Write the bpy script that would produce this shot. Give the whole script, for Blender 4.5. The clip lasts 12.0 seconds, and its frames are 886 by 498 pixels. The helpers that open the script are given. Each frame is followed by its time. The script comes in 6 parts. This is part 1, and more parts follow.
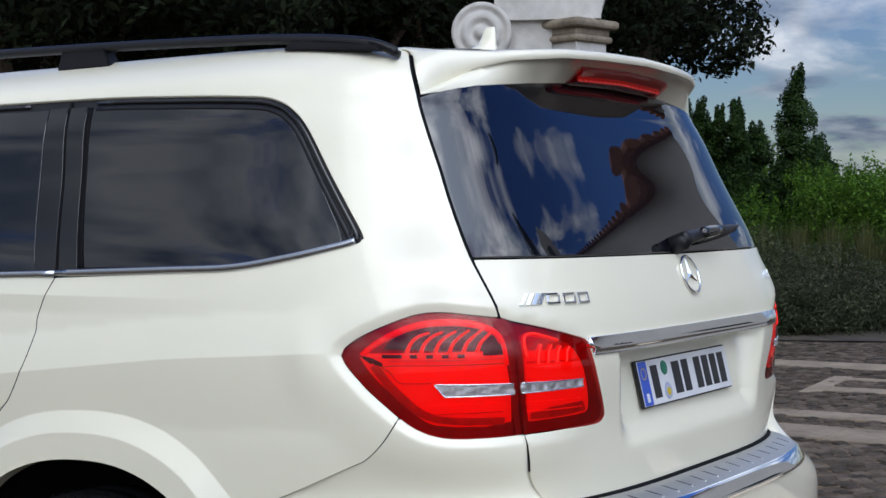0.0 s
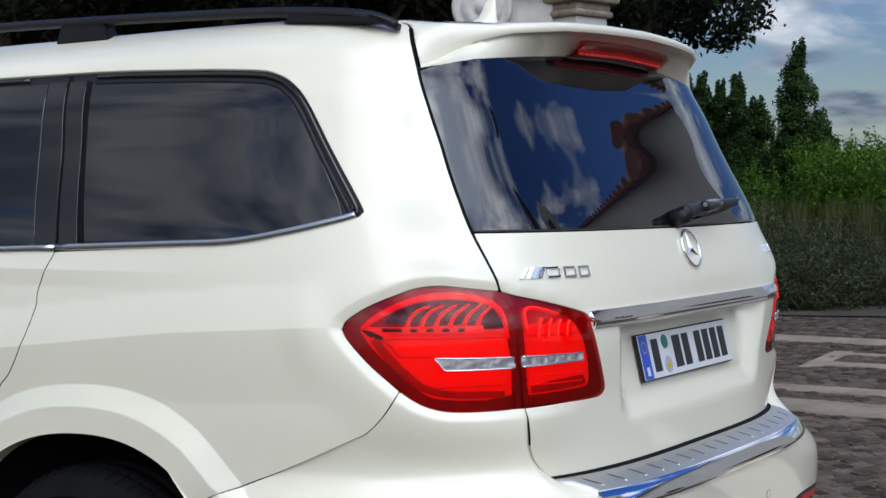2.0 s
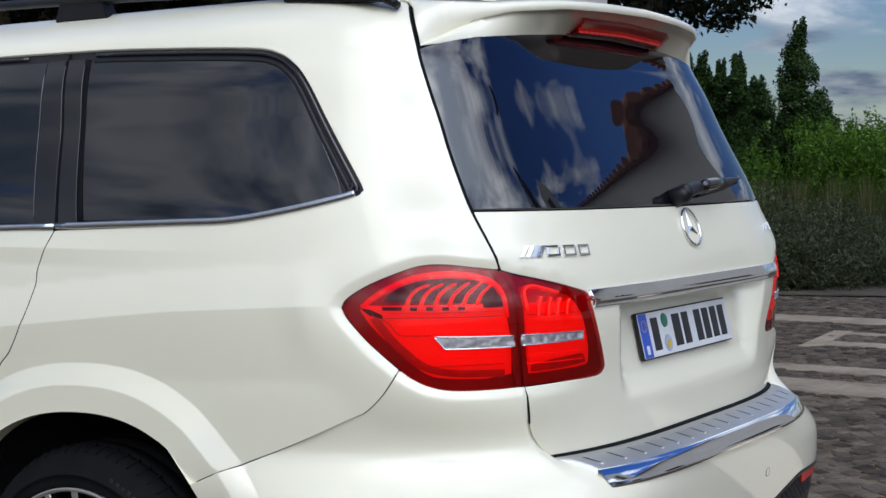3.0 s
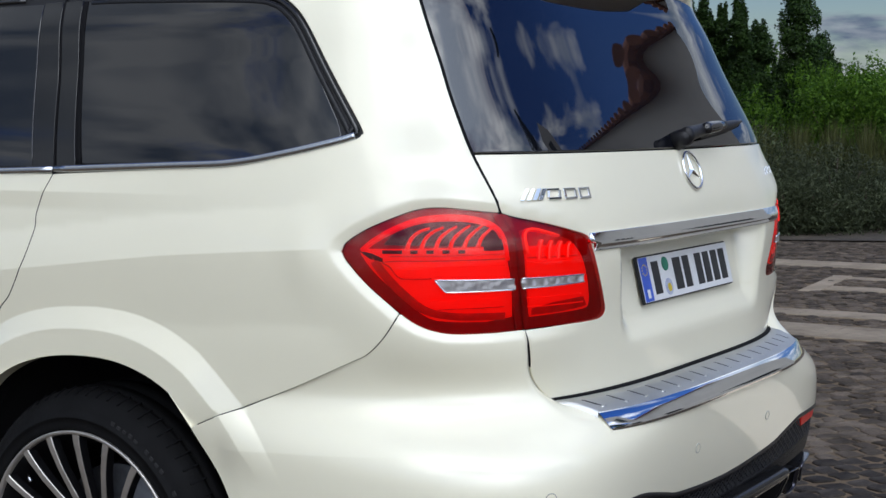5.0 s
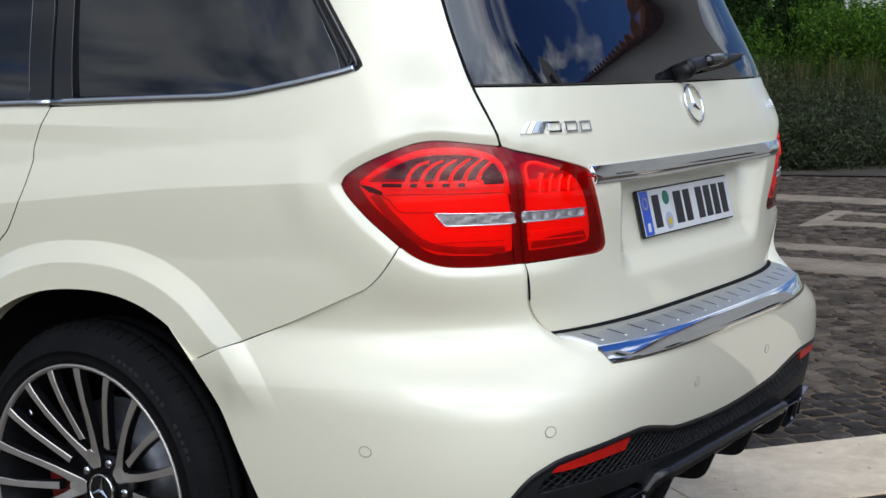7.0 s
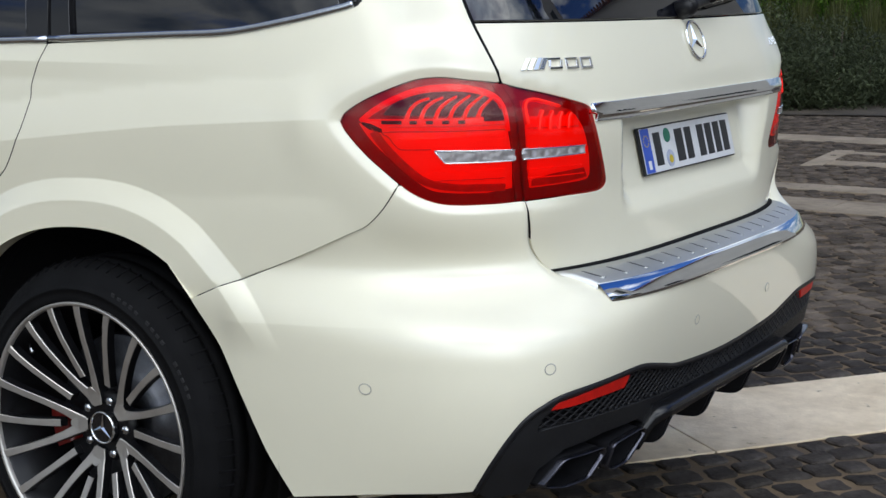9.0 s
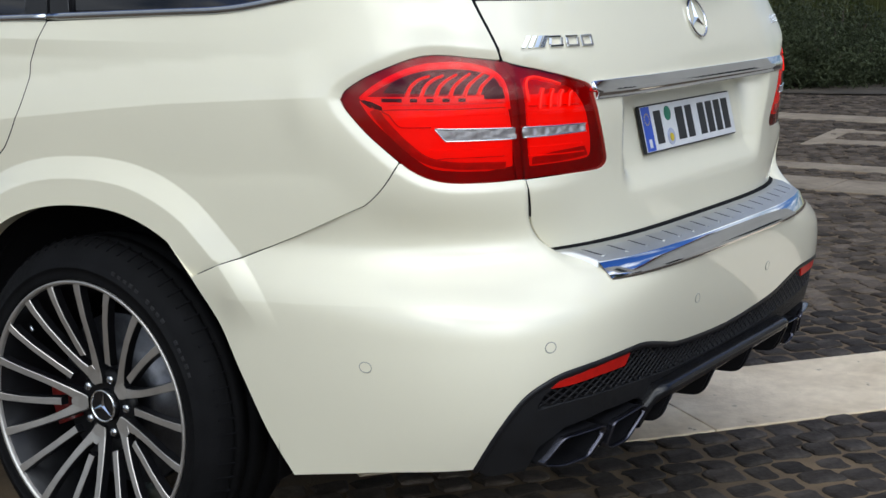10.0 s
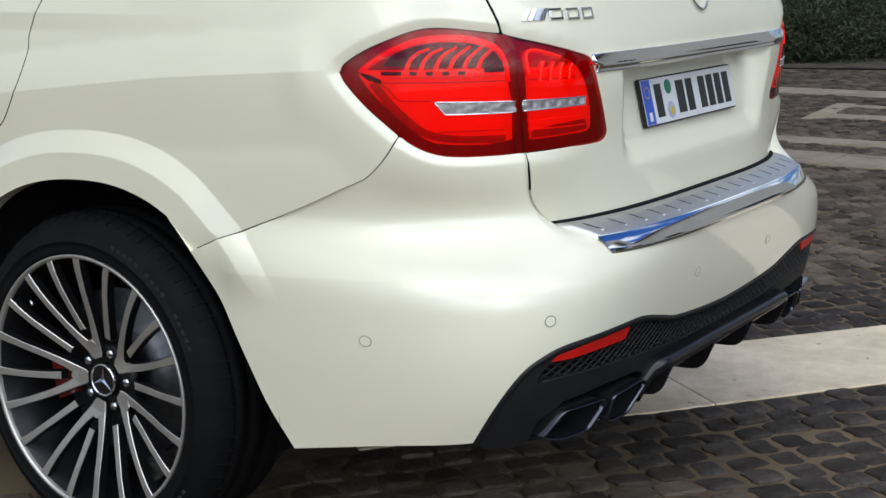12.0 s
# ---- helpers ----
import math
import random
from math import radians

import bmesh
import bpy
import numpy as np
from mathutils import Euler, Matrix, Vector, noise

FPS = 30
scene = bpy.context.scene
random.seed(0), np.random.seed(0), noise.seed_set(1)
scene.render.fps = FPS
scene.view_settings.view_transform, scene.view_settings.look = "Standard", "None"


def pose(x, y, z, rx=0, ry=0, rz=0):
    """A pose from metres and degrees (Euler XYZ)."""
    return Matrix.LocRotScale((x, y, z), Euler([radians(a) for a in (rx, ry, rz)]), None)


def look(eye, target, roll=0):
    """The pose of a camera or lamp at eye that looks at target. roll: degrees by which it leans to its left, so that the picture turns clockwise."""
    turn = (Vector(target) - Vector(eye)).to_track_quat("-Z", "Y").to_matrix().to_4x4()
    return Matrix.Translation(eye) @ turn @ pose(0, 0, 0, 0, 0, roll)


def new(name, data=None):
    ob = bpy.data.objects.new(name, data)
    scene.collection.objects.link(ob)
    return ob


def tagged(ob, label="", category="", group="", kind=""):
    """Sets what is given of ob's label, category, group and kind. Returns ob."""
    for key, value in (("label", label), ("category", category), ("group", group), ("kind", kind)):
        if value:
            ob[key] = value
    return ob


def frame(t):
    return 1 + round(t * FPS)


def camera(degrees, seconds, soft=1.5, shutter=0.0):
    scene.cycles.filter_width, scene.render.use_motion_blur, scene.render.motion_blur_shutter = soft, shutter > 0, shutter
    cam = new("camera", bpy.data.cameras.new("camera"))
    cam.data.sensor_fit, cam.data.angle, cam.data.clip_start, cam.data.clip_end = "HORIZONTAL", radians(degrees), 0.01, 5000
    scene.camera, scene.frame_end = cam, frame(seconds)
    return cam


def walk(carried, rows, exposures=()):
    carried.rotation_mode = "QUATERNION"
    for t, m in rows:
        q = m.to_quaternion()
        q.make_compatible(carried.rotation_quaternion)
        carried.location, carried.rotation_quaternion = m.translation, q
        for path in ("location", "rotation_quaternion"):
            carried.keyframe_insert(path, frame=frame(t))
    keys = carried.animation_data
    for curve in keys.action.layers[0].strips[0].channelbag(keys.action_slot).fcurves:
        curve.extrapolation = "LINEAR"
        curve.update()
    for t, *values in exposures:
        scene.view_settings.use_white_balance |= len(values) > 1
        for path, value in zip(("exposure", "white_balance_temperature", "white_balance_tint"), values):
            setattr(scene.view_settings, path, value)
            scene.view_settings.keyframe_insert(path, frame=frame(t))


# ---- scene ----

cam = camera(33.86, 12.0)
ROWS = [
    (0.0, -3.249, -1.297, 1.385, -57.004, -1.032, -0.440),
    (0.5, -3.248, -1.297, 1.384, -56.995, -1.168, -0.457),
    (1.0, -3.248, -1.297, 1.383, -56.990, -1.403, -0.457),
    (1.5, -3.247, -1.296, 1.382, -56.985, -1.659, -0.474),
    (2.0, -3.246, -1.295, 1.381, -56.982, -1.992, -0.471),
    (2.5, -3.245, -1.295, 1.379, -56.975, -2.367, -0.474),
    (4.5, -3.238, -1.290, 1.375, -56.955, -4.305, -0.496),
    (5.0, -3.236, -1.288, 1.373, -56.958, -4.932, -0.473),
    (5.5, -3.234, -1.286, 1.372, -56.960, -5.532, -0.485),
    (6.0, -3.233, -1.286, 1.371, -56.954, -6.199, -0.498),
    (6.5, -3.231, -1.285, 1.369, -56.947, -6.816, -0.481),
    (7.0, -3.229, -1.284, 1.368, -56.932, -7.468, -0.482),
    (9.0, -3.221, -1.281, 1.361, -56.880, -9.812, -0.484),
    (9.5, -3.220, -1.280, 1.360, -56.872, -10.265, -0.490),
    (10.0, -3.219, -1.279, 1.359, -56.872, -10.636, -0.495),
    (10.5, -3.218, -1.279, 1.357, -56.858, -11.006, -0.495),
    (11.0, -3.217, -1.278, 1.356, -56.857, -11.331, -0.502),
    (11.5, -3.217, -1.278, 1.356, -56.859, -11.539, -0.526),
    (12.0, -3.216, -1.278, 1.355, -56.857, -11.606, -0.534),
]
walk(cam, [(t, pose(x, y, z, 90 + pitch, 0, yaw) @ pose(0, 0, 0, 0, 0, roll)) for t, x, y, z, yaw, pitch, roll in ROWS],
     [(0.0, -0.21, 6350, 11), (12.0, -0.21, 6700, 6)])

# ---- world, sun, exposure ----
SUN_EL, SUN_AZ = 46.0, 221.0          # degrees; azimuth clockwise from +y
world = bpy.data.worlds.new("world")
scene.world = world
world.use_nodes = True


def build_world():
    nt = world.node_tree
    nt.nodes.clear()
    N, L = nt.nodes.new, nt.links.new
    out, bg = N("ShaderNodeOutputWorld"), N("ShaderNodeBackground")
    sky = N("ShaderNodeTexSky")
    sky.sky_type, sky.sun_disc = "NISHITA", False
    sky.sun_elevation, sky.sun_rotation = radians(SUN_EL), radians(SUN_AZ)
    sky.air_density, sky.dust_density, sky.ozone_density = 1.0, 0.15, 2.0
    co = N("ShaderNodeTexCoord")
    sep = N("ShaderNodeSeparateXYZ")
    L(co.outputs["Generated"], sep.inputs[0])
    # clouds on a flat layer: direction divided by its height
    up = N("ShaderNodeMath"); up.operation = "MAXIMUM"; up.inputs[1].default_value = 0.0
    L(sep.outputs["Z"], up.inputs[0])
    add = N("ShaderNodeMath"); add.operation = "ADD"; add.inputs[1].default_value = 0.18
    L(up.outputs[0], add.inputs[0])
    div = N("ShaderNodeVectorMath"); div.operation = "DIVIDE"
    shift = N("ShaderNodeVectorMath"); shift.inputs[1].default_value = (5.2, 3.1, 1.7)
    L(co.outputs["Generated"], div.inputs[0])
    cmb = N("ShaderNodeCombineXYZ")
    for k in range(3):
        L(add.outputs[0], cmb.inputs[k])
    L(cmb.outputs[0], div.inputs[1])
    noi = N("ShaderNodeTexNoise"); noi.inputs["Scale"].default_value = 1.35; noi.inputs["Detail"].default_value = 7.0
    noi.inputs["Roughness"].default_value = 0.56; noi.inputs["Distortion"].default_value = 0.35
    L(div.outputs[0], shift.inputs[0]); L(shift.outputs[0], noi.inputs["Vector"])
    ramp = N("ShaderNodeValToRGB")
    ramp.color_ramp.elements[0].position, ramp.color_ramp.elements[1].position = 0.50, 0.61
    # the layer closes towards the horizon
    hor = N("ShaderNodeMapRange"); hor.interpolation_type = "SMOOTHSTEP"
    hor.inputs["From Min"].default_value, hor.inputs["From Max"].default_value = 0.04, 0.38
    hor.inputs["To Min"].default_value, hor.inputs["To Max"].default_value = 0.055, 0.0
    L(up.outputs[0], hor.inputs["Value"])
    thick = N("ShaderNodeMath"); thick.operation = "ADD"
    L(noi.outputs["Fac"], thick.inputs[0]); L(hor.outputs[0], thick.inputs[1])
    # a clear gap in the south-east, a bright veil round the sun, a thicker bank in the north-west
    cover = thick.outputs[0]
    for az, el, near, far, amount in ((128, 37, 0.995, 0.945, -0.05), (230, 38, 0.96, 0.60, 0.11), (-52, 33, 0.96, 0.72, 0.16)):
        way = N("ShaderNodeVectorMath"); way.operation = "DOT_PRODUCT"
        way.inputs[1].default_value = (math.cos(radians(el)) * math.sin(radians(az)), math.cos(radians(el)) * math.cos(radians(az)), math.sin(radians(el)))
        L(co.outputs["Generated"], way.inputs[0])
        bias = N("ShaderNodeMapRange"); bias.interpolation_type = "SMOOTHSTEP"
        bias.inputs["From Min"].default_value, bias.inputs["From Max"].default_value = far, near
        bias.inputs["To Min"].default_value, bias.inputs["To Max"].default_value = 0.0, amount
        L(way.outputs["Value"], bias.inputs["Value"])
        more = N("ShaderNodeMath"); more.operation = "ADD"
        L(cover, more.inputs[0]); L(bias.outputs[0], more.inputs[1])
        cover = more.outputs[0]
    L(cover, ramp.inputs[0])
    bank = N("ShaderNodeMapRange")                      # thick cloud lets less light through
    bank.inputs["From Min"].default_value, bank.inputs["From Max"].default_value = 0.0, 0.16
    bank.inputs["To Min"].default_value, bank.inputs["To Max"].default_value = 1.0, 0.44
    L(bias.outputs[0], bank.inputs["Value"])
    shade = N("ShaderNodeTexNoise"); shade.inputs["Scale"].default_value = 3.1; shade.inputs["Detail"].default_value = 6.0
    L(div.outputs[0], shade.inputs["Vector"])
    tone = N("ShaderNodeValToRGB")
    tone.color_ramp.elements[0].position, tone.color_ramp.elements[1].position = 0.38, 0.64
    tone.color_ramp.elements[0].color = (2.1, 2.8, 4.0, 1)
    tone.color_ramp.elements[1].color = (8.8, 9.3, 10.0, 1)
    L(shade.outputs["Fac"], tone.inputs[0])
    # clouds are lit on the sun's side and overhead, dark away from it
    dot = N("ShaderNodeVectorMath"); dot.operation = "DOT_PRODUCT"
    dot.inputs[1].default_value = (math.cos(radians(SUN_EL)) * math.sin(radians(SUN_AZ)), math.cos(radians(SUN_EL)) * math.cos(radians(SUN_AZ)), math.sin(radians(SUN_EL)))
    L(co.outputs["Generated"], dot.inputs[0])
    pos = N("ShaderNodeMath"); pos.operation = "MAXIMUM"; pos.inputs[1].default_value = 0.0
    L(dot.outputs["Value"], pos.inputs[0])
    pw = N("ShaderNodeMath"); pw.operation = "POWER"; pw.inputs[1].default_value = 3.0
    L(pos.outputs[0], pw.inputs[0])
    lit = N("ShaderNodeMath"); lit.operation = "MULTIPLY_ADD"
    lit.inputs[1].default_value, lit.inputs[2].default_value = 2.4, 0.84
    L(pw.outputs[0], lit.inputs[0])
    low = N("ShaderNodeMapRange"); low.interpolation_type = "SMOOTHSTEP"
    low.inputs["From Min"].default_value, low.inputs["From Max"].default_value = 0.02, 0.26
    low.inputs["To Min"].default_value, low.inputs["To Max"].default_value = 0.46, 1.2
    L(up.outputs[0], low.inputs["Value"])
    lit2 = N("ShaderNodeMath"); lit2.operation = "MULTIPLY"
    L(lit.outputs[0], lit2.inputs[0]); L(low.outputs[0], lit2.inputs[1])
    lit3 = N("ShaderNodeMath"); lit3.operation = "MULTIPLY"
    L(lit2.outputs[0], lit3.inputs[0]); L(bank.outputs[0], lit3.inputs[1])
    toned = N("ShaderNodeVectorMath"); toned.operation = "SCALE"
    L(tone.outputs[0], toned.inputs[0]); L(lit3.outputs[0], toned.inputs["Scale"])
    mix = N("ShaderNodeMix"); mix.data_type = "RGBA"
    L(ramp.outputs[0], mix.inputs["Factor"])
    deep = N("ShaderNodeHueSaturation"); deep.inputs["Hue"].default_value, deep.inputs["Saturation"].default_value = 0.522, 1.35
    L(sky.outputs[0], deep.inputs["Color"])
    dim = N("ShaderNodeMapRange"); dim.interpolation_type = "SMOOTHSTEP"
    dim.inputs["From Min"].default_value, dim.inputs["From Max"].default_value = 0.02, 0.45
    dim.inputs["To Min"].default_value, dim.inputs["To Max"].default_value = 0.36, 1.0
    L(up.outputs[0], dim.inputs["Value"])
    blue = N("ShaderNodeVectorMath"); blue.operation = "SCALE"
    L(deep.outputs[0], blue.inputs[0]); L(dim.outputs[0], blue.inputs["Scale"])
    L(blue.outputs[0], mix.inputs["A"])
    L(toned.outputs[0], mix.inputs["B"])
    bg.inputs["Strength"].default_value = 0.16
    L(mix.outputs["Result"], bg.inputs["Color"])
    L(bg.outputs[0], out.inputs[0])


build_world()
sun = new("sun", bpy.data.lights.new("sun", "SUN"))
sun.data.energy, sun.data.angle, sun.data.color = 1.15, radians(80), (1.0, 0.95, 0.87)
_a, _e = radians(SUN_AZ), radians(SUN_EL)
sun.matrix_world = look((0, 0, 0), (-math.sin(_a) * math.cos(_e), -math.cos(_a) * math.cos(_e), -math.sin(_e)))
sun.location = (-6, -8, 12)


# ---- materials ----
def mat(name, color, rough=0.5, metal=0.0, coat=0.0, spec=0.5, vary=0.0, scale=8.0, bump=0.0, bscale=60.0, dark=None, rand=0.0, coat_rough=0.03, ior=1.5, detail=6.0):
    """A surface: two scales of colour noise, bump of fine noise, wear in the roughness."""
    m = bpy.data.materials.new(name)
    m.use_nodes = True
    nt = m.node_tree
    N, L = nt.nodes.new, nt.links.new
    b = nt.nodes["Principled BSDF"]
    b.inputs["Base Color"].default_value = (*color, 1)
    b.inputs["Roughness"].default_value, b.inputs["Metallic"].default_value = rough, metal
    b.inputs["Coat Weight"].default_value, b.inputs["Coat Roughness"].default_value = coat, coat_rough
    b.inputs["Specular IOR Level"].default_value, b.inputs["IOR"].default_value = spec, ior
    co = N("ShaderNodeTexCoord")
    if vary:
        n1, n2 = N("ShaderNodeTexNoise"), N("ShaderNodeTexNoise")
        n1.inputs["Scale"].default_value, n2.inputs["Scale"].default_value = scale, scale * 7.3
        n1.inputs["Detail"].default_value = n2.inputs["Detail"].default_value = detail
        L(co.outputs["Object"], n1.inputs["Vector"]); L(co.outputs["Object"], n2.inputs["Vector"])
        av = N("ShaderNodeMath"); av.operation = "MULTIPLY_ADD"; av.inputs[1].default_value = 0.45
        L(n2.outputs["Fac"], av.inputs[0]); L(n1.outputs["Fac"], av.inputs[2])
        r = N("ShaderNodeValToRGB")
        d = dark or [c * (1 - vary) for c in color]
        r.color_ramp.elements[0].position, r.color_ramp.elements[1].position = 0.5, 0.95
        r.color_ramp.elements[0].color = (*d, 1)
        r.color_ramp.elements[1].color = (*[min(1, c * (1 + vary * 0.6)) for c in color], 1)
        L(av.outputs[0], r.inputs[0])
        last = r.outputs[0]
        if rand:
            oi = N("ShaderNodeObjectInfo")
            hs = N("ShaderNodeHueSaturation")
            mr = N("ShaderNodeMapRange"); mr.inputs["To Min"].default_value, mr.inputs["To Max"].default_value = 1 - rand, 1 + rand
            L(oi.outputs["Random"], mr.inputs["Value"]); L(mr.outputs[0], hs.inputs["Value"]); L(last, hs.inputs["Color"])
            last = hs.outputs[0]
        L(last, b.inputs["Base Color"])
        rr = N("ShaderNodeMapRange"); rr.inputs["To Min"].default_value, rr.inputs["To Max"].default_value = max(0.02, rough * 0.8), min(1, rough * 1.2)
        L(n2.outputs["Fac"], rr.inputs["Value"]); L(rr.outputs[0], b.inputs["Roughness"])
    if bump:
        nb = N("ShaderNodeTexNoise"); nb.inputs["Scale"].default_value = bscale; nb.inputs["Detail"].default_value = 5.0
        L(co.outputs["Object"], nb.inputs["Vector"])
        bp = N("ShaderNodeBump"); bp.inputs["Strength"].default_value = bump; bp.inputs["Distance"].default_value = 0.01
        L(nb.outputs["Fac"], bp.inputs["Height"]); L(bp.outputs[0], b.inputs["Normal"])
    return m


def lens(name, color, rough=0.02):
    """Thin coloured plastic or glass: light passes tinted, with a clear gloss on top."""
    m = bpy.data.materials.new(name)
    m.use_nodes = True
    nt = m.node_tree
    nt.nodes.clear()
    N, L = nt.nodes.new, nt.links.new
    out, mx, tr, gl, fr = N("ShaderNodeOutputMaterial"), N("ShaderNodeMixShader"), N("ShaderNodeBsdfTransparent"), N("ShaderNodeBsdfGlossy"), N("ShaderNodeFresnel")
    tr.inputs[0].default_value = (*color, 1)
    gl.inputs["Roughness"].default_value = rough
    fr.inputs[0].default_value = 1.5
    L(fr.outputs[0], mx.inputs[0]); L(tr.outputs[0], mx.inputs[1]); L(gl.outputs[0], mx.inputs[2]); L(mx.outputs[0], out.inputs[0])
    return m


PAINT = mat("pearl_white_paint", (0.84, 0.80, 0.63), rough=0.32, coat=1.0, vary=0.015, scale=2.0, spec=0.4, coat_rough=0.012)
PAINT.node_tree.nodes["Principled BSDF"].inputs["Coat IOR"].default_value = 1.6
# near-black rubber; its colour also stands for shade in gaps and recesses
GAP = mat("gap_rubber", (0.006, 0.006, 0.007), rough=0.8, spec=0.1)
BLACK_GLOSS = mat("black_gloss_trim", (0.008, 0.008, 0.009), rough=0.14, vary=0.2, scale=20, coat=0.3)
BLACK_SATIN = mat("black_satin_trim", (0.011, 0.011, 0.013), rough=0.42, spec=0.3, vary=0.25, scale=14, bump=0.05, bscale=900)
BLACK_GRAIN = mat("grained_black_plastic", (0.010, 0.010, 0.011), rough=0.55, spec=0.3, vary=0.3, scale=9, bump=0.25, bscale=700)
GLASS = mat("privacy_glass", (0.004, 0.0045, 0.007), rough=0.012, spec=0.5, ior=1.8, vary=0.1, scale=3)
CHROME = mat("chrome", (0.86, 0.87, 0.88), rough=0.05, metal=1.0, vary=0.04, scale=6)
SATIN_CHROME = mat("satin_aluminium_trim", (0.55, 0.57, 0.60), rough=0.22, metal=1.0, vary=0.06, scale=10)
STEEL = mat("brushed_steel", (0.56, 0.565, 0.55), rough=0.5, metal=1.0, vary=0.08, scale=16)
RED_LENS = lens("red_lens", (1.0, 0.30, 0.28))
RED_BODY = mat("red_reflector", (0.98, 0.022, 0.014), rough=0.45, vary=0.12, scale=30, spec=0.2)
for _n, _v in (("Emission Color", (1.0, 0.012, 0.006, 1)), ("Emission Strength", 0.42)):   # added glow brightens the reflectors, as if the tail lamps were on
    RED_BODY.node_tree.nodes["Principled BSDF"].inputs[_n].default_value = _v
RED_CELL = mat("unlit_red_cell", (0.72, 0.014, 0.012), rough=0.3, vary=0.2, scale=40)
BRAKE_CELL = mat("lit_brake_cell", (0.80, 0.02, 0.016), rough=0.35, vary=0.2, scale=40)
# the brake light's cells get a fainter added glow
for _n, _v in (("Emission Color", (1.0, 0.02, 0.012, 1)), ("Emission Strength", 0.13)):
    BRAKE_CELL.node_tree.nodes["Principled BSDF"].inputs[_n].default_value = _v
DARK_RED = mat("dark_red_plastic", (0.36, 0.005, 0.014), rough=0.25, vary=0.15, scale=24)
LAMP_DARK = mat("lamp_housing", (0.045, 0.006, 0.012), rough=0.3, vary=0.2, scale=30)
LAMP_CLEAR = mat("clear_reflector", (0.47, 0.45, 0.45), rough=0.3, metal=0.35, vary=0.35, scale=55)


# ---- mesh tools ----
def part(name, bm, material, parent, label=""):
    """Links a bmesh as one mesh object under a thing or a part."""
    me = bpy.data.meshes.new(name)
    bm.to_mesh(me)
    bm.free()
    return put(name, me, material, parent, label)


def put(name, me, material, parent, label=""):
    for mt in (material if isinstance(material, (list, tuple)) else [material]):
        me.materials.append(mt)
    ob = new(name, me)
    ob.parent = parent
    if label:
        tagged(ob, label)
    return ob


def thing(name, label, category, group="", kind="", at=(0, 0, 0)):
    e = new(name)
    e.location = at
    e.empty_display_size = 0.1
    return tagged(e, label, category, group, kind)


def smooth_all(me):
    me.polygons.foreach_set("use_smooth", [True] * len(me.polygons))


def mesh_of(name, verts, faces, smooth=True):
    me = bpy.data.meshes.new(name)
    me.from_pydata([tuple(v) for v in verts], [], faces)
    me.update()
    if smooth:
        smooth_all(me)
    return me


def box(bm, c, s, m=None, bevel=0.0):
    r = bmesh.ops.create_cube(bm, size=1.0)
    vs = r["verts"]
    bmesh.ops.scale(bm, vec=s, verts=vs)
    if bevel:
        es = list({e for v in vs for e in v.link_edges})
        r2 = bmesh.ops.bevel(bm, geom=es, offset=bevel, segments=2, profile=0.5, affect="EDGES")
        vs = list({v for f in r2["faces"] for v in f.verts} | {v for v in vs if v.is_valid})
    bmesh.ops.translate(bm, vec=c, verts=vs)
    if m is not None:
        bmesh.ops.transform(bm, matrix=m, verts=vs)
    return vs


def catmull(pts, k=6):
    """A smooth open curve through control points."""
    p = [np.array(q, float) for q in pts]
    p = [2 * p[0] - p[1]] + p + [2 * p[-1] - p[-2]]
    out = []
    for i in range(1, len(p) - 2):
        for j in range(k):
            t = j / k
            a, b, c, d = p[i - 1], p[i], p[i + 1], p[i + 2]
            out.append(0.5 * (2 * b + (c - a) * t + (2 * a - 5 * b + 4 * c - d) * t * t + (3 * b - a - 3 * c + d) * t ** 3))
    out.append(p[-2])
    return out


def ring(*curves):
    """Joins curves end to end into one closed outline and drops double points."""
    out = []
    for c in curves:
        for q in c:
            q = np.array(q, float)
            if not out or np.hypot(*(q - out[-1])) > 1e-4:
                out.append(q)
    if np.hypot(*(out[0] - out[-1])) < 1e-4:
        out.pop()
    return np.array(out)


def area2(p):
    q = np.roll(p, -1, 0)
    return 0.5 * np.sum(p[:, 0] * q[:, 1] - q[:, 0] * p[:, 1])


def offset2(p, d):
    """Moves a closed outline inwards by d (outwards if negative)."""
    if area2(p) < 0:
        p = p[::-1]
    e = np.roll(p, -1, 0) - p
    e /= np.maximum(np.linalg.norm(e, axis=1, keepdims=True), 1e-9)
    n = np.stack([-e[:, 1], e[:, 0]], 1)
    m = n + np.roll(n, 1, 0)
    m /= np.maximum(np.sum(m * n, 1, keepdims=True), 0.35) * 1.0 + 1e-9
    ln = np.linalg.norm(m, axis=1, keepdims=True)
    m = m / np.maximum(ln, 1e-9) * np.minimum(ln, 1.8)
    return p + m * d


def resample(p, step):
    q = []
    n = len(p)
    for i in range(n):
        a, b = p[i], p[(i + 1) % n]
        k = max(1, int(math.ceil(np.hypot(*(b - a)) / step)))
        for j in range(k):
            q.append(a + (b - a) * j / k)
    return np.array(q)


def inside(p, x, y):
    x, y = np.asarray(x), np.asarray(y)
    r = np.zeros(x.shape, bool)
    q = np.roll(p, -1, 0)
    for (x0, y0), (x1, y1) in zip(p, q):
        c = (y0 > y) != (y1 > y)
        with np.errstate(divide="ignore", invalid="ignore"):
            r ^= c & (x < (x1 - x0) * (y - y0) / (y1 - y0) + x0)
    return r


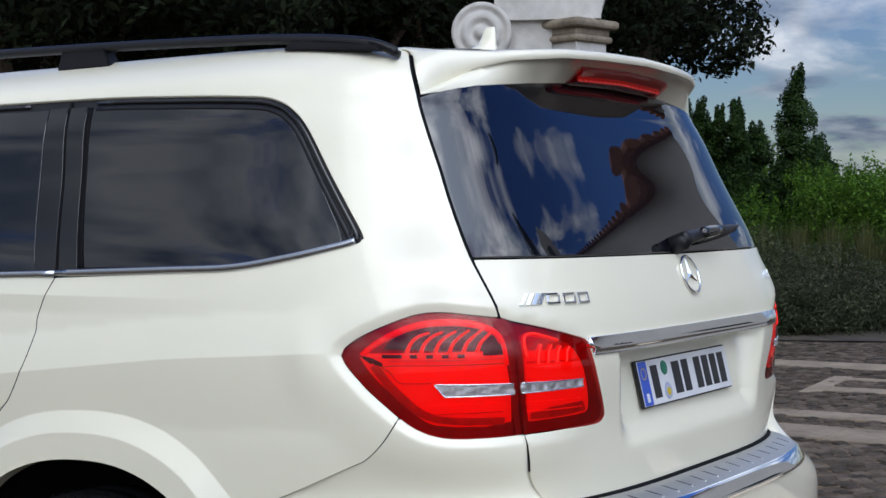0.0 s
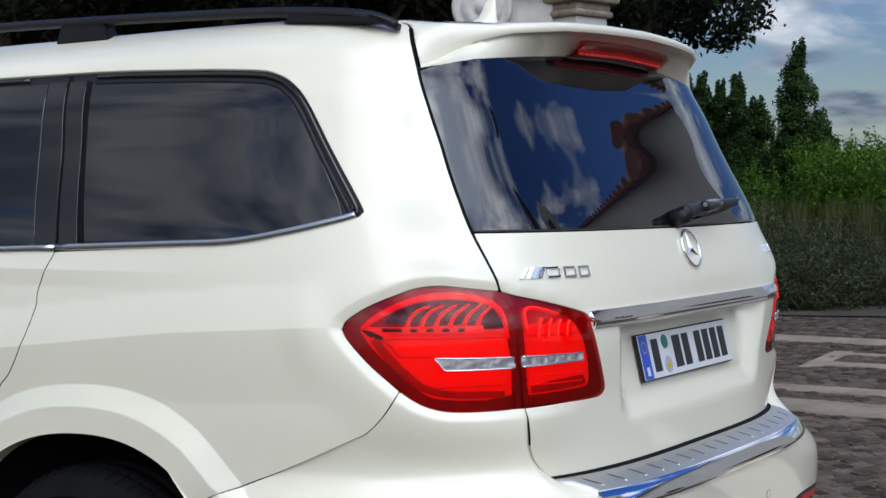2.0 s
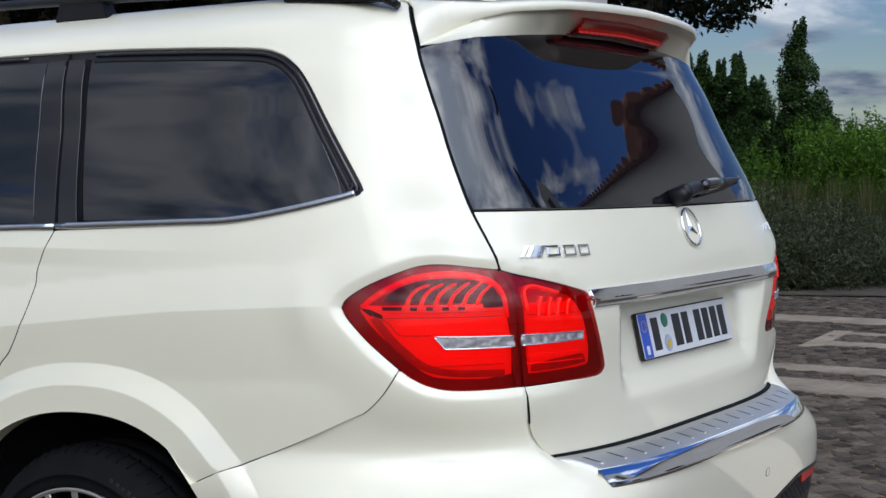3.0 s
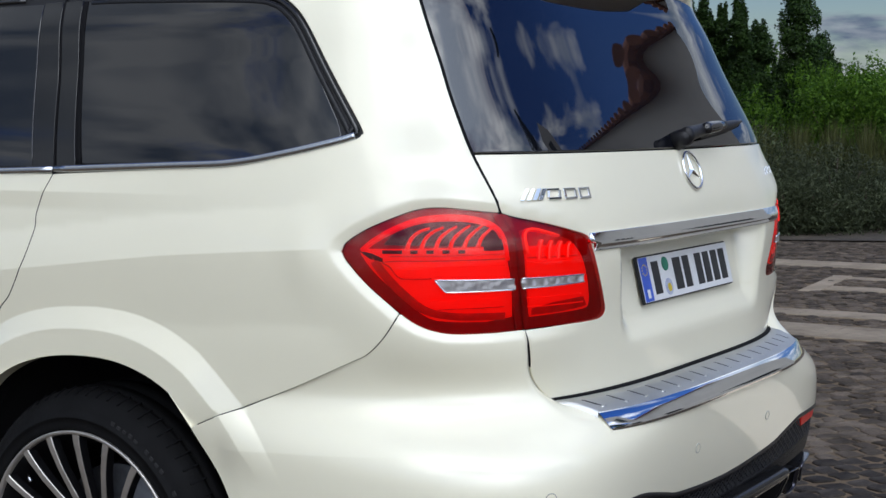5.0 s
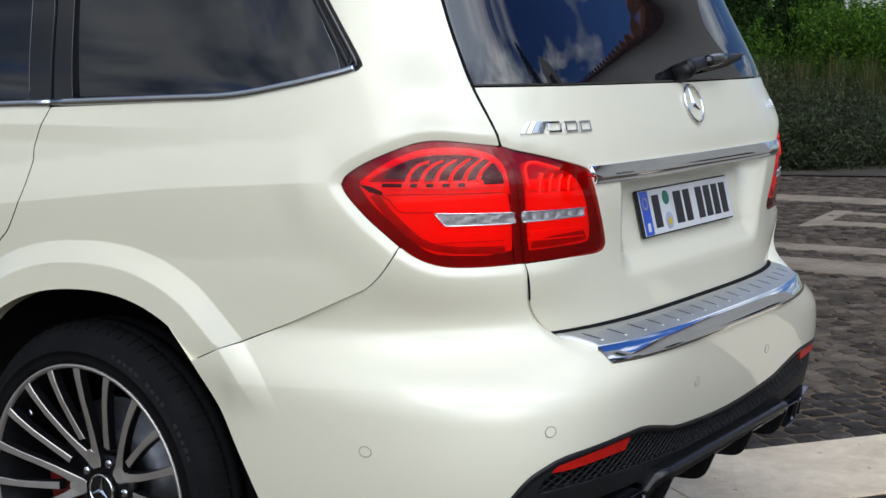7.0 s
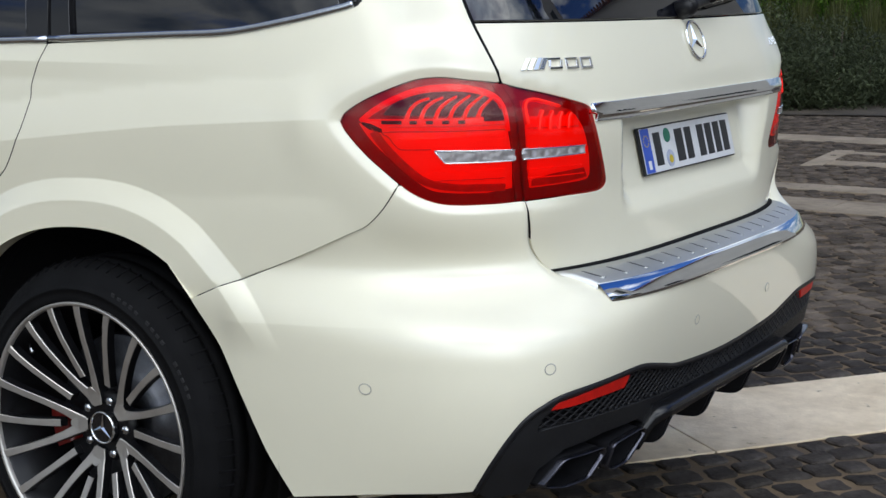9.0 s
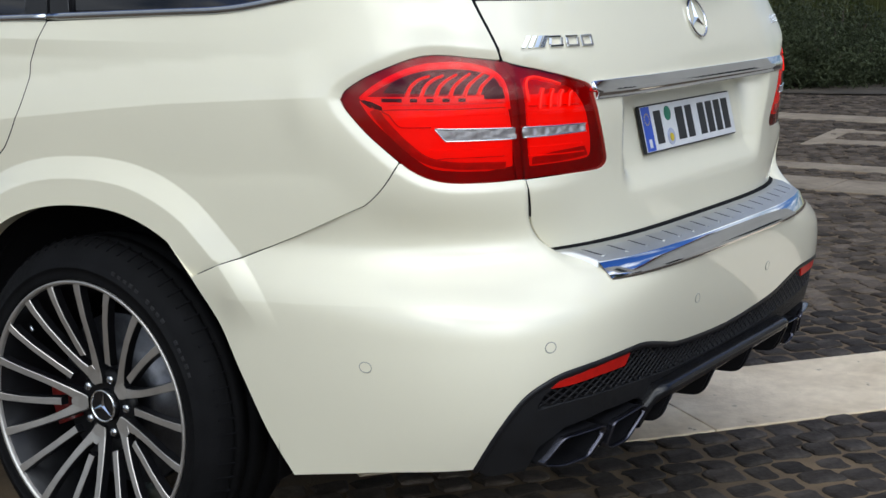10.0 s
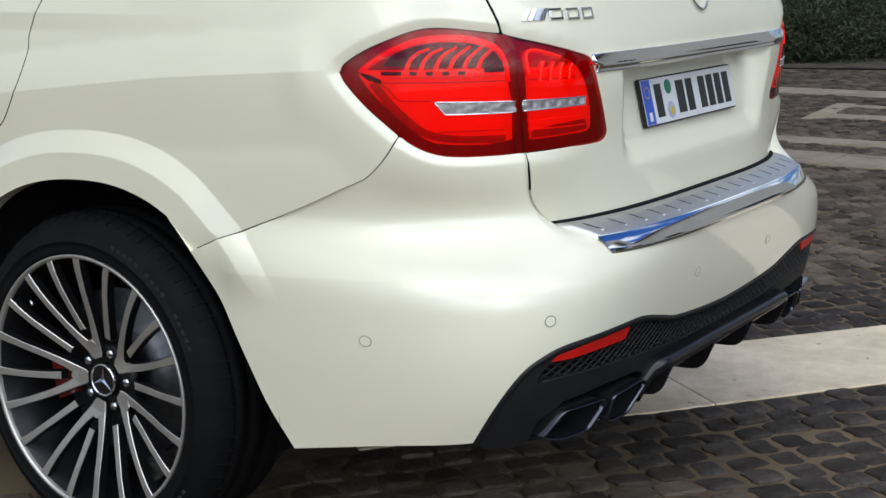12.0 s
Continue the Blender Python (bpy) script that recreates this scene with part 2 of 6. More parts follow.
def edge_distance(p, x, y):
    d = np.full(x.shape, 9.0)
    q = np.roll(p, -1, 0)
    for a, b in zip(p, q):
        ab = b - a
        t = np.clip(((x - a[0]) * ab[0] + (y - a[1]) * ab[1]) / max(ab @ ab, 1e-12), 0, 1)
        d = np.minimum(d, np.hypot(x - a[0] - t * ab[0], y - a[1] - t * ab[1]))
    return d


def fill(outlines, step, creases=()):
    """Fills an outline (holes follow it) with even triangles. Returns the points, the triangles and the outline loops."""
    from mathutils.geometry import delaunay_2d_cdt
    loops = [resample(o, step) for o in outlines]
    pts = [tuple(v) for o in loops for v in o]
    edges, k = [], 0
    ids = []
    for o in loops:
        n = len(o)
        ids.append(list(range(k, k + n)))
        edges += [(k + i, k + (i + 1) % n) for i in range(n)]
        k += n
    for c in creases:
        c = np.array(c, float)
        c = c[inside(loops[0], c[:, 0], c[:, 1]) & (edge_distance(loops[0], c[:, 0], c[:, 1]) > 0.004)]
        edges += [(k + i, k + i + 1) for i in range(len(c) - 1) if np.hypot(*(np.array(c[i]) - c[i + 1])) < 0.05]
        pts += [tuple(q) for q in c]
        k += len(c)
    lo, hi = loops[0].min(0), loops[0].max(0)
    gx, gy = np.meshgrid(np.arange(lo[0], hi[0], step), np.arange(lo[1], hi[1], step * 0.866))
    gx = gx + (np.arange(gx.shape[0]) % 2)[:, None] * step / 2
    gx, gy = gx.ravel(), gy.ravel()
    ok = inside(loops[0], gx, gy) & (edge_distance(loops[0], gx, gy) > step * 0.6)
    for h in loops[1:]:
        ok &= ~inside(h, gx, gy) & (edge_distance(h, gx, gy) > step * 0.6)
    pts += list(zip(gx[ok], gy[ok]))
    v, e, f, ov, oe, of = delaunay_2d_cdt([Vector(q) for q in pts], edges, [], 0, 1e-6)
    v = np.array([tuple(q) for q in v])
    back = {}
    for i, o in enumerate(ov):
        for j in o:
            back[j] = i
    c = np.array([v[list(q)].mean(0) for q in f])
    keep = inside(loops[0], c[:, 0], c[:, 1])
    for h in loops[1:]:
        keep &= ~inside(h, c[:, 0], c[:, 1])
    tri = [list(q) for q, ok2 in zip(f, keep) if ok2]
    return v, tri, [[back[i] for i in o if i in back] for o in ids]


# ---- the car's skin: at each height the plan is a superellipse, open to the front ----
YC = 1.25
ZU = [0.50, 0.78, 0.95, 1.12, 1.31, 1.50, 1.65, 1.75, 1.79]
RU = [0.095, 0.083, 0.087, 0.077, 0.129, 0.222, 0.292, 0.349, 0.40]
WU = [0.964, 0.970, 0.972, 0.965, 0.934, 0.877, 0.822, 0.751, 0.68]
NU = [3.20, 3.65, 4.30, 4.40, 4.35, 4.45, 4.55, 4.5, 4.4]
ZB = [0.33, 0.50, 0.62, 0.69, 0.76, 0.98]
RB = [0.054, 0.019, -0.003, -0.010, -0.013, 0.01]
WB = [0.952, 0.966, 0.971, 0.973, 0.975, 0.976]
NB = [5.43, 6.2, 5.85, 5.3, 3.75, 3.2]
HUB = (1.143, 0.39)


def spl(xs, ys, x):
    xs, ys, x = np.asarray(xs, float), np.asarray(ys, float), np.asarray(x, float)
    m = np.gradient(ys, xs)
    i = np.clip(np.searchsorted(xs, x) - 1, 0, len(xs) - 2)
    h = xs[i + 1] - xs[i]
    t = (x - xs[i]) / h
    return (2 * t ** 3 - 3 * t ** 2 + 1) * ys[i] + (t ** 3 - 2 * t ** 2 + t) * h * m[i] + (-2 * t ** 3 + 3 * t ** 2) * ys[i + 1] + (t ** 3 - t ** 2) * h * m[i + 1]


def sstep(a, b, x):
    t = np.clip((np.asarray(x, float) - a) / (b - a), 0, 1)
    return t * t * (3 - 2 * t)


def section(z, bumper):
    zu = np.clip(z, ZU[0], ZU[-1])
    up = [spl(ZU, a, zu) for a in (RU, WU, NU)]
    if not bumper:
        return up
    zb = np.clip(z, ZB[0], ZB[-1])
    low = [spl(ZB, a, zb) for a in (RB, WB, NB)]
    w = sstep(0.98, 0.76, z)
    return [a * (1 - w) + b * w for a, b in zip(up, low)]


def skin0(a, z, bumper):
    R, W, n = section(z, bumper)
    s = np.clip(np.abs(a), 0, np.pi / 2)
    r = ((np.sin(s) / W) ** n + (np.cos(s) / (YC - R)) ** n) ** (-1 / n)
    return np.stack([np.sign(a) * r * np.sin(s), YC - r * np.cos(s) + np.maximum(np.abs(a) - np.pi / 2, 0), z + 0 * r], -1)


def normal_of(fn, a, z, e=1e-3):
    da, dz = fn(a + e, z) - fn(a - e, z), fn(a, z + e) - fn(a, z - e)
    n = np.cross(da, dz)
    return n / np.maximum(np.linalg.norm(n, axis=-1, keepdims=True), 1e-12)


def skin(a, z, bumper=False, h=None):
    """Points and normals of the skin at chart places (a, z); a is 0 at the middle of the rear, about pi/2 at the sides; h raises it."""
    a, z = np.asarray(a, float), np.asarray(z, float)
    base = lambda p, q: skin0(p, q, bumper)
    if h is None:
        return base(a, z), normal_of(base, a, z)
    full = lambda p, q: base(p, q) + normal_of(base, p, q, 4e-3) * np.asarray(h(p, q))[..., None]
    return full(a, z), normal_of(full, a, z, 1.5e-3)


def chart(y, z, bumper=False):
    """Chart place (a, z), on the car's right, of a point at y and z on its side."""
    if y >= YC:
        return np.array((np.pi / 2 + y - YC, z))
    R, W, n = [float(q) for q in section(np.array(float(z)), bumper)]
    x = W * max(1 - ((YC - y) / (YC - R)) ** n, 0) ** (1 / n)
    return np.array((math.atan2(x, YC - y), z))


def panel(name, outlines, material, parent, side=-1, bumper=False, gap=0.002, step=0.016, h=None, raise_by=0.0, depth=0.012, roll=0.0015, label="", creases=()):
    """A sheet of the skin inside an outline, with rolled edges that turn in. side: -1 the car's left, 1 its right."""
    outs = []
    for i, o in enumerate(outlines):
        o = np.array(o, float)
        o = offset2(o, gap if i == 0 else -gap)
        o[:, 0] *= side
        outs.append(o)
    v, tri, loops = fill(outs, step, [[(side * q[0], q[1]) for q in c] for c in creases])
    hh = (lambda p, q: (h(p, q) if h else 0) + raise_by + 0 * p) if (h or raise_by) else None
    P, Nn = skin(v[:, 0], v[:, 1], bumper, hh)
    verts, norms, faces = list(P), list(Nn), []
    for t in tri:
        a, b, c = P[t[0]], P[t[1]], P[t[2]]
        if np.dot(np.cross(b - a, c - a), Nn[t[0]]) < 0:
            t = t[::-1]
        faces.append(tuple(t))
    for i, lp in enumerate(loops):
        q = v[lp]
        ccw = area2(q) > 0
        e = np.roll(q, -1, 0) - np.roll(q, 1, 0)
        e /= np.maximum(np.linalg.norm(e, axis=1, keepdims=True), 1e-9)
        out = np.stack([e[:, 1], -e[:, 0]], 1) * (1 if ccw else -1) * (1 if i == 0 else -1)
        q2 = q + out * roll
        P2, N2 = skin(q2[:, 0], q2[:, 1], bumper, hh)
        O3 = P2 - P[lp]
        O3 /= np.maximum(np.linalg.norm(O3, axis=1, keepdims=True), 1e-9)
        k = len(verts)
        n = len(lp)
        verts += list(P2 - N2 * roll); norms += list((O3 + N2 * 0.6) / np.linalg.norm(O3 + N2 * 0.6, axis=1, keepdims=True))
        verts += list(P2 - N2 * depth); norms += list(O3)
        for j in range(n):
            a, b = lp[j], lp[(j + 1) % n]
            c, d = k + j, k + (j + 1) % n
            f1, f2 = (a, c, d, b), (c, c + n, d + n, d)
            m = np.cross(verts[c] - verts[a], verts[d] - verts[a])
            if np.dot(m, O3[j] + Nn[a]) < 0:
                f1, f2 = f1[::-1], f2[::-1]
            faces += [f1, f2]
    me = mesh_of(name, verts, faces)
    me.normals_split_custom_set_from_vertices([tuple(q) for q in norms])
    return put(name, me, material, parent, label)


def even(c, m):
    c = np.array(c); d = np.r_[0, np.cumsum(np.linalg.norm(np.diff(c, axis=0), axis=1))]
    s = np.linspace(0, d[-1], m)
    return np.stack([np.interp(s, d, c[:, k]) for k in range(2)], 1)


def bead(name, path, width, height, material, parent, side=-1, bumper=False, raise_by=0.0, h=None, label="", segs=6, closed=False):
    """A strip with a rounded back that lies on the skin along a chart path."""
    p = np.array(path, float)
    if len(p) < 12 and np.ndim(width) == 0 and not closed:
        p = even(p, 24)
    p[:, 0] *= side
    hh = (lambda a, z: (h(a, z) if h else 0) + 0 * a) if h else None
    P, Nn = skin(p[:, 0], p[:, 1], bumper, hh)
    return sweep(name, P, Nn, width, height, material, parent, raise_by, label, segs, closed)


def sweep(name, P, Nn, width, height, material, parent, raise_by=0.0, label="", segs=6, closed=False):
    P = np.array(P, float)
    T = np.gradient(P, axis=0)
    if closed:
        T = np.roll(P, -1, 0) - np.roll(P, 1, 0)
    T /= np.linalg.norm(T, axis=1, keepdims=True)
    B = np.cross(T, Nn)
    B /= np.linalg.norm(B, axis=1, keepdims=True)
    w = np.broadcast_to(np.asarray(width, float), (len(P),))
    verts, faces = [], []
    prof = [(-0.5, -1.0)] + [(-0.5 * math.cos(math.pi * k / segs), math.sin(math.pi * k / segs)) for k in range(segs + 1)] + [(0.5, -1.0)]
    m = len(prof)
    for i in range(len(P)):
        for c, s in prof:
            verts.append(P[i] + B[i] * w[i] * c + Nn[i] * (raise_by + (height * s if s > 0 else 0.0 if s == 0 else -0.006)))
    n = len(P)
    for i in range(n if closed else n - 1):
        for j in range(m - 1):
            a, b = i * m + j, ((i + 1) % n) * m + j
            faces.append((a, b, b + 1, a + 1))
    if not closed:
        faces += [tuple(range(m)), tuple(range((n - 1) * m, n * m))[::-1]]
    me = mesh_of(name, verts, faces)
    bm = bmesh.new(); bm.from_mesh(me); bmesh.ops.recalc_face_normals(bm, faces=bm.faces)
    bm.to_mesh(me); bm.free()
    smooth_all(me)
    return put(name, me, material, parent, label)


def tube(name, path, radius, material, parent, label="", segs=10, closed=False):
    """A round bar along points; radius may change along it."""
    P = np.array(path, float)
    T = np.gradient(P, axis=0) if not closed else np.roll(P, -1, 0) - np.roll(P, 1, 0)
    T /= np.linalg.norm(T, axis=1, keepdims=True)
    r = np.broadcast_to(np.asarray(radius, float), (len(P),))
    u = np.cross(T[0], (0.0, 0.0, 1.0)); u = u / np.linalg.norm(u) if np.linalg.norm(u) > 1e-6 else np.array((1.0, 0, 0))
    verts, faces, n = [], [], len(P)
    for i in range(n):
        u = u - T[i] * (u @ T[i]); u /= np.linalg.norm(u)
        w = np.cross(T[i], u)
        for k in range(segs):
            t = 2 * math.pi * k / segs
            verts.append(P[i] + r[i] * (u * math.cos(t) + w * math.sin(t)))
    for i in range(n if closed else n - 1):
        for k in range(segs):
            a, b = i * segs + k, ((i + 1) % n) * segs + k
            c, d = i * segs + (k + 1) % segs, ((i + 1) % n) * segs + (k + 1) % segs
            faces.append((a, c, d, b))
    if not closed:
        faces += [tuple(range(segs))[::-1], tuple(range((n - 1) * segs, n * segs))]
    return put(name, mesh_of(name, verts, faces), material, parent, label)


# ---- outlines on the skin ----
TG = catmull([(0.692, 1.760), (0.702, 1.717), (0.700, 1.660), (0.698, 1.617), (0.689, 1.556), (0.679, 1.497), (0.672, 1.437), (0.663, 1.379), (0.650, 1.314), (0.616, 1.193)])
LAMP_TOP = catmull([(0.616, 1.193), (0.663, 1.200), (0.707, 1.206), (0.741, 1.203), (0.776, 1.189), (0.820, 1.165), (0.852, 1.139), (0.861, 1.121)])
LAMP_LOW_A = catmull([(0.861, 1.121), (0.852, 1.099), (0.822, 1.055), (0.788, 1.015), (0.774, 0.999)])
LAMP_LOW_B = catmull([(0.774, 0.999), (0.755, 0.981), (0.729, 0.965), (0.694, 0.956), (0.632, 0.955), (0.577, 0.957)])
LAMP_IN = catmull([(0.577, 0.957), (0.491, 0.959), (0.434, 0.959), (0.404, 0.962), (0.392, 0.976), (0.399, 1.005), (0.419, 1.062), (0.435, 1.111), (0.445, 1.137), (0.485, 1.153), (0.545, 1.171), (0.592, 1.184), (0.616, 1.193)])
LAMP_SPLIT = catmull([(0.616, 1.193), (0.604, 1.169), (0.596, 1.146), (0.591, 1.095), (0.587, 1.038), (0.577, 0.957)])
SEAM = catmull([(0.774, 0.999), (0.797, 0.951), (0.823, 0.914), (0.849, 0.896), (0.945, 0.837), (1.043, 0.787), (1.150, 0.736)])
TG_LOW = catmull([(0.577, 0.957), (0.566, 0.898), (0.559, 0.862), (0.541, 0.829), (0.516, 0.803), (0.496, 0.788)])
ARCH_R, ARCH_P = 0.471, 2.2


def arch_swell(t):
    """The arch runs a little fuller behind its top."""
    return 1 + 0.026 * np.exp(-((t - radians(114)) / radians(24)) ** 2) * sstep(radians(137), radians(122), t)


def arch_at(r, t):
    """A chart place on a wheel arch line of height r over the hub; a little squarer than a circle."""
    c, s = math.cos(t), math.sin(t)
    q = r * (abs(c) ** ARCH_P + abs(s) ** ARCH_P) ** (-1 / ARCH_P) * float(arch_swell(t))
    return chart(HUB[0] + q * c, HUB[1] + q * s)


ARCH_TOP = [arch_at(ARCH_R, t) for t in np.linspace(radians(134.5), radians(48.5), 30)]
ARCH_TOP[0] = np.array((1.150, 0.736))
del ARCH_TOP[1:4]
DOOR = catmull([tuple(ARCH_TOP[-1]), (1.765, 0.88), (1.737, 0.949), (1.698, 0.987), (1.651, 1.061), (1.625, 1.139), (1.620, 1.185), (1.579, 1.267)])
BELT = catmull([(1.579, 1.267), (1.219, 1.281), (1.066, 1.288), (0.951, 1.310), (0.861, 1.334), (0.832, 1.344)])
WIN_UP = catmull([(0.832, 1.344), (0.824, 1.352), (0.825, 1.372), (0.877, 1.499), (0.914, 1.584), (0.944, 1.626), (0.983, 1.652), (1.054, 1.665), (1.299, 1.677), (1.678, 1.686), (2.7, 1.690)])
FRONT = 2.7
ARCH_BACK = catmull([(1.150, 0.736), (1.096, 0.637), (1.051, 0.532), (1.009, 0.426), (0.957, 0.328)])
LOW = catmull([(0.957, 0.328), (0.878, 0.349), (0.791, 0.370), (0.682, 0.385)])
BLACK = catmull([(0.682, 0.385), (0.662, 0.451), (0.640, 0.505), (0.617, 0.543), (0.591, 0.565), (0.554, 0.582), (0.486, 0.589), (0.398, 0.592), (0.354, 0.588), (0.289, 0.569), (0.228, 0.552), (0.098, 0.539), (0.0, 0.535)])
SHELF_OUT = catmull([(0.577, 0.957), (0.574, 0.90), (0.570, 0.865), (0.559, 0.832), (0.540, 0.803), (0.512, 0.776), (0.46, 0.758), (0.22, 0.756), (0.0, 0.756)])


def mirrored(c):
    """A curve that ends at a = 0, carried on to the other side."""
    return list(c) + [(-q[0], q[1]) for q in reversed(c[:-1])]


BELT_LINE = 1.226


def flare(a, z):
    """The wheel arch stands out from the side, with a crease above it; the shoulder line stands a little proud of the doors."""
    p = skin0(a, z, False)
    d = (np.abs(p[..., 1] - HUB[0]) ** ARCH_P + np.abs(z - HUB[1]) ** ARCH_P) ** (1 / ARCH_P) / arch_swell(np.arctan2(z - HUB[1], p[..., 1] - HUB[0]))
    k = np.clip((0.578 - d) / 0.047, 0, 1) * 0.024 * sstep(0.62, 0.80, z)
    crease = 0.0048 * np.where(z > BELT_LINE, np.clip(1 - (z - BELT_LINE) / 0.045, 0, 1), np.clip(1 - (BELT_LINE - z) / 0.032, 0, 1)) * sstep(1.02, 1.7, np.abs(a))
    zc = np.interp(np.abs(a), [0.86, 1.21, 1.74, 2.7], [1.126, 1.098, 1.041, 0.95])
    up, down = np.clip(1 - (z - zc) / 0.09, 0, 1), np.clip(1 - (zc - z) / 0.15, 0, 1)
    waist = 0.0145 * np.where(z > zc, up, down) * sstep(0.862, 0.93, np.abs(a))
    return k + crease + waist + surround(a, z)


LAMP_RIM = resample(ring(LAMP_TOP, LAMP_LOW_A, LAMP_LOW_B, LAMP_IN), 0.016)


def surround(a, z):
    """The body rises in a narrow slope round the tail lamp and falls back gently."""
    a, z = np.broadcast_arrays(np.asarray(a, float), np.asarray(z, float))
    out = np.zeros(a.shape)
    near = (np.abs(a) > 0.42) & (np.abs(a) < 0.99) & (z > 0.83) & (z < 1.33)
    if near.any():
        d = edge_distance(LAMP_RIM, np.abs(a[near]), z[near])
        out[near] = 0.0095 * sstep(-0.006, 0.021, d) * sstep(0.125, 0.022, d) * sstep(0.42, 0.56, np.abs(a[near]))
    return out


RIM_LINES = [[tuple(q) for q in resample(offset2(LAMP_RIM, -d), 0.009) if q[0] > 0.50] for d in (0.007, 0.014, 0.021, 0.028)]
RIM_CREASES = RIM_LINES + [[(-a, z) for a, z in c] for c in RIM_LINES]


def recess(a, z):
    """The number plate's hollow in the tailgate."""
    side = sstep(0.356, 0.300, np.abs(a) + 0.09 * (1.10 - z))
    return -side * sstep(0.885, 0.955, z) * sstep(1.132, 1.112, z) * (0.030 + 0.040 * np.clip((z - 0.955) / 0.12, 0, 1)) + surround(a, z)


def bumper_form(a, z):
    """The bumper's corner folds along a level line from the wheel arch towards the rear."""
    zc = np.interp(np.abs(a), [0.60, 0.66, 1.02, 1.1], [0.726, 0.722, 0.702, 0.70])
    up, down = np.clip(1 - (z - zc) / 0.11, 0, 1), np.clip(1 - (zc - z) / 0.24, 0, 1)
    return flare(a, z) + 0.009 * np.where(z > zc, up, down) * sstep(0.56, 0.80, np.abs(a)) * sstep(1.10, 1.045, np.abs(a))


FOLD = [[(s * a, float(np.interp(a, [0.60, 0.66, 1.02, 1.1], [0.726, 0.722, 0.702, 0.70])) + d) for a in np.arange(0.60, 1.09, 0.012)] for s in (-1, 1) for d in (-0.002, 0.002)]
ARCH_CREASES = [[arch_at(r, t) for t in np.linspace(radians(155), radians(25), 90)] for r in (0.581, 0.576, 0.533, 0.528)]
WAIST = [[(a, float(np.interp(a, [0.86, 1.21, 1.74, 2.7], [1.126, 1.098, 1.041, 0.95])) + d) for a in np.arange(0.875, 2.69, 0.012)] for d in (-0.002, 0.002)]
WAIST += [[(a, BELT_LINE + d) for a in np.arange(1.03, 2.69, 0.012)] for d in (-0.002, 0.002)]
BOTH_CREASES = ARCH_CREASES + [[(-q[0], q[1]) for q in c] for c in ARCH_CREASES]

# ---- the car ----
car = thing("car", "pearl white estate car seen from behind, parked on cobbles", "car")
panel("quarter_panel", [ring(TG, LAMP_TOP, LAMP_LOW_A, SEAM, ARCH_TOP, DOOR, BELT, WIN_UP, [(FRONT, 1.785), (1.3, 1.785), (0.85, 1.783), (0.74, 1.774), (0.692, 1.760)])], PAINT, car, h=flare, gap=0.0022, creases=ARCH_CREASES + WAIST + RIM_LINES, label="pearl white painted quarter panel")
panel("rear_door", [ring([(FRONT, 0.45), (2.02, 0.45)], [arch_at(ARCH_R, t) for t in np.linspace(radians(5), radians(48.5), 16)], DOOR[1:], [(FRONT, 1.255)])], PAINT, car, h=flare, gap=0.0022, creases=ARCH_CREASES + WAIST)
panel("bumper", [ring(SEAM[::-1], LAMP_LOW_B, SHELF_OUT, [(-q[0], q[1]) for q in (SHELF_OUT[::-1] + LAMP_LOW_B[::-1] + SEAM)], [(-q[0], q[1]) for q in ARCH_BACK + LOW + BLACK], (BLACK[::-1] + LOW[::-1] + ARCH_BACK[::-1]))], PAINT, car, bumper=True, h=bumper_form, gap=0.0018, creases=BOTH_CREASES + RIM_CREASES + FOLD, label="pearl white bumper with parking sensors")
# ---- tailgate, rear window, inner body ----
TAILGATE = ring(mirrored(list(ring([(0.650, 1.311)], TG[-6:], LAMP_IN[::-1], TG_LOW, [(0.42, 0.788), (0.2, 0.789), (0.0, 0.789)]))), [(-0.650, 1.311), (0.0, 1.308)])
HOLLOW = [[(s * (0.333 - 0.09 * (1.10 - z) + d), z) for z in np.linspace(0.90, 1.10, 24)] for s in (-1, 1) for d in np.linspace(-0.036, 0.026, 7)] + [[(a, z) for a in np.linspace(-0.3, 0.3, 50)] for z in (0.90, 0.945, 1.112, 1.132)]
panel("tailgate", [TAILGATE], PAINT, car, h=recess, gap=0.0025, creases=HOLLOW, label="pearl white tailgate with a hollow for the number plate")
GLASS_TOP = [(0.662, 1.670), (0.625, 1.676), (0.571, 1.685), (0.519, 1.692), (0.415, 1.704), (0.267, 1.717), (0.08, 1.726)]
panel("rear_window", [ring(mirrored(list(ring([q for q in TG[:-6] if q[1] < 1.655], [(0.650, 1.313), (0.0, 1.310)]))), [(-0.697, 1.660)], [(s * a, z) for s, row in ((-1, GLASS_TOP), (1, GLASS_TOP[::-1])) for a, z in row], [(0.697, 1.660)])], GLASS, car, gap=0.0035, raise_by=-0.001, step=0.02, label="dark tinted rear window reflecting the sky")
bead("seal", [(q[0] - 0.001, q[1]) for q in TG[2:]], 0.0085, 0.0015, GAP, car, raise_by=-0.0012, h=surround, label="black rubber seal")
bead("seal", [(-q[0] + 0.001, q[1]) for q in TG[2:]], 0.0085, 0.0015, GAP, car, raise_by=-0.0012, h=surround)
bead("seal", TG_LOW[:10], [0.0045 * (1 - i / 12) for i in range(10)], 0.001, GAP, car, raise_by=-0.001, h=surround)
for sd in (-1, 1):
    panel("inner_body", [ring([(0, 0.60), (0.7, 0.60), (0.98, 0.42)], [chart(HUB[0] + 0.50 * math.cos(t), HUB[1] + 0.50 * math.sin(t)) for t in np.linspace(radians(176), radians(4), 30)], [(FRONT, 0.43), (FRONT, 1.77), (0.0, 1.77)])], GAP, car, side=sd, raise_by=-0.085, step=0.05, gap=0.0)
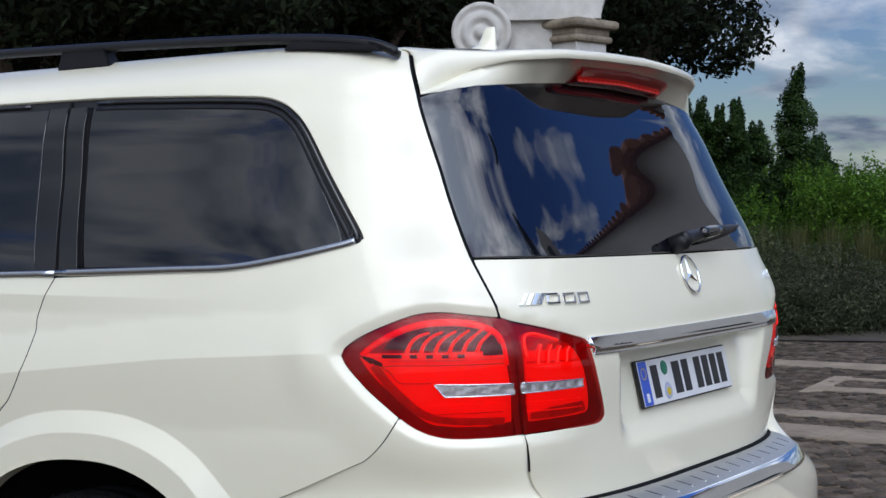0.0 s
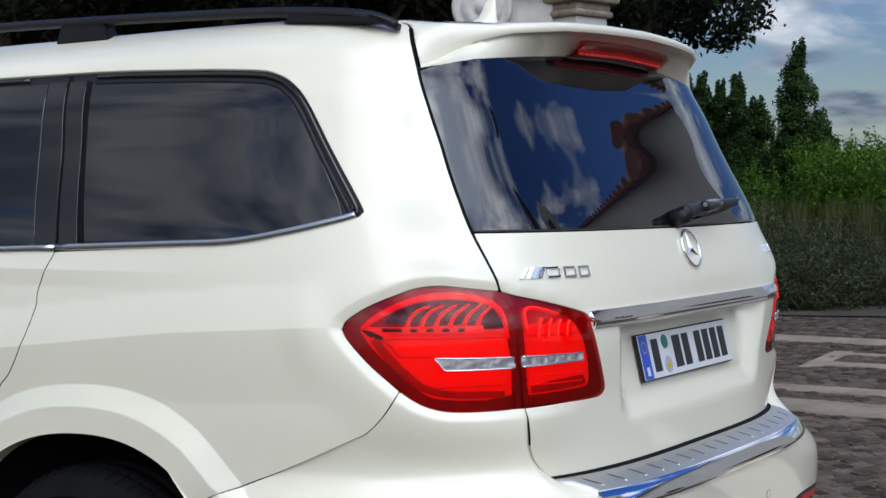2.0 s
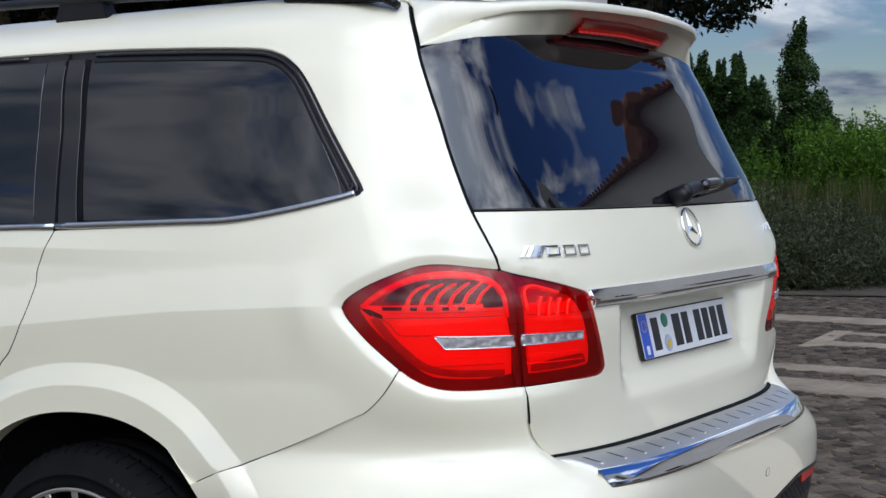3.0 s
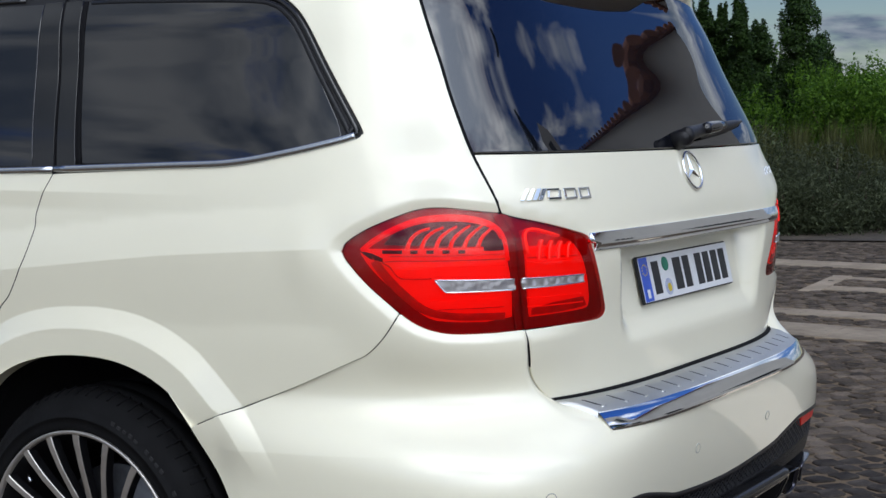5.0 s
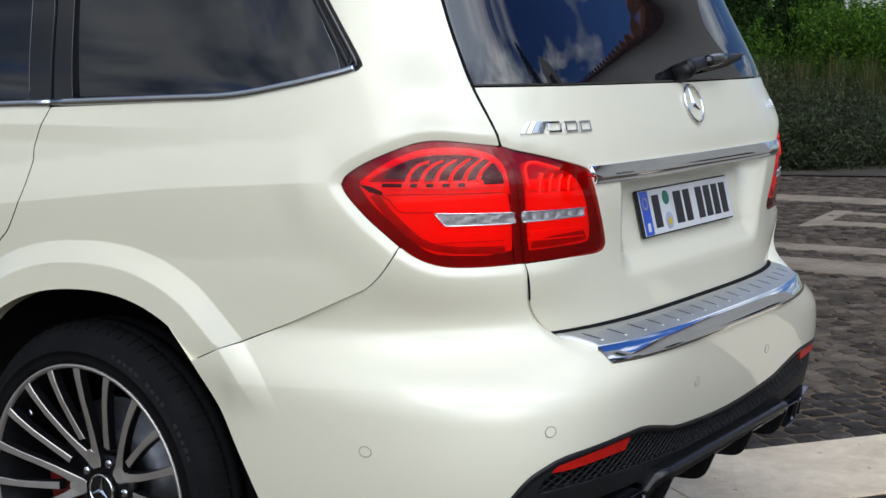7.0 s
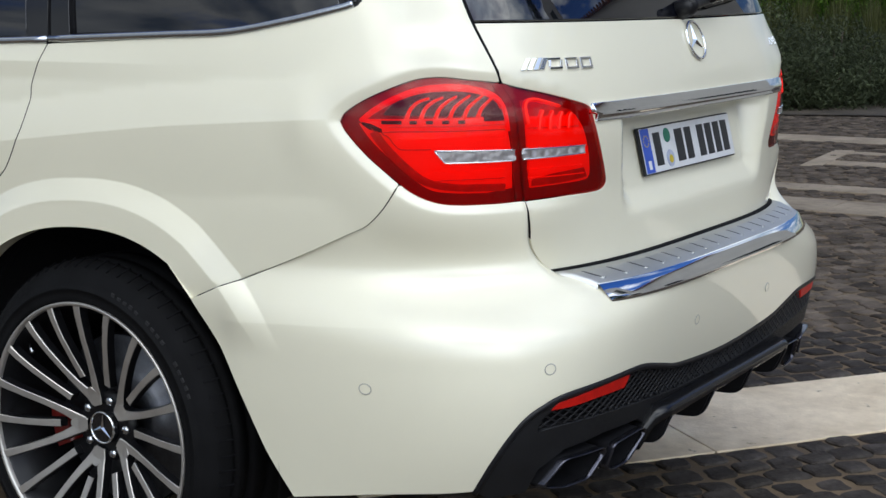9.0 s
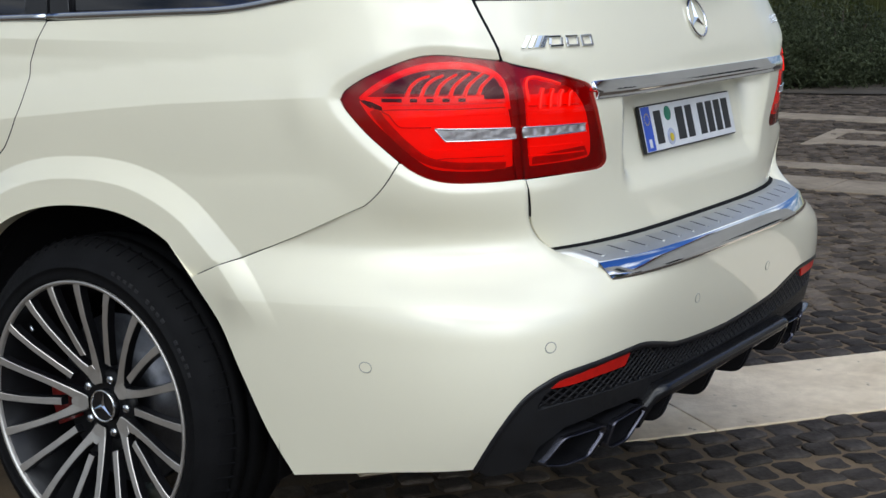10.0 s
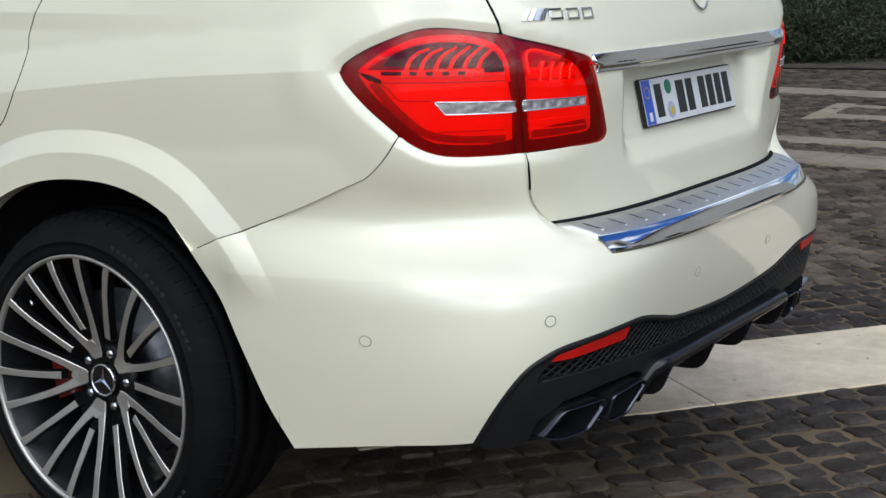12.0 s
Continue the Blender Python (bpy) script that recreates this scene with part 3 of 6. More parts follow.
panel("quarter_panel", [ring(TG, LAMP_TOP, LAMP_LOW_A, SEAM, ARCH_TOP, DOOR, BELT, WIN_UP, [(FRONT, 1.785), (1.3, 1.785), (0.85, 1.783), (0.74, 1.774), (0.692, 1.760)])], PAINT, car, side=1, h=flare, gap=0.0022, step=0.03)
panel("rear_door", [ring([(FRONT, 0.45), (2.02, 0.45)], [arch_at(ARCH_R, t) for t in np.linspace(radians(5), radians(48.5), 16)], DOOR[1:], [(FRONT, 1.255)])], PAINT, car, side=1, h=flare, gap=0.0022, step=0.04)

bead("seal", DOOR[2:], 0.0062, 0.0006, GAP, car, raise_by=0.0, h=lambda a, z: flare(a, z) - 0.0012)
bead("seal", SEAM[1:-1], 0.0026, 0.0006, GAP, car, bumper=True, h=lambda a, z: bumper_form(a, z) - 0.0012)

# ---- side windows and trims ----
QGLASS = ring(catmull([(1.588, 1.664), (1.30, 1.655), (1.06, 1.640), (1.008, 1.633), (0.968, 1.610), (0.920, 1.536), (0.868, 1.395), (0.858, 1.353)]), catmull([(0.866, 1.346), (0.951, 1.3235), (1.067, 1.303), (1.22, 1.297), (1.491, 1.291)]))
for sd in (-1, 1):
    panel("window_surround", [ring(BELT, WIN_UP, [(FRONT, 1.255)])], BLACK_SATIN, car, side=sd, gap=0.001, raise_by=-0.008, step=0.03, label="black window surround")
    panel("quarter_window", [QGLASS], GLASS, car, side=sd, gap=0.001, raise_by=-0.0055, step=0.03, depth=0.004, label="dark tinted side window")
    panel("door_window", [ring([(1.660, 1.284), (1.742, 1.665), (FRONT, 1.672), (FRONT, 1.273)])], GLASS, car, side=sd, gap=0.0, raise_by=-0.0055, step=0.04, depth=0.004)
panel("pillar_trim", [ring([(1.584, 1.279), (1.622, 1.477), (1.673, 1.668), (1.735, 1.668), (1.694, 1.477), (1.653, 1.274)])], BLACK_GLOSS, car, gap=0.0015, raise_by=-0.003, depth=0.006, label="gloss black door pillar trim")
panel("pillar_trim", [ring([(1.575, 1.280), (1.613, 1.477), (1.664, 1.668), (1.607, 1.668), (1.557, 1.477), (1.512, 1.284)])], BLACK_GLOSS, car, gap=0.0015, raise_by=-0.003, depth=0.006, label="gloss black rear pillar trim")
bead("window_seal", [(1.598, 1.664), (1.549, 1.477), (1.503, 1.288)], 0.016, 0.002, GAP, car, raise_by=-0.005)
bead("window_seal", [(1.669, 1.682), (1.618, 1.477), (1.5795, 1.268)], 0.006, 0.001, GAP, car, raise_by=-0.0035)
bead("belt_moulding", catmull([(1.574, 1.2765), (1.219, 1.2885), (1.066, 1.2955), (0.951, 1.3165), (0.861, 1.3405), (0.834, 1.350)], 8), 0.0165, 0.007, SATIN_CHROME, car, label="bright aluminium moulding below the window")
bead("belt_moulding", [(1.584, 1.2755), (1.8, 1.269), (FRONT, 1.264)], 0.0165, 0.007, SATIN_CHROME, car)
def inset_path(d):
    """The upper edge of the side window, drawn d further in."""
    c = np.array(WIN_UP[4:])
    t = np.gradient(c, axis=0); t /= np.linalg.norm(t, axis=1, keepdims=True)
    n = np.stack([t[:, 1], -t[:, 0]], 1) * d
    q = c + n
    keep = [q[0]]
    for w in q[1:]:
        if np.hypot(*(w - keep[-1])) > 0.004:
            keep.append(w)
    return keep


frame_out, frame_in = inset_path(0.009), inset_path(0.023)
bead("window_frame", [p for p in frame_out if p[0] < 1.665], 0.011, 0.004, BLACK_GLOSS, car, raise_by=-0.005, label="gloss black window frame moulding")
bead("window_frame", [p for p in frame_out if p[0] > 1.69], 0.011, 0.004, BLACK_GLOSS, car, raise_by=-0.005)
bead("window_frame", [p for p in frame_in if p[0] < 1.66], 0.0125, 0.004, BLACK_SATIN, car, raise_by=-0.0065)

# ---- tail lamps ----
def stripe(c, w):
    """A closed outline of a band of width w along an open path."""
    c = np.array(c, float)
    t = np.gradient(c, axis=0); t /= np.linalg.norm(t, axis=1, keepdims=True)
    n = np.stack([-t[:, 1], t[:, 0]], 1) * w / 2
    return np.r_[c + n, (c - n)[::-1]]


for sd in (-1, 1):
    outer = ring(LAMP_SPLIT[::-1], LAMP_TOP, LAMP_LOW_A, LAMP_LOW_B)
    inner = ring(LAMP_SPLIT, LAMP_IN)
    for kind, outl in (("outer", outer), ("inner", inner)):
        lamp = panel("tail_lamp", [outl], DARK_RED, car, side=sd, gap=-0.0008, raise_by=-0.010, depth=0.02, label="red tail lamp on the body corner" if kind == "outer" else "red tail lamp on the tailgate")
        panel("lens", [outl], RED_LENS, lamp, side=sd, gap=-0.0008, raise_by=-0.0005, depth=0.010, roll=0.002, label="clear red plastic lens")
        if kind == "outer":
            panel("reflector", [ring(catmull([(0.612, 1.120), (0.603, 1.06), (0.598, 0.985)]), catmull([(0.64, 0.978), (0.70, 0.981), (0.735, 0.992), (0.78, 1.040), (0.815, 1.085), (0.833, 1.118)]), [(0.822, 1.125), (0.62, 1.128)])], RED_BODY, lamp, side=sd, gap=0.0, raise_by=-0.006, depth=0.004, step=0.012, label="bright red reflector field")
            panel("light_window", [ring(catmull([(0.797, 1.136), (0.776, 1.160), (0.737, 1.179), (0.69, 1.183), (0.65, 1.178), (0.627, 1.162), (0.617, 1.132)]))], LAMP_DARK, lamp, side=sd, gap=0.0, raise_by=-0.007, depth=0.003, step=0.012)
            bead("light_guide", catmull([(0.832, 1.123), (0.812, 1.143), (0.78, 1.166), (0.742, 1.183), (0.70, 1.188), (0.66, 1.184), (0.628, 1.170), (0.613, 1.146), (0.607, 1.10)], 8), [0.0095 + 0.0045 * math.sin(math.pi * i / 64) for i in range(65)], 0.006, RED_BODY, lamp, side=sd, raise_by=-0.007, label="curved red light guide")
            for k in range(6):
                a0 = 0.757 - 0.0215 * k
                bead("light_guide", catmull([(a0 + 0.006, 1.127), (a0 - 0.001, 1.146), (a0 - 0.013, 1.160), (a0 - 0.030 + 0.001 * k, 1.168 + 0.0012 * min(k, 3))], 6), [0.0085 - 0.004 * i / 18 for i in range(19)], 0.006, RED_BODY, lamp, side=sd, raise_by=-0.006)
            for k in range(5):
                a0 = 0.800 if k == 0 else 0.782 - 0.024 * k
                bead("slot", [(a0, 1.1205), (a0 - (0.030 if k == 0 else 0.011), 1.1205)], 0.0075, 0.001, LAMP_DARK, lamp, side=sd, raise_by=-0.0045)
            panel("corner_wedge", [ring([(0.833, 1.121), (0.816, 1.116), (0.801, 1.107), (0.800, 1.101), (0.818, 1.107)])], LAMP_DARK, lamp, side=sd, gap=0, raise_by=-0.0045, depth=0.002, step=0.008)
            panel("unlit_border", [stripe(catmull([(0.812, 1.101), (0.797, 1.074), (0.766, 1.032), (0.734, 1.002), (0.69, 0.990), (0.61, 0.987)], 6), 0.013)], RED_CELL, lamp, side=sd, gap=0, raise_by=-0.0048, depth=0.002, step=0.008, label="unlit red border of the reflector")
            bead("ridge", catmull([(0.612, 1.1035), (0.70, 1.1025), (0.794, 1.101), (0.789, 1.090), (0.776, 1.0695), (0.760, 1.0665), (0.727, 1.0670)], 6), 0.0032, 0.002, RED_CELL, lamp, side=sd, raise_by=-0.0050)
            panel("light_window", [ring([(0.643, 1.148), (0.617, 1.143), (0.613, 1.122), (0.645, 1.122)])], LAMP_DARK, lamp, side=sd, gap=0, raise_by=-0.004, depth=0.002, step=0.012)
            panel("reversing_lamp", [ring([(0.722, 1.0640), (0.598, 1.0615), (0.597, 1.042), (0.707, 1.041)])], LAMP_CLEAR, lamp, side=sd, gap=0.0, raise_by=0.0010, depth=0.006, step=0.008, h=lambda a, z: 0.0018 * np.sin(np.abs(a) * 620 + z * 160), label="clear fluted reversing lamp")
            bead("bezel", [(0.722, 1.0650), (0.660, 1.0637), (0.598, 1.0625)], 0.003, 0.002, CHROME, lamp, side=sd, raise_by=0.0009)
            bead("bezel", [(0.597, 1.041), (0.65, 1.0405), (0.707, 1.040), (0.722, 1.064)], 0.003, 0.002, CHROME, lamp, side=sd, raise_by=0.0009)
            for k, zz in enumerate((1.1115, 1.088, 1.022, 1.004)):
                bead("ridge", [(0.790 - 0.014 * k - (0.03 if k > 1 else 0), zz), (0.70, zz + 0.001), (0.612, zz + 0.002)], 0.0022, 0.0016, RED_CELL if k in (0, 3) else RED_BODY, lamp, side=sd, raise_by=-0.0056)
            bead("ridge", catmull([(0.815, 1.108), (0.790, 1.073), (0.757, 1.030), (0.725, 1.003), (0.68, 0.993), (0.61, 0.991)], 6), 0.003, 0.002, RED_CELL, lamp, side=sd, raise_by=-0.006)
            panel("divider", [stripe([(q[0] + 0.0065, q[1]) for q in LAMP_SPLIT], 0.010)], DARK_RED, lamp, side=sd, gap=0.0, raise_by=-0.003, depth=0.004)
        else:
            panel("reflector", [ring(catmull([(0.575, 1.118), (0.571, 1.05), (0.563, 0.982)]), catmull([(0.50, 0.984), (0.448, 0.986), (0.434, 0.996), (0.440, 1.04), (0.456, 1.092), (0.475, 1.124)]), [(0.575, 1.126)])], RED_BODY, lamp, side=sd, gap=0.0, raise_by=-0.006, depth=0.004, step=0.012)
            panel("light_window", [ring(catmull([(0.578, 1.130), (0.582, 1.158), (0.545, 1.150), (0.505, 1.141), (0.480, 1.130), (0.476, 1.104), (0.574, 1.104)]))], RED_CELL, lamp, side=sd, gap=0.0, raise_by=-0.0065, depth=0.003, step=0.012)
            bead("light_guide", catmull([(0.573, 1.112), (0.576, 1.150), (0.562, 1.160), (0.535, 1.153), (0.510, 1.144)], 6), [0.010 - 0.004 * i / 24 for i in range(25)], 0.006, RED_BODY, lamp, side=sd, raise_by=-0.005)
            for k in range(1, 5):
                a0 = 0.570 - 0.0195 * k
                bead("light_guide", catmull([(a0 + 0.002, 1.098), (a0, 1.120), (a0 - 0.006, 1.140 - 0.003 * k)], 5), 0.0085, 0.006, RED_BODY, lamp, side=sd, raise_by=-0.005)
            panel("reversing_lamp", [ring([(0.584, 1.0615), (0.457, 1.0590), (0.455, 1.045), (0.583, 1.043)])], LAMP_CLEAR, lamp, side=sd, gap=0.0, raise_by=0.0010, depth=0.006, step=0.008, h=lambda a, z: 0.0015 * np.sin(np.abs(a) * 520) * np.sin(z * 700))
            bead("bezel", [(0.584, 1.0625), (0.52, 1.0612), (0.457, 1.0600)], 0.003, 0.002, CHROME, lamp, side=sd, raise_by=0.0009)
            bead("bezel", [(0.583, 1.042), (0.52, 1.043), (0.455, 1.044)], 0.003, 0.002, CHROME, lamp, side=sd, raise_by=0.0009)
            panel("unlit_border", [ring([(0.561, 0.998), (0.52, 1.006), (0.449, 1.011), (0.439, 0.991), (0.50, 0.986), (0.562, 0.985)])], RED_CELL, lamp, side=sd, gap=0, raise_by=-0.0050, depth=0.002, step=0.01)
            bead("ridge", [(0.572, 1.1035), (0.52, 1.1015), (0.470, 1.1000)], 0.0028, 0.002, RED_CELL, lamp, side=sd, raise_by=-0.0045)
            for k, zz in enumerate((1.094, 1.020, 1.002)):
                bead("ridge", [(0.573, zz), (0.52, zz - 0.001), (0.462 - 0.006 * k, zz - 0.002)], 0.003, 0.0016, RED_BODY, lamp, side=sd, raise_by=-0.0056)
            panel("divider", [stripe([(q[0] - 0.0065, q[1]) for q in LAMP_SPLIT], 0.008)], DARK_RED, lamp, side=sd, gap=0.0, raise_by=-0.003, depth=0.004)

# ---- chrome handle strip, badges, plate ----
panel("handle_strip", [ring([(0.440, 1.1425), (0.3, 1.143), (0.0, 1.143), (-0.3, 1.143), (-0.440, 1.1425), (-0.429, 1.108), (-0.3, 1.108), (0.0, 1.108), (0.3, 1.108), (0.429, 1.108)])], CHROME, car, gap=0.0, raise_by=0.012, depth=0.03, roll=0.002, h=lambda a, z: -0.006 * sstep(1.121, 1.116, z) - 0.30 * np.maximum(z - 1.1215, 0), creases=[[(a, z) for a in np.linspace(-0.43, 0.43, 90)] for z in (1.1155, 1.1215, 1.128)], label="chrome handle strip across the tailgate")


def rear_y(x, z, bumper=False):
    R, W, n = [float(q) for q in section(np.array(float(z)), bumper)]
    return YC - (YC - R) * max(1 - (abs(x) / W) ** n, 0) ** (1 / n)


def on_rear(x, z):
    """A matrix on the tailgate at x, z: its x runs to the right, its y up the surface, its z out."""
    a = math.atan2(x, YC - rear_y(x, z))
    P, Nn = skin(np.array([a]), np.array([z]), h=surround)
    n = Vector(Nn[0]); up = Vector((0, 0, 1)); up = (up - n * up.dot(n)).normalized(); r = up.cross(n)
    return Matrix.Translation(Vector(P[0])) @ Matrix((r, up, n)).transposed().to_4x4()


def bars_badge(x, z, shapes, label):
    """A raised badge of plain slanted bars and blocks: (from, to, bottom, top, slant)."""
    first = None
    for x0, x1, y0, y1, sl in shapes:
        bm = bmesh.new()
        m = on_rear(x + (x0 + x1) / 2, z) @ Matrix.Translation((-(x0 + x1) / 2, 0, 0.0015))
        box(bm, ((x0 + x1) / 2, (y0 + y1) / 2, 0.001), (x1 - x0, y1 - y0, 0.003), bevel=0.0006)
        for v in bm.verts:
            v.co.x += sl * (v.co.y - y0)
        bmesh.ops.transform(bm, matrix=m, verts=bm.verts)
        ob = part("badge" if first is None else "bar", bm, CHROME, first or car, label if first is None else "")
        first = first or ob


def outline_block(x0, x1, sl):
    """The four bars of a hollow slanted block."""
    return [(x0, x1, -0.013, -0.0085, sl), (x0, x1, 0.0065, 0.011, sl), (x0, x0 + 0.007, -0.0085, 0.0065, sl), (x1 - 0.007, x1, -0.0085, 0.0065, sl)]


bars_badge(-0.610, 1.2265, [(-0.098 + 0.0125 * k, -0.0885 + 0.0125 * k + 0.001 * k, -0.014, 0.011, 0.75) for k in range(4)]
    + outline_block(-0.036, 0.002, 0.35) + outline_block(0.012, 0.052, 0.15) + outline_block(0.060, 0.098, 0.0), "raised chrome bars of a tailgate badge")
bars_badge(0.560, 1.238, [(-0.045 + 0.020 * k, -0.035 + 0.020 * k, -0.011, 0.011, 0.1) for k in range(5)], "raised chrome bars of a tailgate badge")


def emblem():
    m = on_rear(0.0, 1.256)
    t = np.linspace(0, 2 * math.pi, 48, endpoint=False)
    P = [m @ Vector((0.045 * math.cos(a), 0.045 * math.sin(a), 0.004)) for a in t]
    rim = tube("emblem", P, 0.0035, CHROME, car, "round chrome emblem with three bars", 8, True)
    bm = bmesh.new()
    for k in range(3):
        a = math.pi / 2 + k * 2 * math.pi / 3
        c, s = math.cos(a), math.sin(a)
        tip, l, r, top = (0.043 * c, 0.043 * s, 0.002), (-0.007 * s, 0.007 * c, 0.001), (0.007 * s, -0.007 * c, 0.001), (0, 0, 0.007)
        v = [bm.verts.new(q) for q in (tip, l, r, top)]
        bm.faces.new((v[0], v[1], v[3])); bm.faces.new((v[0], v[3], v[2])); bm.faces.new((v[0], v[2], v[1]))
    bmesh.ops.recalc_face_normals(bm, faces=bm.faces)
    bmesh.ops.transform(bm, matrix=m, verts=bm.verts)
    part("bar", bm, CHROME, rim)


emblem()


def number_plate():
    top, bot = Vector((0, 0.131, 1.068)), Vector((0, 0.106, 0.962))
    up = (top - bot).normalized(); n = up.cross(Vector((1, 0, 0))); n = -n if n.y > 0 else n
    m = Matrix.Translation((top + bot) / 2) @ Matrix((up.cross(n), up, n)).transposed().to_4x4()
    bm = bmesh.new(); box(bm, (0, 0, -0.003), (0.523, 0.110, 0.010), bevel=0.004)
    bmesh.ops.transform(bm, matrix=m, verts=bm.verts)
    holder = part("number_plate", bm, BLACK_SATIN, car, "white number plate with plain dark bars")
    white = mat("plate_white", (0.74, 0.75, 0.76), rough=0.35, vary=0.06, scale=18, coat=0.3)
    blue = mat("plate_blue", (0.02, 0.09, 0.55), rough=0.35, vary=0.1, scale=20, coat=0.3)
    ink = mat("plate_ink", (0.02, 0.022, 0.026), rough=0.4, vary=0.2, scale=30)
    def piece(name, cx, cy, w, h, z, mt, bev=0.001, label=""):
        b = bmesh.new(); box(b, (cx, cy, z), (w, h, 0.0016), bevel=min(bev, 0.0007))
        bmesh.ops.transform(b, matrix=m, verts=b.verts)
        return part(name, b, mt, holder, label)
    piece("plate_face", 0, 0, 0.516, 0.103, 0.0026, white)
    piece("blue_band", -0.235, 0, 0.044, 0.101, 0.0034, blue, label="blue band with a ring of dots")
    for k in range(12):
        a = 2 * math.pi * k / 12
        piece("dot", -0.235 + 0.0125 * math.cos(a), 0.022 + 0.0125 * math.sin(a), 0.0034, 0.0034, 0.0042, mat_yellow)
    piece("bar", -0.235, -0.033, 0.014, 0.020, 0.0042, white)
    for cx in (-0.178, -0.058, -0.005, 0.068, 0.117, 0.166, 0.215):
        piece("bar", cx, 0.0, 0.037 if cx not in (-0.058,) else 0.043, 0.076, 0.0036, ink)
    for cy, mt, r in ((0.028, mat_green, 0.017), (-0.026, mat_seal, 0.020)):
        b = bmesh.new(); bmesh.ops.create_cone(b, cap_ends=True, segments=28, radius1=r, radius2=r * 0.96, depth=0.0018)
        bmesh.ops.translate(b, vec=(-0.122, cy, 0.0042), verts=b.verts); bmesh.ops.transform(b, matrix=m, verts=b.verts)
        part("seal", b, mt, holder)
    b = bmesh.new(); bmesh.ops.create_cone(b, cap_ends=True, segments=20, radius1=0.010, radius2=0.0095, depth=0.0012)
    bmesh.ops.translate(b, vec=(-0.122, -0.028, 0.0056), verts=b.verts); bmesh.ops.transform(b, matrix=m, verts=b.verts)
    part("seal", b, mat_yellow, holder)


mat_yellow = mat("yellow_print", (0.62, 0.46, 0.03), rough=0.4, vary=0.15, scale=40)
mat_green = mat("green_seal", (0.02, 0.20, 0.12), rough=0.4, vary=0.2, scale=40)
mat_seal = mat("pale_seal", (0.42, 0.46, 0.60), rough=0.4, vary=0.2, scale=40)
number_plate()


# ---- shelf and sill plate ----
def loft(name, rows, material, parent, label="", up=True):
    """A sheet through rows of points."""
    n, m = len(rows), len(rows[0])
    verts = [tuple(p) for r in rows for p in r]
    faces = [(i * m + k, i * m + k + 1, (i + 1) * m + k + 1, (i + 1) * m + k) for i in range(n - 1) for k in range(m - 1)]
    me = mesh_of(name, verts, faces)
    bm = bmesh.new(); bm.from_mesh(me); bmesh.ops.recalc_face_normals(bm, faces=bm.faces)
    if (sum(f.normal.z * f.calc_area() for f in bm.faces) < 0) == up:
        bmesh.ops.reverse_faces(bm, faces=bm.faces)
    bm.to_mesh(me); bm.free(); smooth_all(me)
    return put(name, me, material, parent, label)


def shelf():
    n = 90
    a = even(ring(TG_LOW, [(0.42, 0.788), (0.2, 0.789), (0.0, 0.789)]), n)
    b = even(SHELF_OUT, n)
    a, b = (np.r_[q, (q[:-1] * (-1, 1))[::-1]] for q in (a, b))
    A, NA = skin(a[:, 0], a[:, 1], False, surround); A = A - NA * 0.006
    B, NB2 = skin(b[:, 0], b[:, 1], True, bumper_form)
    up = np.array((0, 0, 1.0))
    rows = []
    for k in range(11):
        t = k / 10
        g = np.minimum(1, np.linalg.norm(A - B, axis=1) / 0.1)[:, None]
        rows.append(A * (1 - t) + B * t + up * 0.013 * math.sin(math.pi * t) ** 0.8 * g)
    c = b - a
    c = b + 0.007 * c / np.maximum(np.linalg.norm(c, axis=1, keepdims=True), 1e-6)
    C, NC = skin(c[:, 0], c[:, 1], True, bumper_form)
    rows.append(C + NC * 0.0003)                         # runs out flush over the bumper's edge
    loft("bumper_shelf", rows, PAINT, car)


shelf()


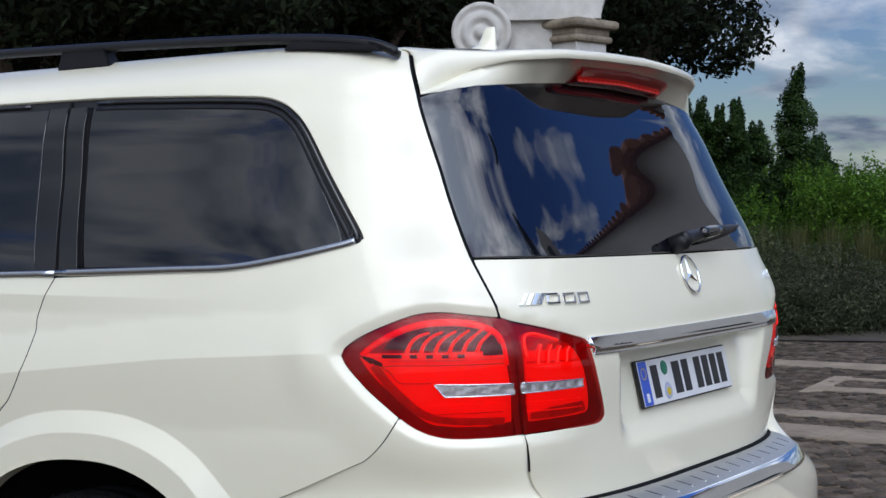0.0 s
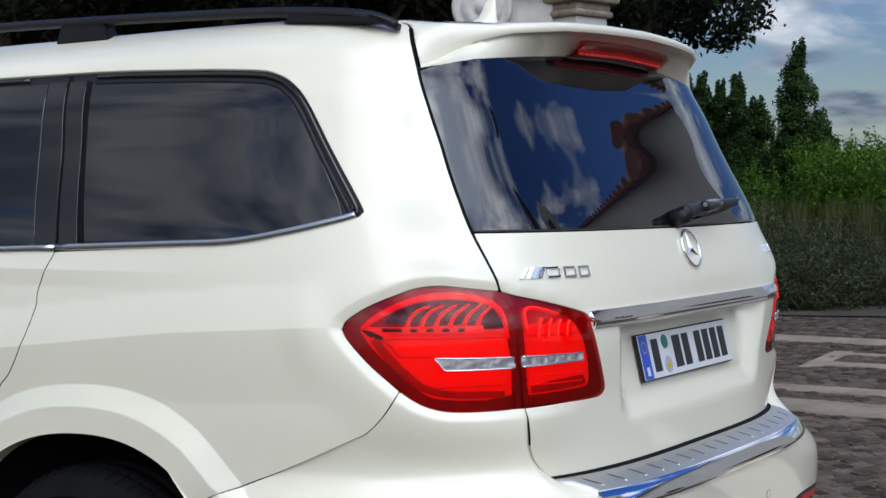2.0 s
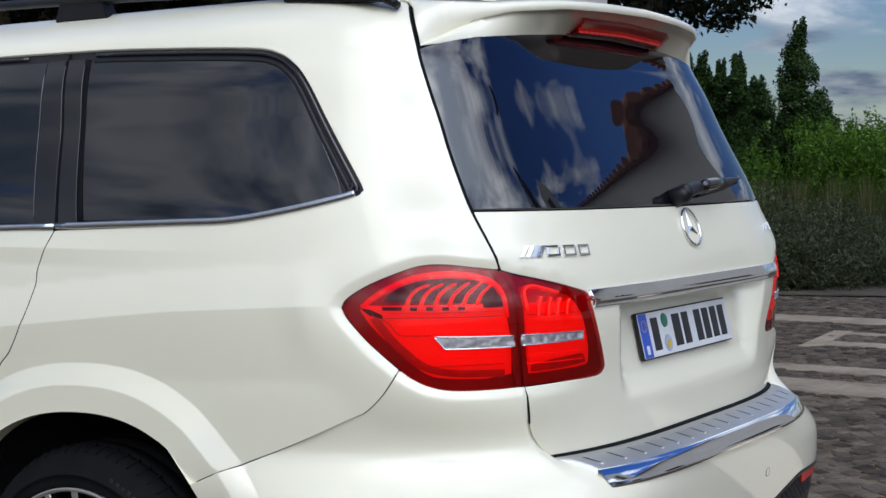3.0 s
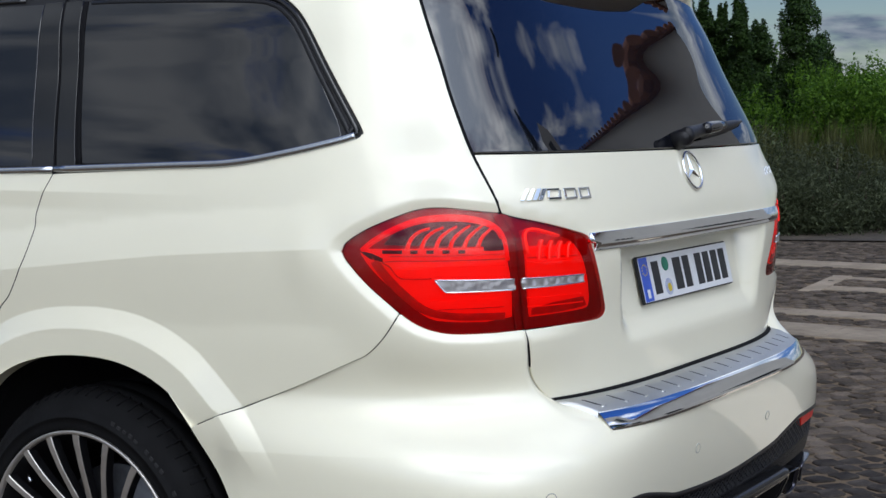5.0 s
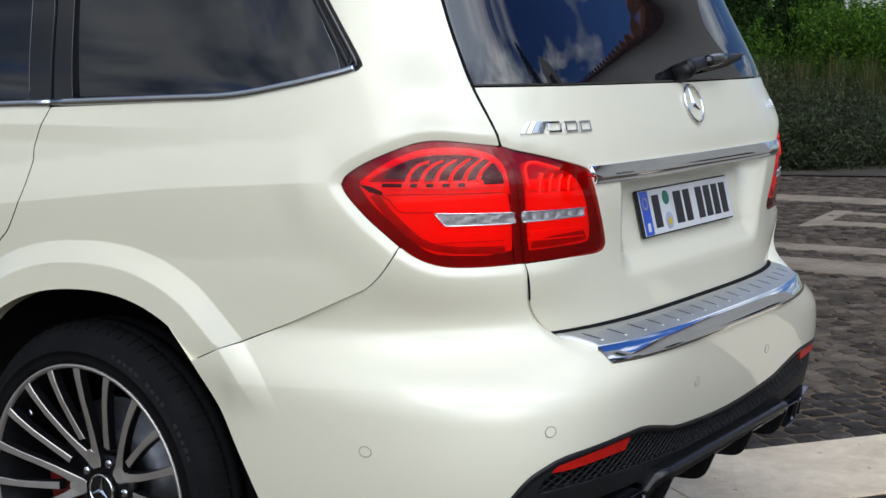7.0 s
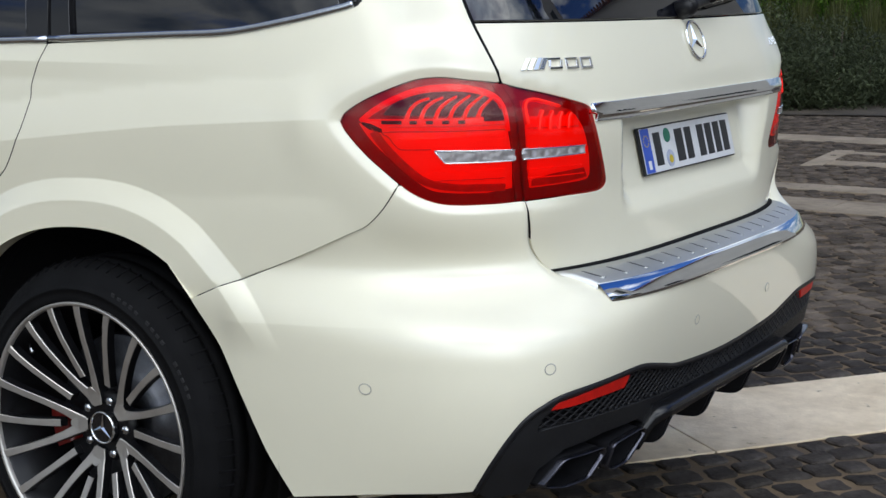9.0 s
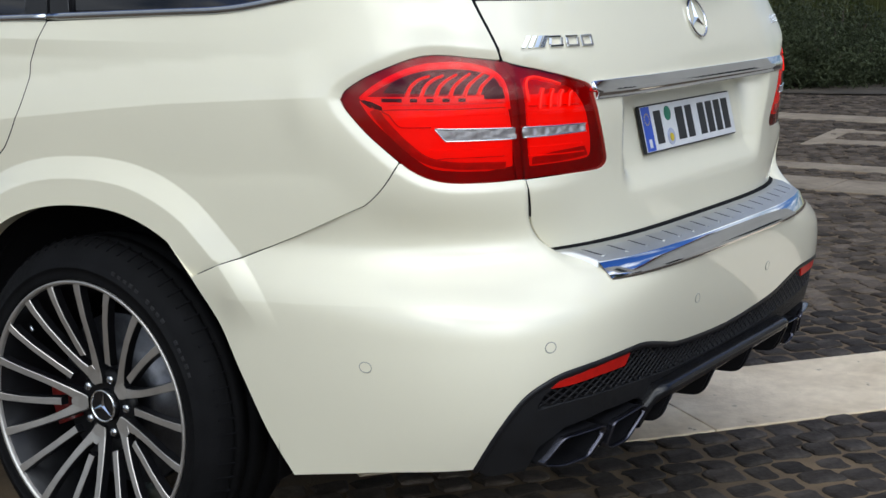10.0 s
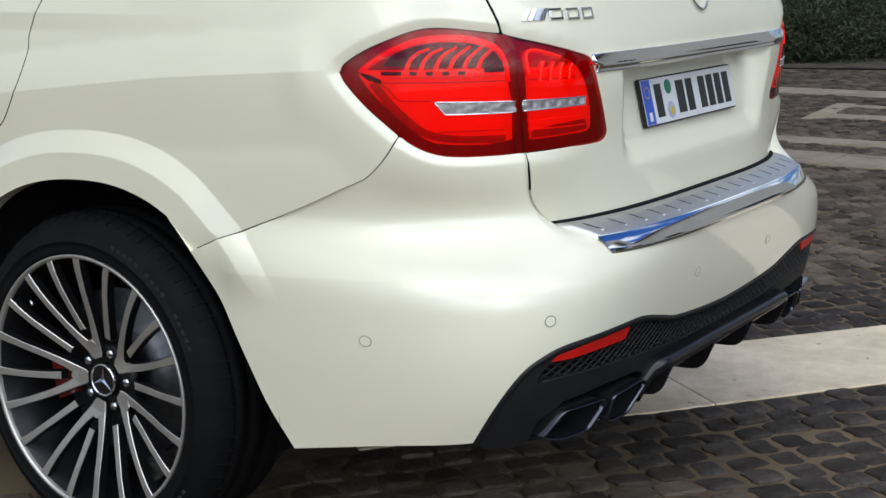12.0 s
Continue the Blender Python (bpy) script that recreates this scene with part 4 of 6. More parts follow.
def sill():
    xs = np.linspace(-1, 1, 81)
    def row(half, f, z, off=0.0):
        return [np.array((s * half, (1 - f) * rear_y(s * half, 0.789) + f * rear_y(s * half, 0.757, True) + off, z)) for s in xs]
    F, Z = [0.02, 0.07, 0.40, 0.70, 0.86], [0.796, 0.8015, 0.7975, 0.7865, 0.7785]
    def lay(x, f, up=0.0):
        return np.array((x, (1 - f) * rear_y(x, 0.789) + f * rear_y(x, 0.757, True), float(np.interp(f, F, Z)) + up))
    back = [row(0.628 - 0.040 * f, f, z) for f, z in zip(F, Z)]
    back = [[p + np.array((0, 0, -0.014)) for p in back[0]]] + back
    back = [[np.array((r[0][0] - 0.001, r[0][1], r[0][2] - 0.014))] + r + [np.array((r[-1][0] + 0.001, r[-1][1], r[-1][2] - 0.014))] for r in back]
    top = loft("sill_plate", back, STEEL, car, "ribbed brushed steel sill plate with a chrome edge")
    lip = [row(0.594, 0.85, 0.7795), row(0.594, 0.89, 0.7775), row(0.592, 0.98, 0.7670), row(0.589, 1.07, 0.7540), row(0.586, 1.105, 0.7475), row(0.580, 1.10, 0.7410), row(0.575, 0.98, 0.736)]
    loft("chrome_edge", lip, CHROME, top, "polished chrome front edge")
    # dark strips laid on the steel; their colour gives the shade beside the ribs
    slot_mt = mat("shaded_slot", (0.05, 0.05, 0.055), rough=0.6, vary=0.3, scale=30)
    for k in range(16):
        x = -0.585 + 0.073 * k
        P = [lay(x + 0.060 * f - 0.015, f) for f in np.linspace(0.34, 0.66, 8)]
        sweep("slot", P, np.array([(0, 0, 1.0)] * 8), [0.003, 0.006, 0.008, 0.008, 0.008, 0.008, 0.006, 0.003], 0.0012, slot_mt, top, -0.0004)
        P = [lay(x + 0.024 + d, 0.68 + 0.05 * e) for d, e in ((-0.006, 0.2), (0.0, 0.5), (0.006, 0.2), (0.012, -0.4))]
        sweep("rib", P, np.array([(0, 0, 1.0)] * 4), [0.003, 0.006, 0.006, 0.003], 0.0022, STEEL, top, -0.0005)
    rub = [np.array((s * 0.630, rear_y(s * 0.630, 0.789) - 0.007, 0.7975)) for s in xs]
    sweep("rubber_strip", rub, np.array([(0, -0.6, 0.8)] * 81), 0.023, 0.006, GAP, car, label="black rubber strip below the tailgate")


sill()

# ---- lower bumper: dark insert, mesh grille, reflectors, fins, exhaust ----
LOWER = [(0.0, 0.425), (0.20, 0.425), (0.31, 0.43), (0.345, 0.455), (0.45, 0.462), (0.54, 0.455), (0.585, 0.42), (0.60, 0.37), (0.66, 0.365)]
insert_out = ring(list(BLACK) + [(-q[0], q[1]) for q in reversed(BLACK[:-1])], [(-q[0], q[1]) for q in reversed(LOWER)], LOWER)
GR_T = catmull([(0.594, 0.519), (0.578, 0.546), (0.54, 0.562), (0.48, 0.573), (0.422, 0.578), (0.36, 0.574), (0.30, 0.557), (0.232, 0.539), (0.10, 0.522), (0.0, 0.516)], 4)
GR_B = catmull([(0.0, 0.477), (0.10, 0.478), (0.207, 0.482), (0.323, 0.494), (0.416, 0.504), (0.491, 0.510), (0.55, 0.512), (0.594, 0.508)], 4)
grille_out = ring(mirrored(GR_T), [(-q[0], q[1]) for q in reversed(GR_B)], GR_B)
insert = panel("rear_insert", [insert_out, grille_out], BLACK_GRAIN, car, bumper=True, gap=0.001, raise_by=-0.004, depth=0.045, label="grained black plastic insert below the bumper")
bead("lip", mirrored([(q[0] - 0.002, q[1] - 0.006) for q in BLACK]), 0.014, 0.005, BLACK_SATIN, insert, bumper=True, raise_by=-0.003)
panel("grille_backing", [offset2(grille_out, -0.006)], GAP, insert, bumper=True, gap=0.0, raise_by=-0.022, depth=0.004)


def grille():
    """A lattice of thin bars on the skin, cut to the opening."""
    verts, faces = [], []
    for sgn in (-1, 1):
        for k in range(-40, 41):
            a0 = k * 0.022
            zz = np.arange(0.470, 0.585, 0.004)
            aa = a0 + sgn * (zz - 0.53) * 1.26
            if aa.min() > 0.61 or aa.max() < -0.61:
                continue
            ok = inside(grille_out, aa, zz)
            i0 = 0
            while i0 < len(zz):
                i1 = i0
                while i1 < len(zz) and ok[i1]:
                    i1 += 1
                if i1 - i0 > 1:
                    P, Nn = skin(aa[i0:i1], zz[i0:i1], True)
                    T = np.gradient(P, axis=0); T /= np.linalg.norm(T, axis=1, keepdims=True)
                    B = np.cross(T, Nn) * 0.0021
                    base = len(verts)
                    for p, n, bb in zip(P, Nn, B):
                        q = p - n * (0.0055 if sgn > 0 else 0.0061)
                        verts += [q - bb - n * 0.0025, q - bb * 0.6, q + bb * 0.6, q + bb - n * 0.0025]
                    for i in range(i1 - i0 - 1):
                        for j in range(3):
                            s = base + i * 4 + j
                            faces.append((s, s + 4, s + 5, s + 1))
                i0 = i1 + 1
    me = mesh_of("grille_mesh", verts, faces, False)
    tagged(put("grille_mesh", me, mat("grille_plastic", (0.010, 0.010, 0.0115), rough=0.5, spec=0.3, vary=0.3, scale=20), insert, "black diamond mesh grille"), kind="stuff")


grille()
for sd in (-1, 1):
    panel("reflector", [ring([(0.575, 0.551), (0.560, 0.563), (0.50, 0.572), (0.43, 0.577), (0.400, 0.575), (0.411, 0.552), (0.48, 0.553), (0.54, 0.550)])], mat("red_reflector_strip", (0.55, 0.012, 0.008), rough=0.4, spec=0.15, vary=0.2, scale=40), insert, side=sd, bumper=True, gap=0.0, raise_by=-0.003, depth=0.012, label="red reflector strip")


def rounded(p, r):
    """Cuts the corners of an outline with small arcs."""
    out = []
    for i in range(len(p)):
        a, b, c = p[i - 1], p[i], p[(i + 1) % len(p)]
        k = min(r, np.hypot(*(a - b)) * 0.45); k2 = min(r, np.hypot(*(c - b)) * 0.45)
        u, w = b + (a - b) / np.hypot(*(a - b)) * k, b + (c - b) / np.hypot(*(c - b)) * k2
        for t in (0, 0.25, 0.5, 0.75, 1):
            out.append(u * (1 - t) ** 2 + 2 * b * t * (1 - t) + w * t * t)
    return np.array(out)


def exhaust(sd):
    """Two four-cornered tail pipes in a dark recess."""
    for pts in ([(0.590, 0.380), (0.552, 0.443), (0.460, 0.441), (0.450, 0.424), (0.484, 0.371), (0.545, 0.367)], [(0.449, 0.377), (0.436, 0.437), (0.347, 0.444), (0.322, 0.429), (0.380, 0.368), (0.43, 0.366)]):
        o = resample(rounded(offset2(np.array(pts), 0.003), 0.010), 0.006)
        o[:, 0] *= sd
        P, Nn = skin(o[:, 0], o[:, 1], True)
        c = P.mean(0); n = np.array((0.0, -1.0, -0.08)); n /= np.linalg.norm(n)
        rows, inner_rows = [], []
        for d, s in ((-0.16, 0.95), (-0.03, 1.0), (0.007, 1.0), (0.004, 0.94), (-0.05, 0.90), (-0.15, 0.86)):
            rows.append([c + (p - c) * s + n * d for p in P] + [c + (P[0] - c) * s + n * d])
        # the shell is near-black: the recess's shade is put into its colour
        pipe = loft("tail_pipe", rows, GAP, car, "tail pipe with a dark chrome rim and a shade-black shell")
        rows = []
        for d, s in ((-0.002, 1.008), (0.010, 1.01), (0.015, 0.99), (0.013, 0.915), (0.004, 0.90)):
            rows.append([c + (p - c) * s + n * d for p in P] + [c + (P[0] - c) * s + n * d])
        loft("tip_rim", rows, BLACK_GLOSS2, pipe, "dark chrome rim of the tail pipe")
        part_me = mesh_of("pipe_throat", [tuple(c + (p - c) * 0.87 - n * 0.12) for p in P], [tuple(range(len(P)))], False)
        put("pipe_throat", part_me, GAP, pipe)


BLACK_GLOSS2 = mat("dark_chrome", (0.08, 0.08, 0.097), rough=0.2, metal=0.9, vary=0.3, scale=18)
for sd in (-1, 1):
    exhaust(sd)
    panel("exhaust_recess", [ring([(0.31, 0.36), (0.31, 0.452), (0.345, 0.462), (0.45, 0.468), (0.545, 0.462), (0.60, 0.43), (0.62, 0.36)])], GAP, car, side=sd, bumper=True, gap=0, raise_by=-0.05, depth=0.005, step=0.03)


def fins():
    """The middle of the insert: a proud ledge with turned-down ends and four upright fins below it."""
    dark = mat("dark_moulded_plastic", (0.006, 0.006, 0.007), rough=0.5, spec=0.25, vary=0.3, scale=12)
    dark_ledge = mat("dark_gloss_ledge", (0.008, 0.008, 0.009), rough=0.22, spec=0.4, vary=0.3, scale=12)
    rows = []
    for x in np.linspace(-0.425, 0.425, 61):
        e = float(sstep(0.37, 0.425, abs(x)))           # 0 along the ledge, 1 at its ends
        r = []
        for y, z in ((0.024, 0.477), (0.004, 0.474), (-0.008, 0.469), (-0.012, 0.462), (-0.010, 0.451), (-0.003, 0.443), (0.010, 0.440), (0.05, 0.445), (0.14, 0.455)):
            zz = z - 0.060 * e * e
            r.append(np.array((x, y * (1 - e) + (rear_y(x, 0.45, True) + 0.004 + max(y, 0.0)) * e, zz)))
        rows.append(r)
    base = loft("diffuser", list(map(list, zip(*rows))), dark_ledge, car, "gloss black diffuser ledge with four fins", up=False)
    for x in (-0.36, -0.12, 0.12, 0.36):
        prof = [(-0.012, 0.450), (-0.002, 0.428), (0.008, 0.405), (0.020, 0.390), (0.040, 0.382), (0.09, 0.380), (0.15, 0.383), (0.21, 0.395), (0.26, 0.42), (0.26, 0.44), (0.10, 0.445)]
        p = catmull([(y, z) for y, z in prof], 3)
        bm = bmesh.new()
        w = 0.010
        l = [bm.verts.new((x - w, y, z)) for y, z in p]
        r = [bm.verts.new((x + w, y, z)) for y, z in p]
        bm.faces.new(l); bm.faces.new(r[::-1])
        for i in range(len(p)):
            j = (i + 1) % len(p)
            bm.faces.new((l[i], r[i], r[j], l[j]))
        bmesh.ops.recalc_face_normals(bm, faces=bm.faces)
        bmesh.ops.bevel(bm, geom=[e for e in bm.edges if abs(e.verts[0].co.x - e.verts[1].co.x) < 0.009], offset=0.005, segments=2, affect="EDGES")
        part("fin", bm, dark, base)


fins()
mat_sensor_gap = mat("sensor_gap", (0.40, 0.39, 0.34), rough=0.6, vary=0.2, scale=40)
for a, z in ((0.833, 0.594), (0.580, 0.638), (0.172, 0.639)):
    for sd in (-1, 1):
        t = np.linspace(0, 2 * math.pi, 24, endpoint=False)
        s = panel("parking_sensor", [np.array([(a + 0.0076 * math.cos(k), z + 0.0095 * math.sin(k)) for k in t])], PAINT, car, side=sd, bumper=True, gap=0.0, raise_by=0.0012, depth=0.004, step=0.006, roll=0.001, h=bumper_form, label="round parking sensor")
        P = np.array([(a + 0.0086 * math.cos(k), z + 0.0107 * math.sin(k)) for k in t])
        P[:, 0] *= sd
        Q, Nn = skin(P[:, 0], P[:, 1], True, bumper_form)
        tube("ring_gap", Q + Nn * 0.0008, 0.0011, mat_sensor_gap, s, segs=6, closed=True)


# ---- roof, spoiler, rails, aerial, wiper ----
def roof_half(y):
    """Half the roof's width at y, on the skin at its rim."""
    if y >= YC:
        return float(section(np.array(1.783), False)[1])
    R, W, n = [float(q) for q in section(np.array(1.783), False)]
    return W * max(1 - ((YC - y) / (YC - R)) ** n, 0) ** (1 / n)


def roof_z(s, y):
    return 1.783 + 0.022 * (1 - s * s) - 0.02 * (max(0.0, 1.0 - y) / 0.5) ** 2


def roof():
    rows = []
    for y in np.linspace(0.50, 2.38, 48):
        w = roof_half(y)
        rows.append([np.array((s * w, y, roof_z(s, y))) for s in np.linspace(-1, 1, 33)])
    loft("roof", rows, PAINT, car)


roof()


def spoiler():
    """The roof spoiler: top skin, thin trailing edge, hollow underside down to the glass, closed ends."""
    xs = np.linspace(-0.685, 0.685, 97)
    ax = [0.0, 0.2, 0.36, 0.49, 0.554, 0.61, 0.65, 0.685]
    zl = [1.761, 1.757, 1.752, 1.739, 1.720, 1.692, 1.668, 1.645]
    thick = [0.020, 0.020, 0.020, 0.022, 0.028, 0.040, 0.052, 0.06]
    GX, GZ = [0.0, 0.25, 0.41, 0.52, 0.576, 0.63, 0.665, 0.70], [1.716, 1.708, 1.695, 1.684, 1.677, 1.668, 1.662, 1.654]
    PX, PY = [0.0, 0.2, 0.35, 0.45, 0.53, 0.60, 0.65, 0.685], [0.212, 0.220, 0.246, 0.285, 0.336, 0.389, 0.415, 0.432]   # the trailing edge in plan
    rows = []
    for x in xs:
        X = abs(x)
        low = float(np.interp(X, ax, zl)); th = float(np.interp(X, ax, thick))
        yt = float(spl(PX, PY, X))
        root_y = 0.64 - 0.12 * X * X
        root_z = roof_z(min(1.0, X / max(roof_half(root_y), 0.1)), root_y) + 0.0015
        zg = float(np.interp(X, GX, GZ))
        topz = max(low + th, 1.757 - 0.25 * max(X - 0.62, 0))
        r = [(x, root_y, root_z - 0.02), (x, root_y, root_z), (x, root_y * 0.55 + yt * 0.45, root_z * 0.5 + topz * 0.5 + 0.006), (x, yt * 0.8 + root_y * 0.2, topz + 0.004), (x, yt + 0.012, topz + 0.001), (x, yt + 0.002, topz - 0.004), (x, yt, low + 0.006), (x, yt + 0.004, low), (x, yt + 0.014, low + 0.001), (x, yt * 0.45 + rear_y(X, zg) * 0.55, low * 0.72 + zg * 0.28 + 0.002), (x, rear_y(X, zg) + 0.002, zg)]
        r[8:10] = [(x, min(q[1], rear_y(X, q[2]) - 0.005), q[2]) for q in r[8:10]]
        r = [np.array(q, float) for q in r]
        w = float(sstep(0.60, 0.683, X))
        if w > 0:                                   # towards its ends it runs into the side of the car
            zt = np.array([1.745, 1.762, 1.752, 1.738, 1.716, 1.695, 1.672, 1.660, 1.657, 1.655, 1.653])
            tg = np.array(TG)[::-1]
            at = np.interp(zt, tg[:, 1], tg[:, 0]) - 0.006
            Q, Qn = skin(np.sign(x) * at, zt)
            Q = Q - Qn * np.array([0.03, 0.0, -0.004, -0.006, -0.007, -0.007, -0.007, -0.006, -0.006, -0.006, -0.005])[:, None]
            r = [q * (1 - w) + t * w for q, t in zip(r, Q)]
        rows.append(r)
    rows = list(map(list, zip(*rows)))
    top = loft("roof_spoiler", rows[:8], PAINT, car, "pearl white roof spoiler with a high brake light")
    loft("underside", rows[7:], PAINT, top, up=False)       # a crisp fold runs along the trailing edge
    # brake light under the trailing edge
    xs2 = np.linspace(-0.235, 0.235, 31)
    def under(x, f, d):
        X = abs(x); low = float(np.interp(X, ax, zl)); yt = float(spl(PX, PY, X)) + 0.014
        zg = float(np.interp(X, GX, GZ)); yg = rear_y(X, zg)
        return np.array((x, yt * (1 - f) + yg * f - d * 0.6, low * (1 - f) + zg * f + 0.010 * math.sin(math.pi * f) - d))
    lamp = loft("brake_light", [[under(x, f, d) for x in xs2] for f, d in ((0.44, -0.004), (0.44, 0.004), (0.48, 0.007), (0.90, 0.007), (0.96, 0.003), (0.96, -0.004))], DARK_RED, car, "red high brake light below the spoiler", up=False)
    for k in range(18):
        x = -0.2125 + 0.025 * k
        bm = bmesh.new()
        box(bm, tuple(under(x, 0.70, 0.009)), (0.0225, 0.004, 0.020), bevel=0.001)
        part("light_cell", bm, BRAKE_CELL, lamp)
    loft("cover", [[under(x, f, d) for x in xs2] for f, d in ((0.43, 0.004), (0.46, 0.012), (0.92, 0.012), (0.97, 0.004))], RED_LENS, lamp, up=False)


spoiler()


def roof_rail(sd):
    path = catmull([(sd * 0.700, 2.45, 1.836), (sd * 0.702, 1.95, 1.838), (sd * 0.702, 1.45, 1.829), (sd * 0.700, 0.95, 1.8125), (sd * 0.697, 0.75, 1.802), (sd * 0.694, 0.61, 1.789), (sd * 0.690, 0.53, 1.775), (sd * 0.686, 0.480, 1.755)], 6)
    P = np.array(path)
    Nn = np.tile((0, 0, 1.0), (len(P), 1))
    rail = sweep("roof_rail", P, Nn, [0.040] * (len(P) - 10) + list(np.linspace(0.040, 0.012, 10)), 0.011, BLACK_SATIN, car, -0.004, "satin black roof rail")
    sweep("rail_base", P - np.array((0, 0, 0.007)), -Nn, 0.034, 0.010, BLACK_SATIN, rail)
    for y0, y1, y2, y3 in ((1.33, 1.475, 1.31, 1.495), (0.52, 0.74, 0.505, 0.77)):
        bm = bmesh.new()
        pts = []
        for y, yy in ((y0, y2), (y1, y3)):
            z = float(np.interp(-y, -P[:, 1], P[:, 2])) - 0.006
            pts.append((y, z, yy))
        vs = []
        for y, z, yy in pts:
            for dx in (-0.016, 0.016):
                vs.append(bm.verts.new((sd * 0.700 + dx, y, z)))
                vs.append(bm.verts.new((sd * 0.695 + dx * 1.3, yy, min(z - 0.012, 1.772 - 0.04 * max(0.75 - yy, 0)))))
        a = vs
        for f in ((0, 1, 5, 4), (2, 6, 7, 3), (0, 2, 3, 1), (4, 5, 7, 6), (0, 4, 6, 2), (1, 3, 7, 5)):
            bm.faces.new([a[i] for i in f])
        bmesh.ops.recalc_face_normals(bm, faces=bm.faces)
        bmesh.ops.bevel(bm, geom=list(bm.edges), offset=0.003, segments=2, affect="EDGES")
        part("rail_foot", bm, BLACK_SATIN, rail)


for sd in (-1, 1):
    roof_rail(sd)


def aerial():
    rows = []
    for z, y0, y1, w in ((1.795, 0.79, 0.632, 0.040), (1.832, 0.765, 0.640, 0.034), (1.839, 0.725, 0.642, 0.024), (1.848, 0.700, 0.644, 0.014), (1.864, 0.689, 0.645, 0.010), (1.884, 0.681, 0.646, 0.007), (1.892, 0.676, 0.648, 0.004)):
        r = []
        for k in range(25):
            t = 2 * math.pi * k / 24
            c, s = math.cos(t), math.sin(t)
            r.append(np.array((w * s, (y0 + y1) / 2 + (y0 - y1) / 2 * c, z)))
        rows.append(r)
    rows.append([np.array((0, 0.66, 1.893))] * 25)
    loft("aerial", rows, PAINT, car, "white shark fin aerial on the roof")


aerial()


def wiper():
    def g(x, z, d):
        a = math.atan2(x, YC - rear_y(x, z))
        P, Nn = skin(np.array([a]), np.array([z]))
        return P[0] + Nn[0] * d
    up = skin(np.array([0.1]), np.array([1.34]))[1][0]
    w = tube("rear_wiper", [g(-0.03, 1.326, 0.0), g(-0.03, 1.326, 0.03), g(-0.028, 1.327, 0.042)], [0.024, 0.022, 0.015], BLACK_SATIN, car, "black rear window wiper", 16)
    arm = [g(x, 1.328 + 0.07 * (x + 0.04) + 0.006 * math.sin((x + 0.04) * 6), 0.040 - 0.018 * (x + 0.04) / 0.42) for x in np.linspace(-0.045, 0.24, 14)]
    sweep("wiper_arm", arm, np.tile(up, (14, 1)), np.linspace(0.036, 0.020, 14), 0.010, BLACK_SATIN, w)
    cap = [g(x, 1.334 + 0.06 * x, 0.046) for x in np.linspace(0.06, 0.17, 6)]
    sweep("wiper_cap", cap, np.tile(up, (6, 1)), [0.024, 0.030, 0.030, 0.029, 0.027, 0.022], 0.010, BLACK_GLOSS, w)
    blade = [g(x, 1.330 + 0.085 * x, 0.010) for x in np.linspace(0.05, 0.40, 16)]
    sweep("wiper_blade", blade, np.tile(up, (16, 1)), [0.012] * 3 + [0.026] * 10 + [0.022, 0.016, 0.008], 0.012, BLACK_SATIN, w)
    bl = [g(x, 1.324 + 0.085 * x, 0.004) for x in np.linspace(0.05, 0.40, 16)]
    sweep("wiper_rubber", bl, np.tile(up, (16, 1)), 0.006, 0.006, GAP, w)


wiper()


# ---- wheels ----
def lathed(name, prof, material, parent, label="", segs=120):
    """A profile of (radius, x) turned about the axle, which runs along x; x grows into the car."""
    verts, faces, n = [], [], len(prof)
    for i in range(segs):
        t = 2 * math.pi * i / segs
        for r, x in prof:
            verts.append((x, r * math.cos(t), r * math.sin(t)))
    for i in range(segs):
        for k in range(n - 1):
            a, b = i * n + k, ((i + 1) % segs) * n + k
            faces.append((a, b, b + 1, a + 1))
    me = mesh_of(name, verts, faces)
    bm = bmesh.new(); bm.from_mesh(me); bmesh.ops.remove_doubles(bm, verts=bm.verts, dist=1e-6); bmesh.ops.recalc_face_normals(bm, faces=bm.faces)
    bm.to_mesh(me); bm.free(); smooth_all(me)
    return put(name, me, material, parent, label)


RUBBER = mat("tyre_rubber", (0.0055, 0.0055, 0.006), rough=0.75, spec=0.12, vary=0.35, scale=14, bump=0.12, bscale=260)
RIM_DARK = mat("dark_rim_paint", (0.006, 0.006, 0.007), rough=0.35, spec=0.3, vary=0.3, scale=16, coat=0.1)
RIM_CUT = mat("turned_aluminium", (0.52, 0.495, 0.46), rough=0.4, metal=0.75, vary=0.12, scale=10)
DISC = mat("brake_disc_steel", (0.16, 0.165, 0.18), rough=0.4, metal=1.0, vary=0.25, scale=25)
RED_PAINT = mat("red_caliper_paint", (0.22, 0.010, 0.007), rough=0.4, vary=0.3, scale=25, coat=0.2)
TEXT = mat("raised_rubber_marks", (0.016, 0.016, 0.017), rough=0.6, vary=0.3, scale=30)


def polar(r, deg, x=0.0):
    """On the wheel's face: degrees from the rear, upwards."""
    t = radians(deg)
    return np.array((x, -r * math.cos(t), r * math.sin(t)))


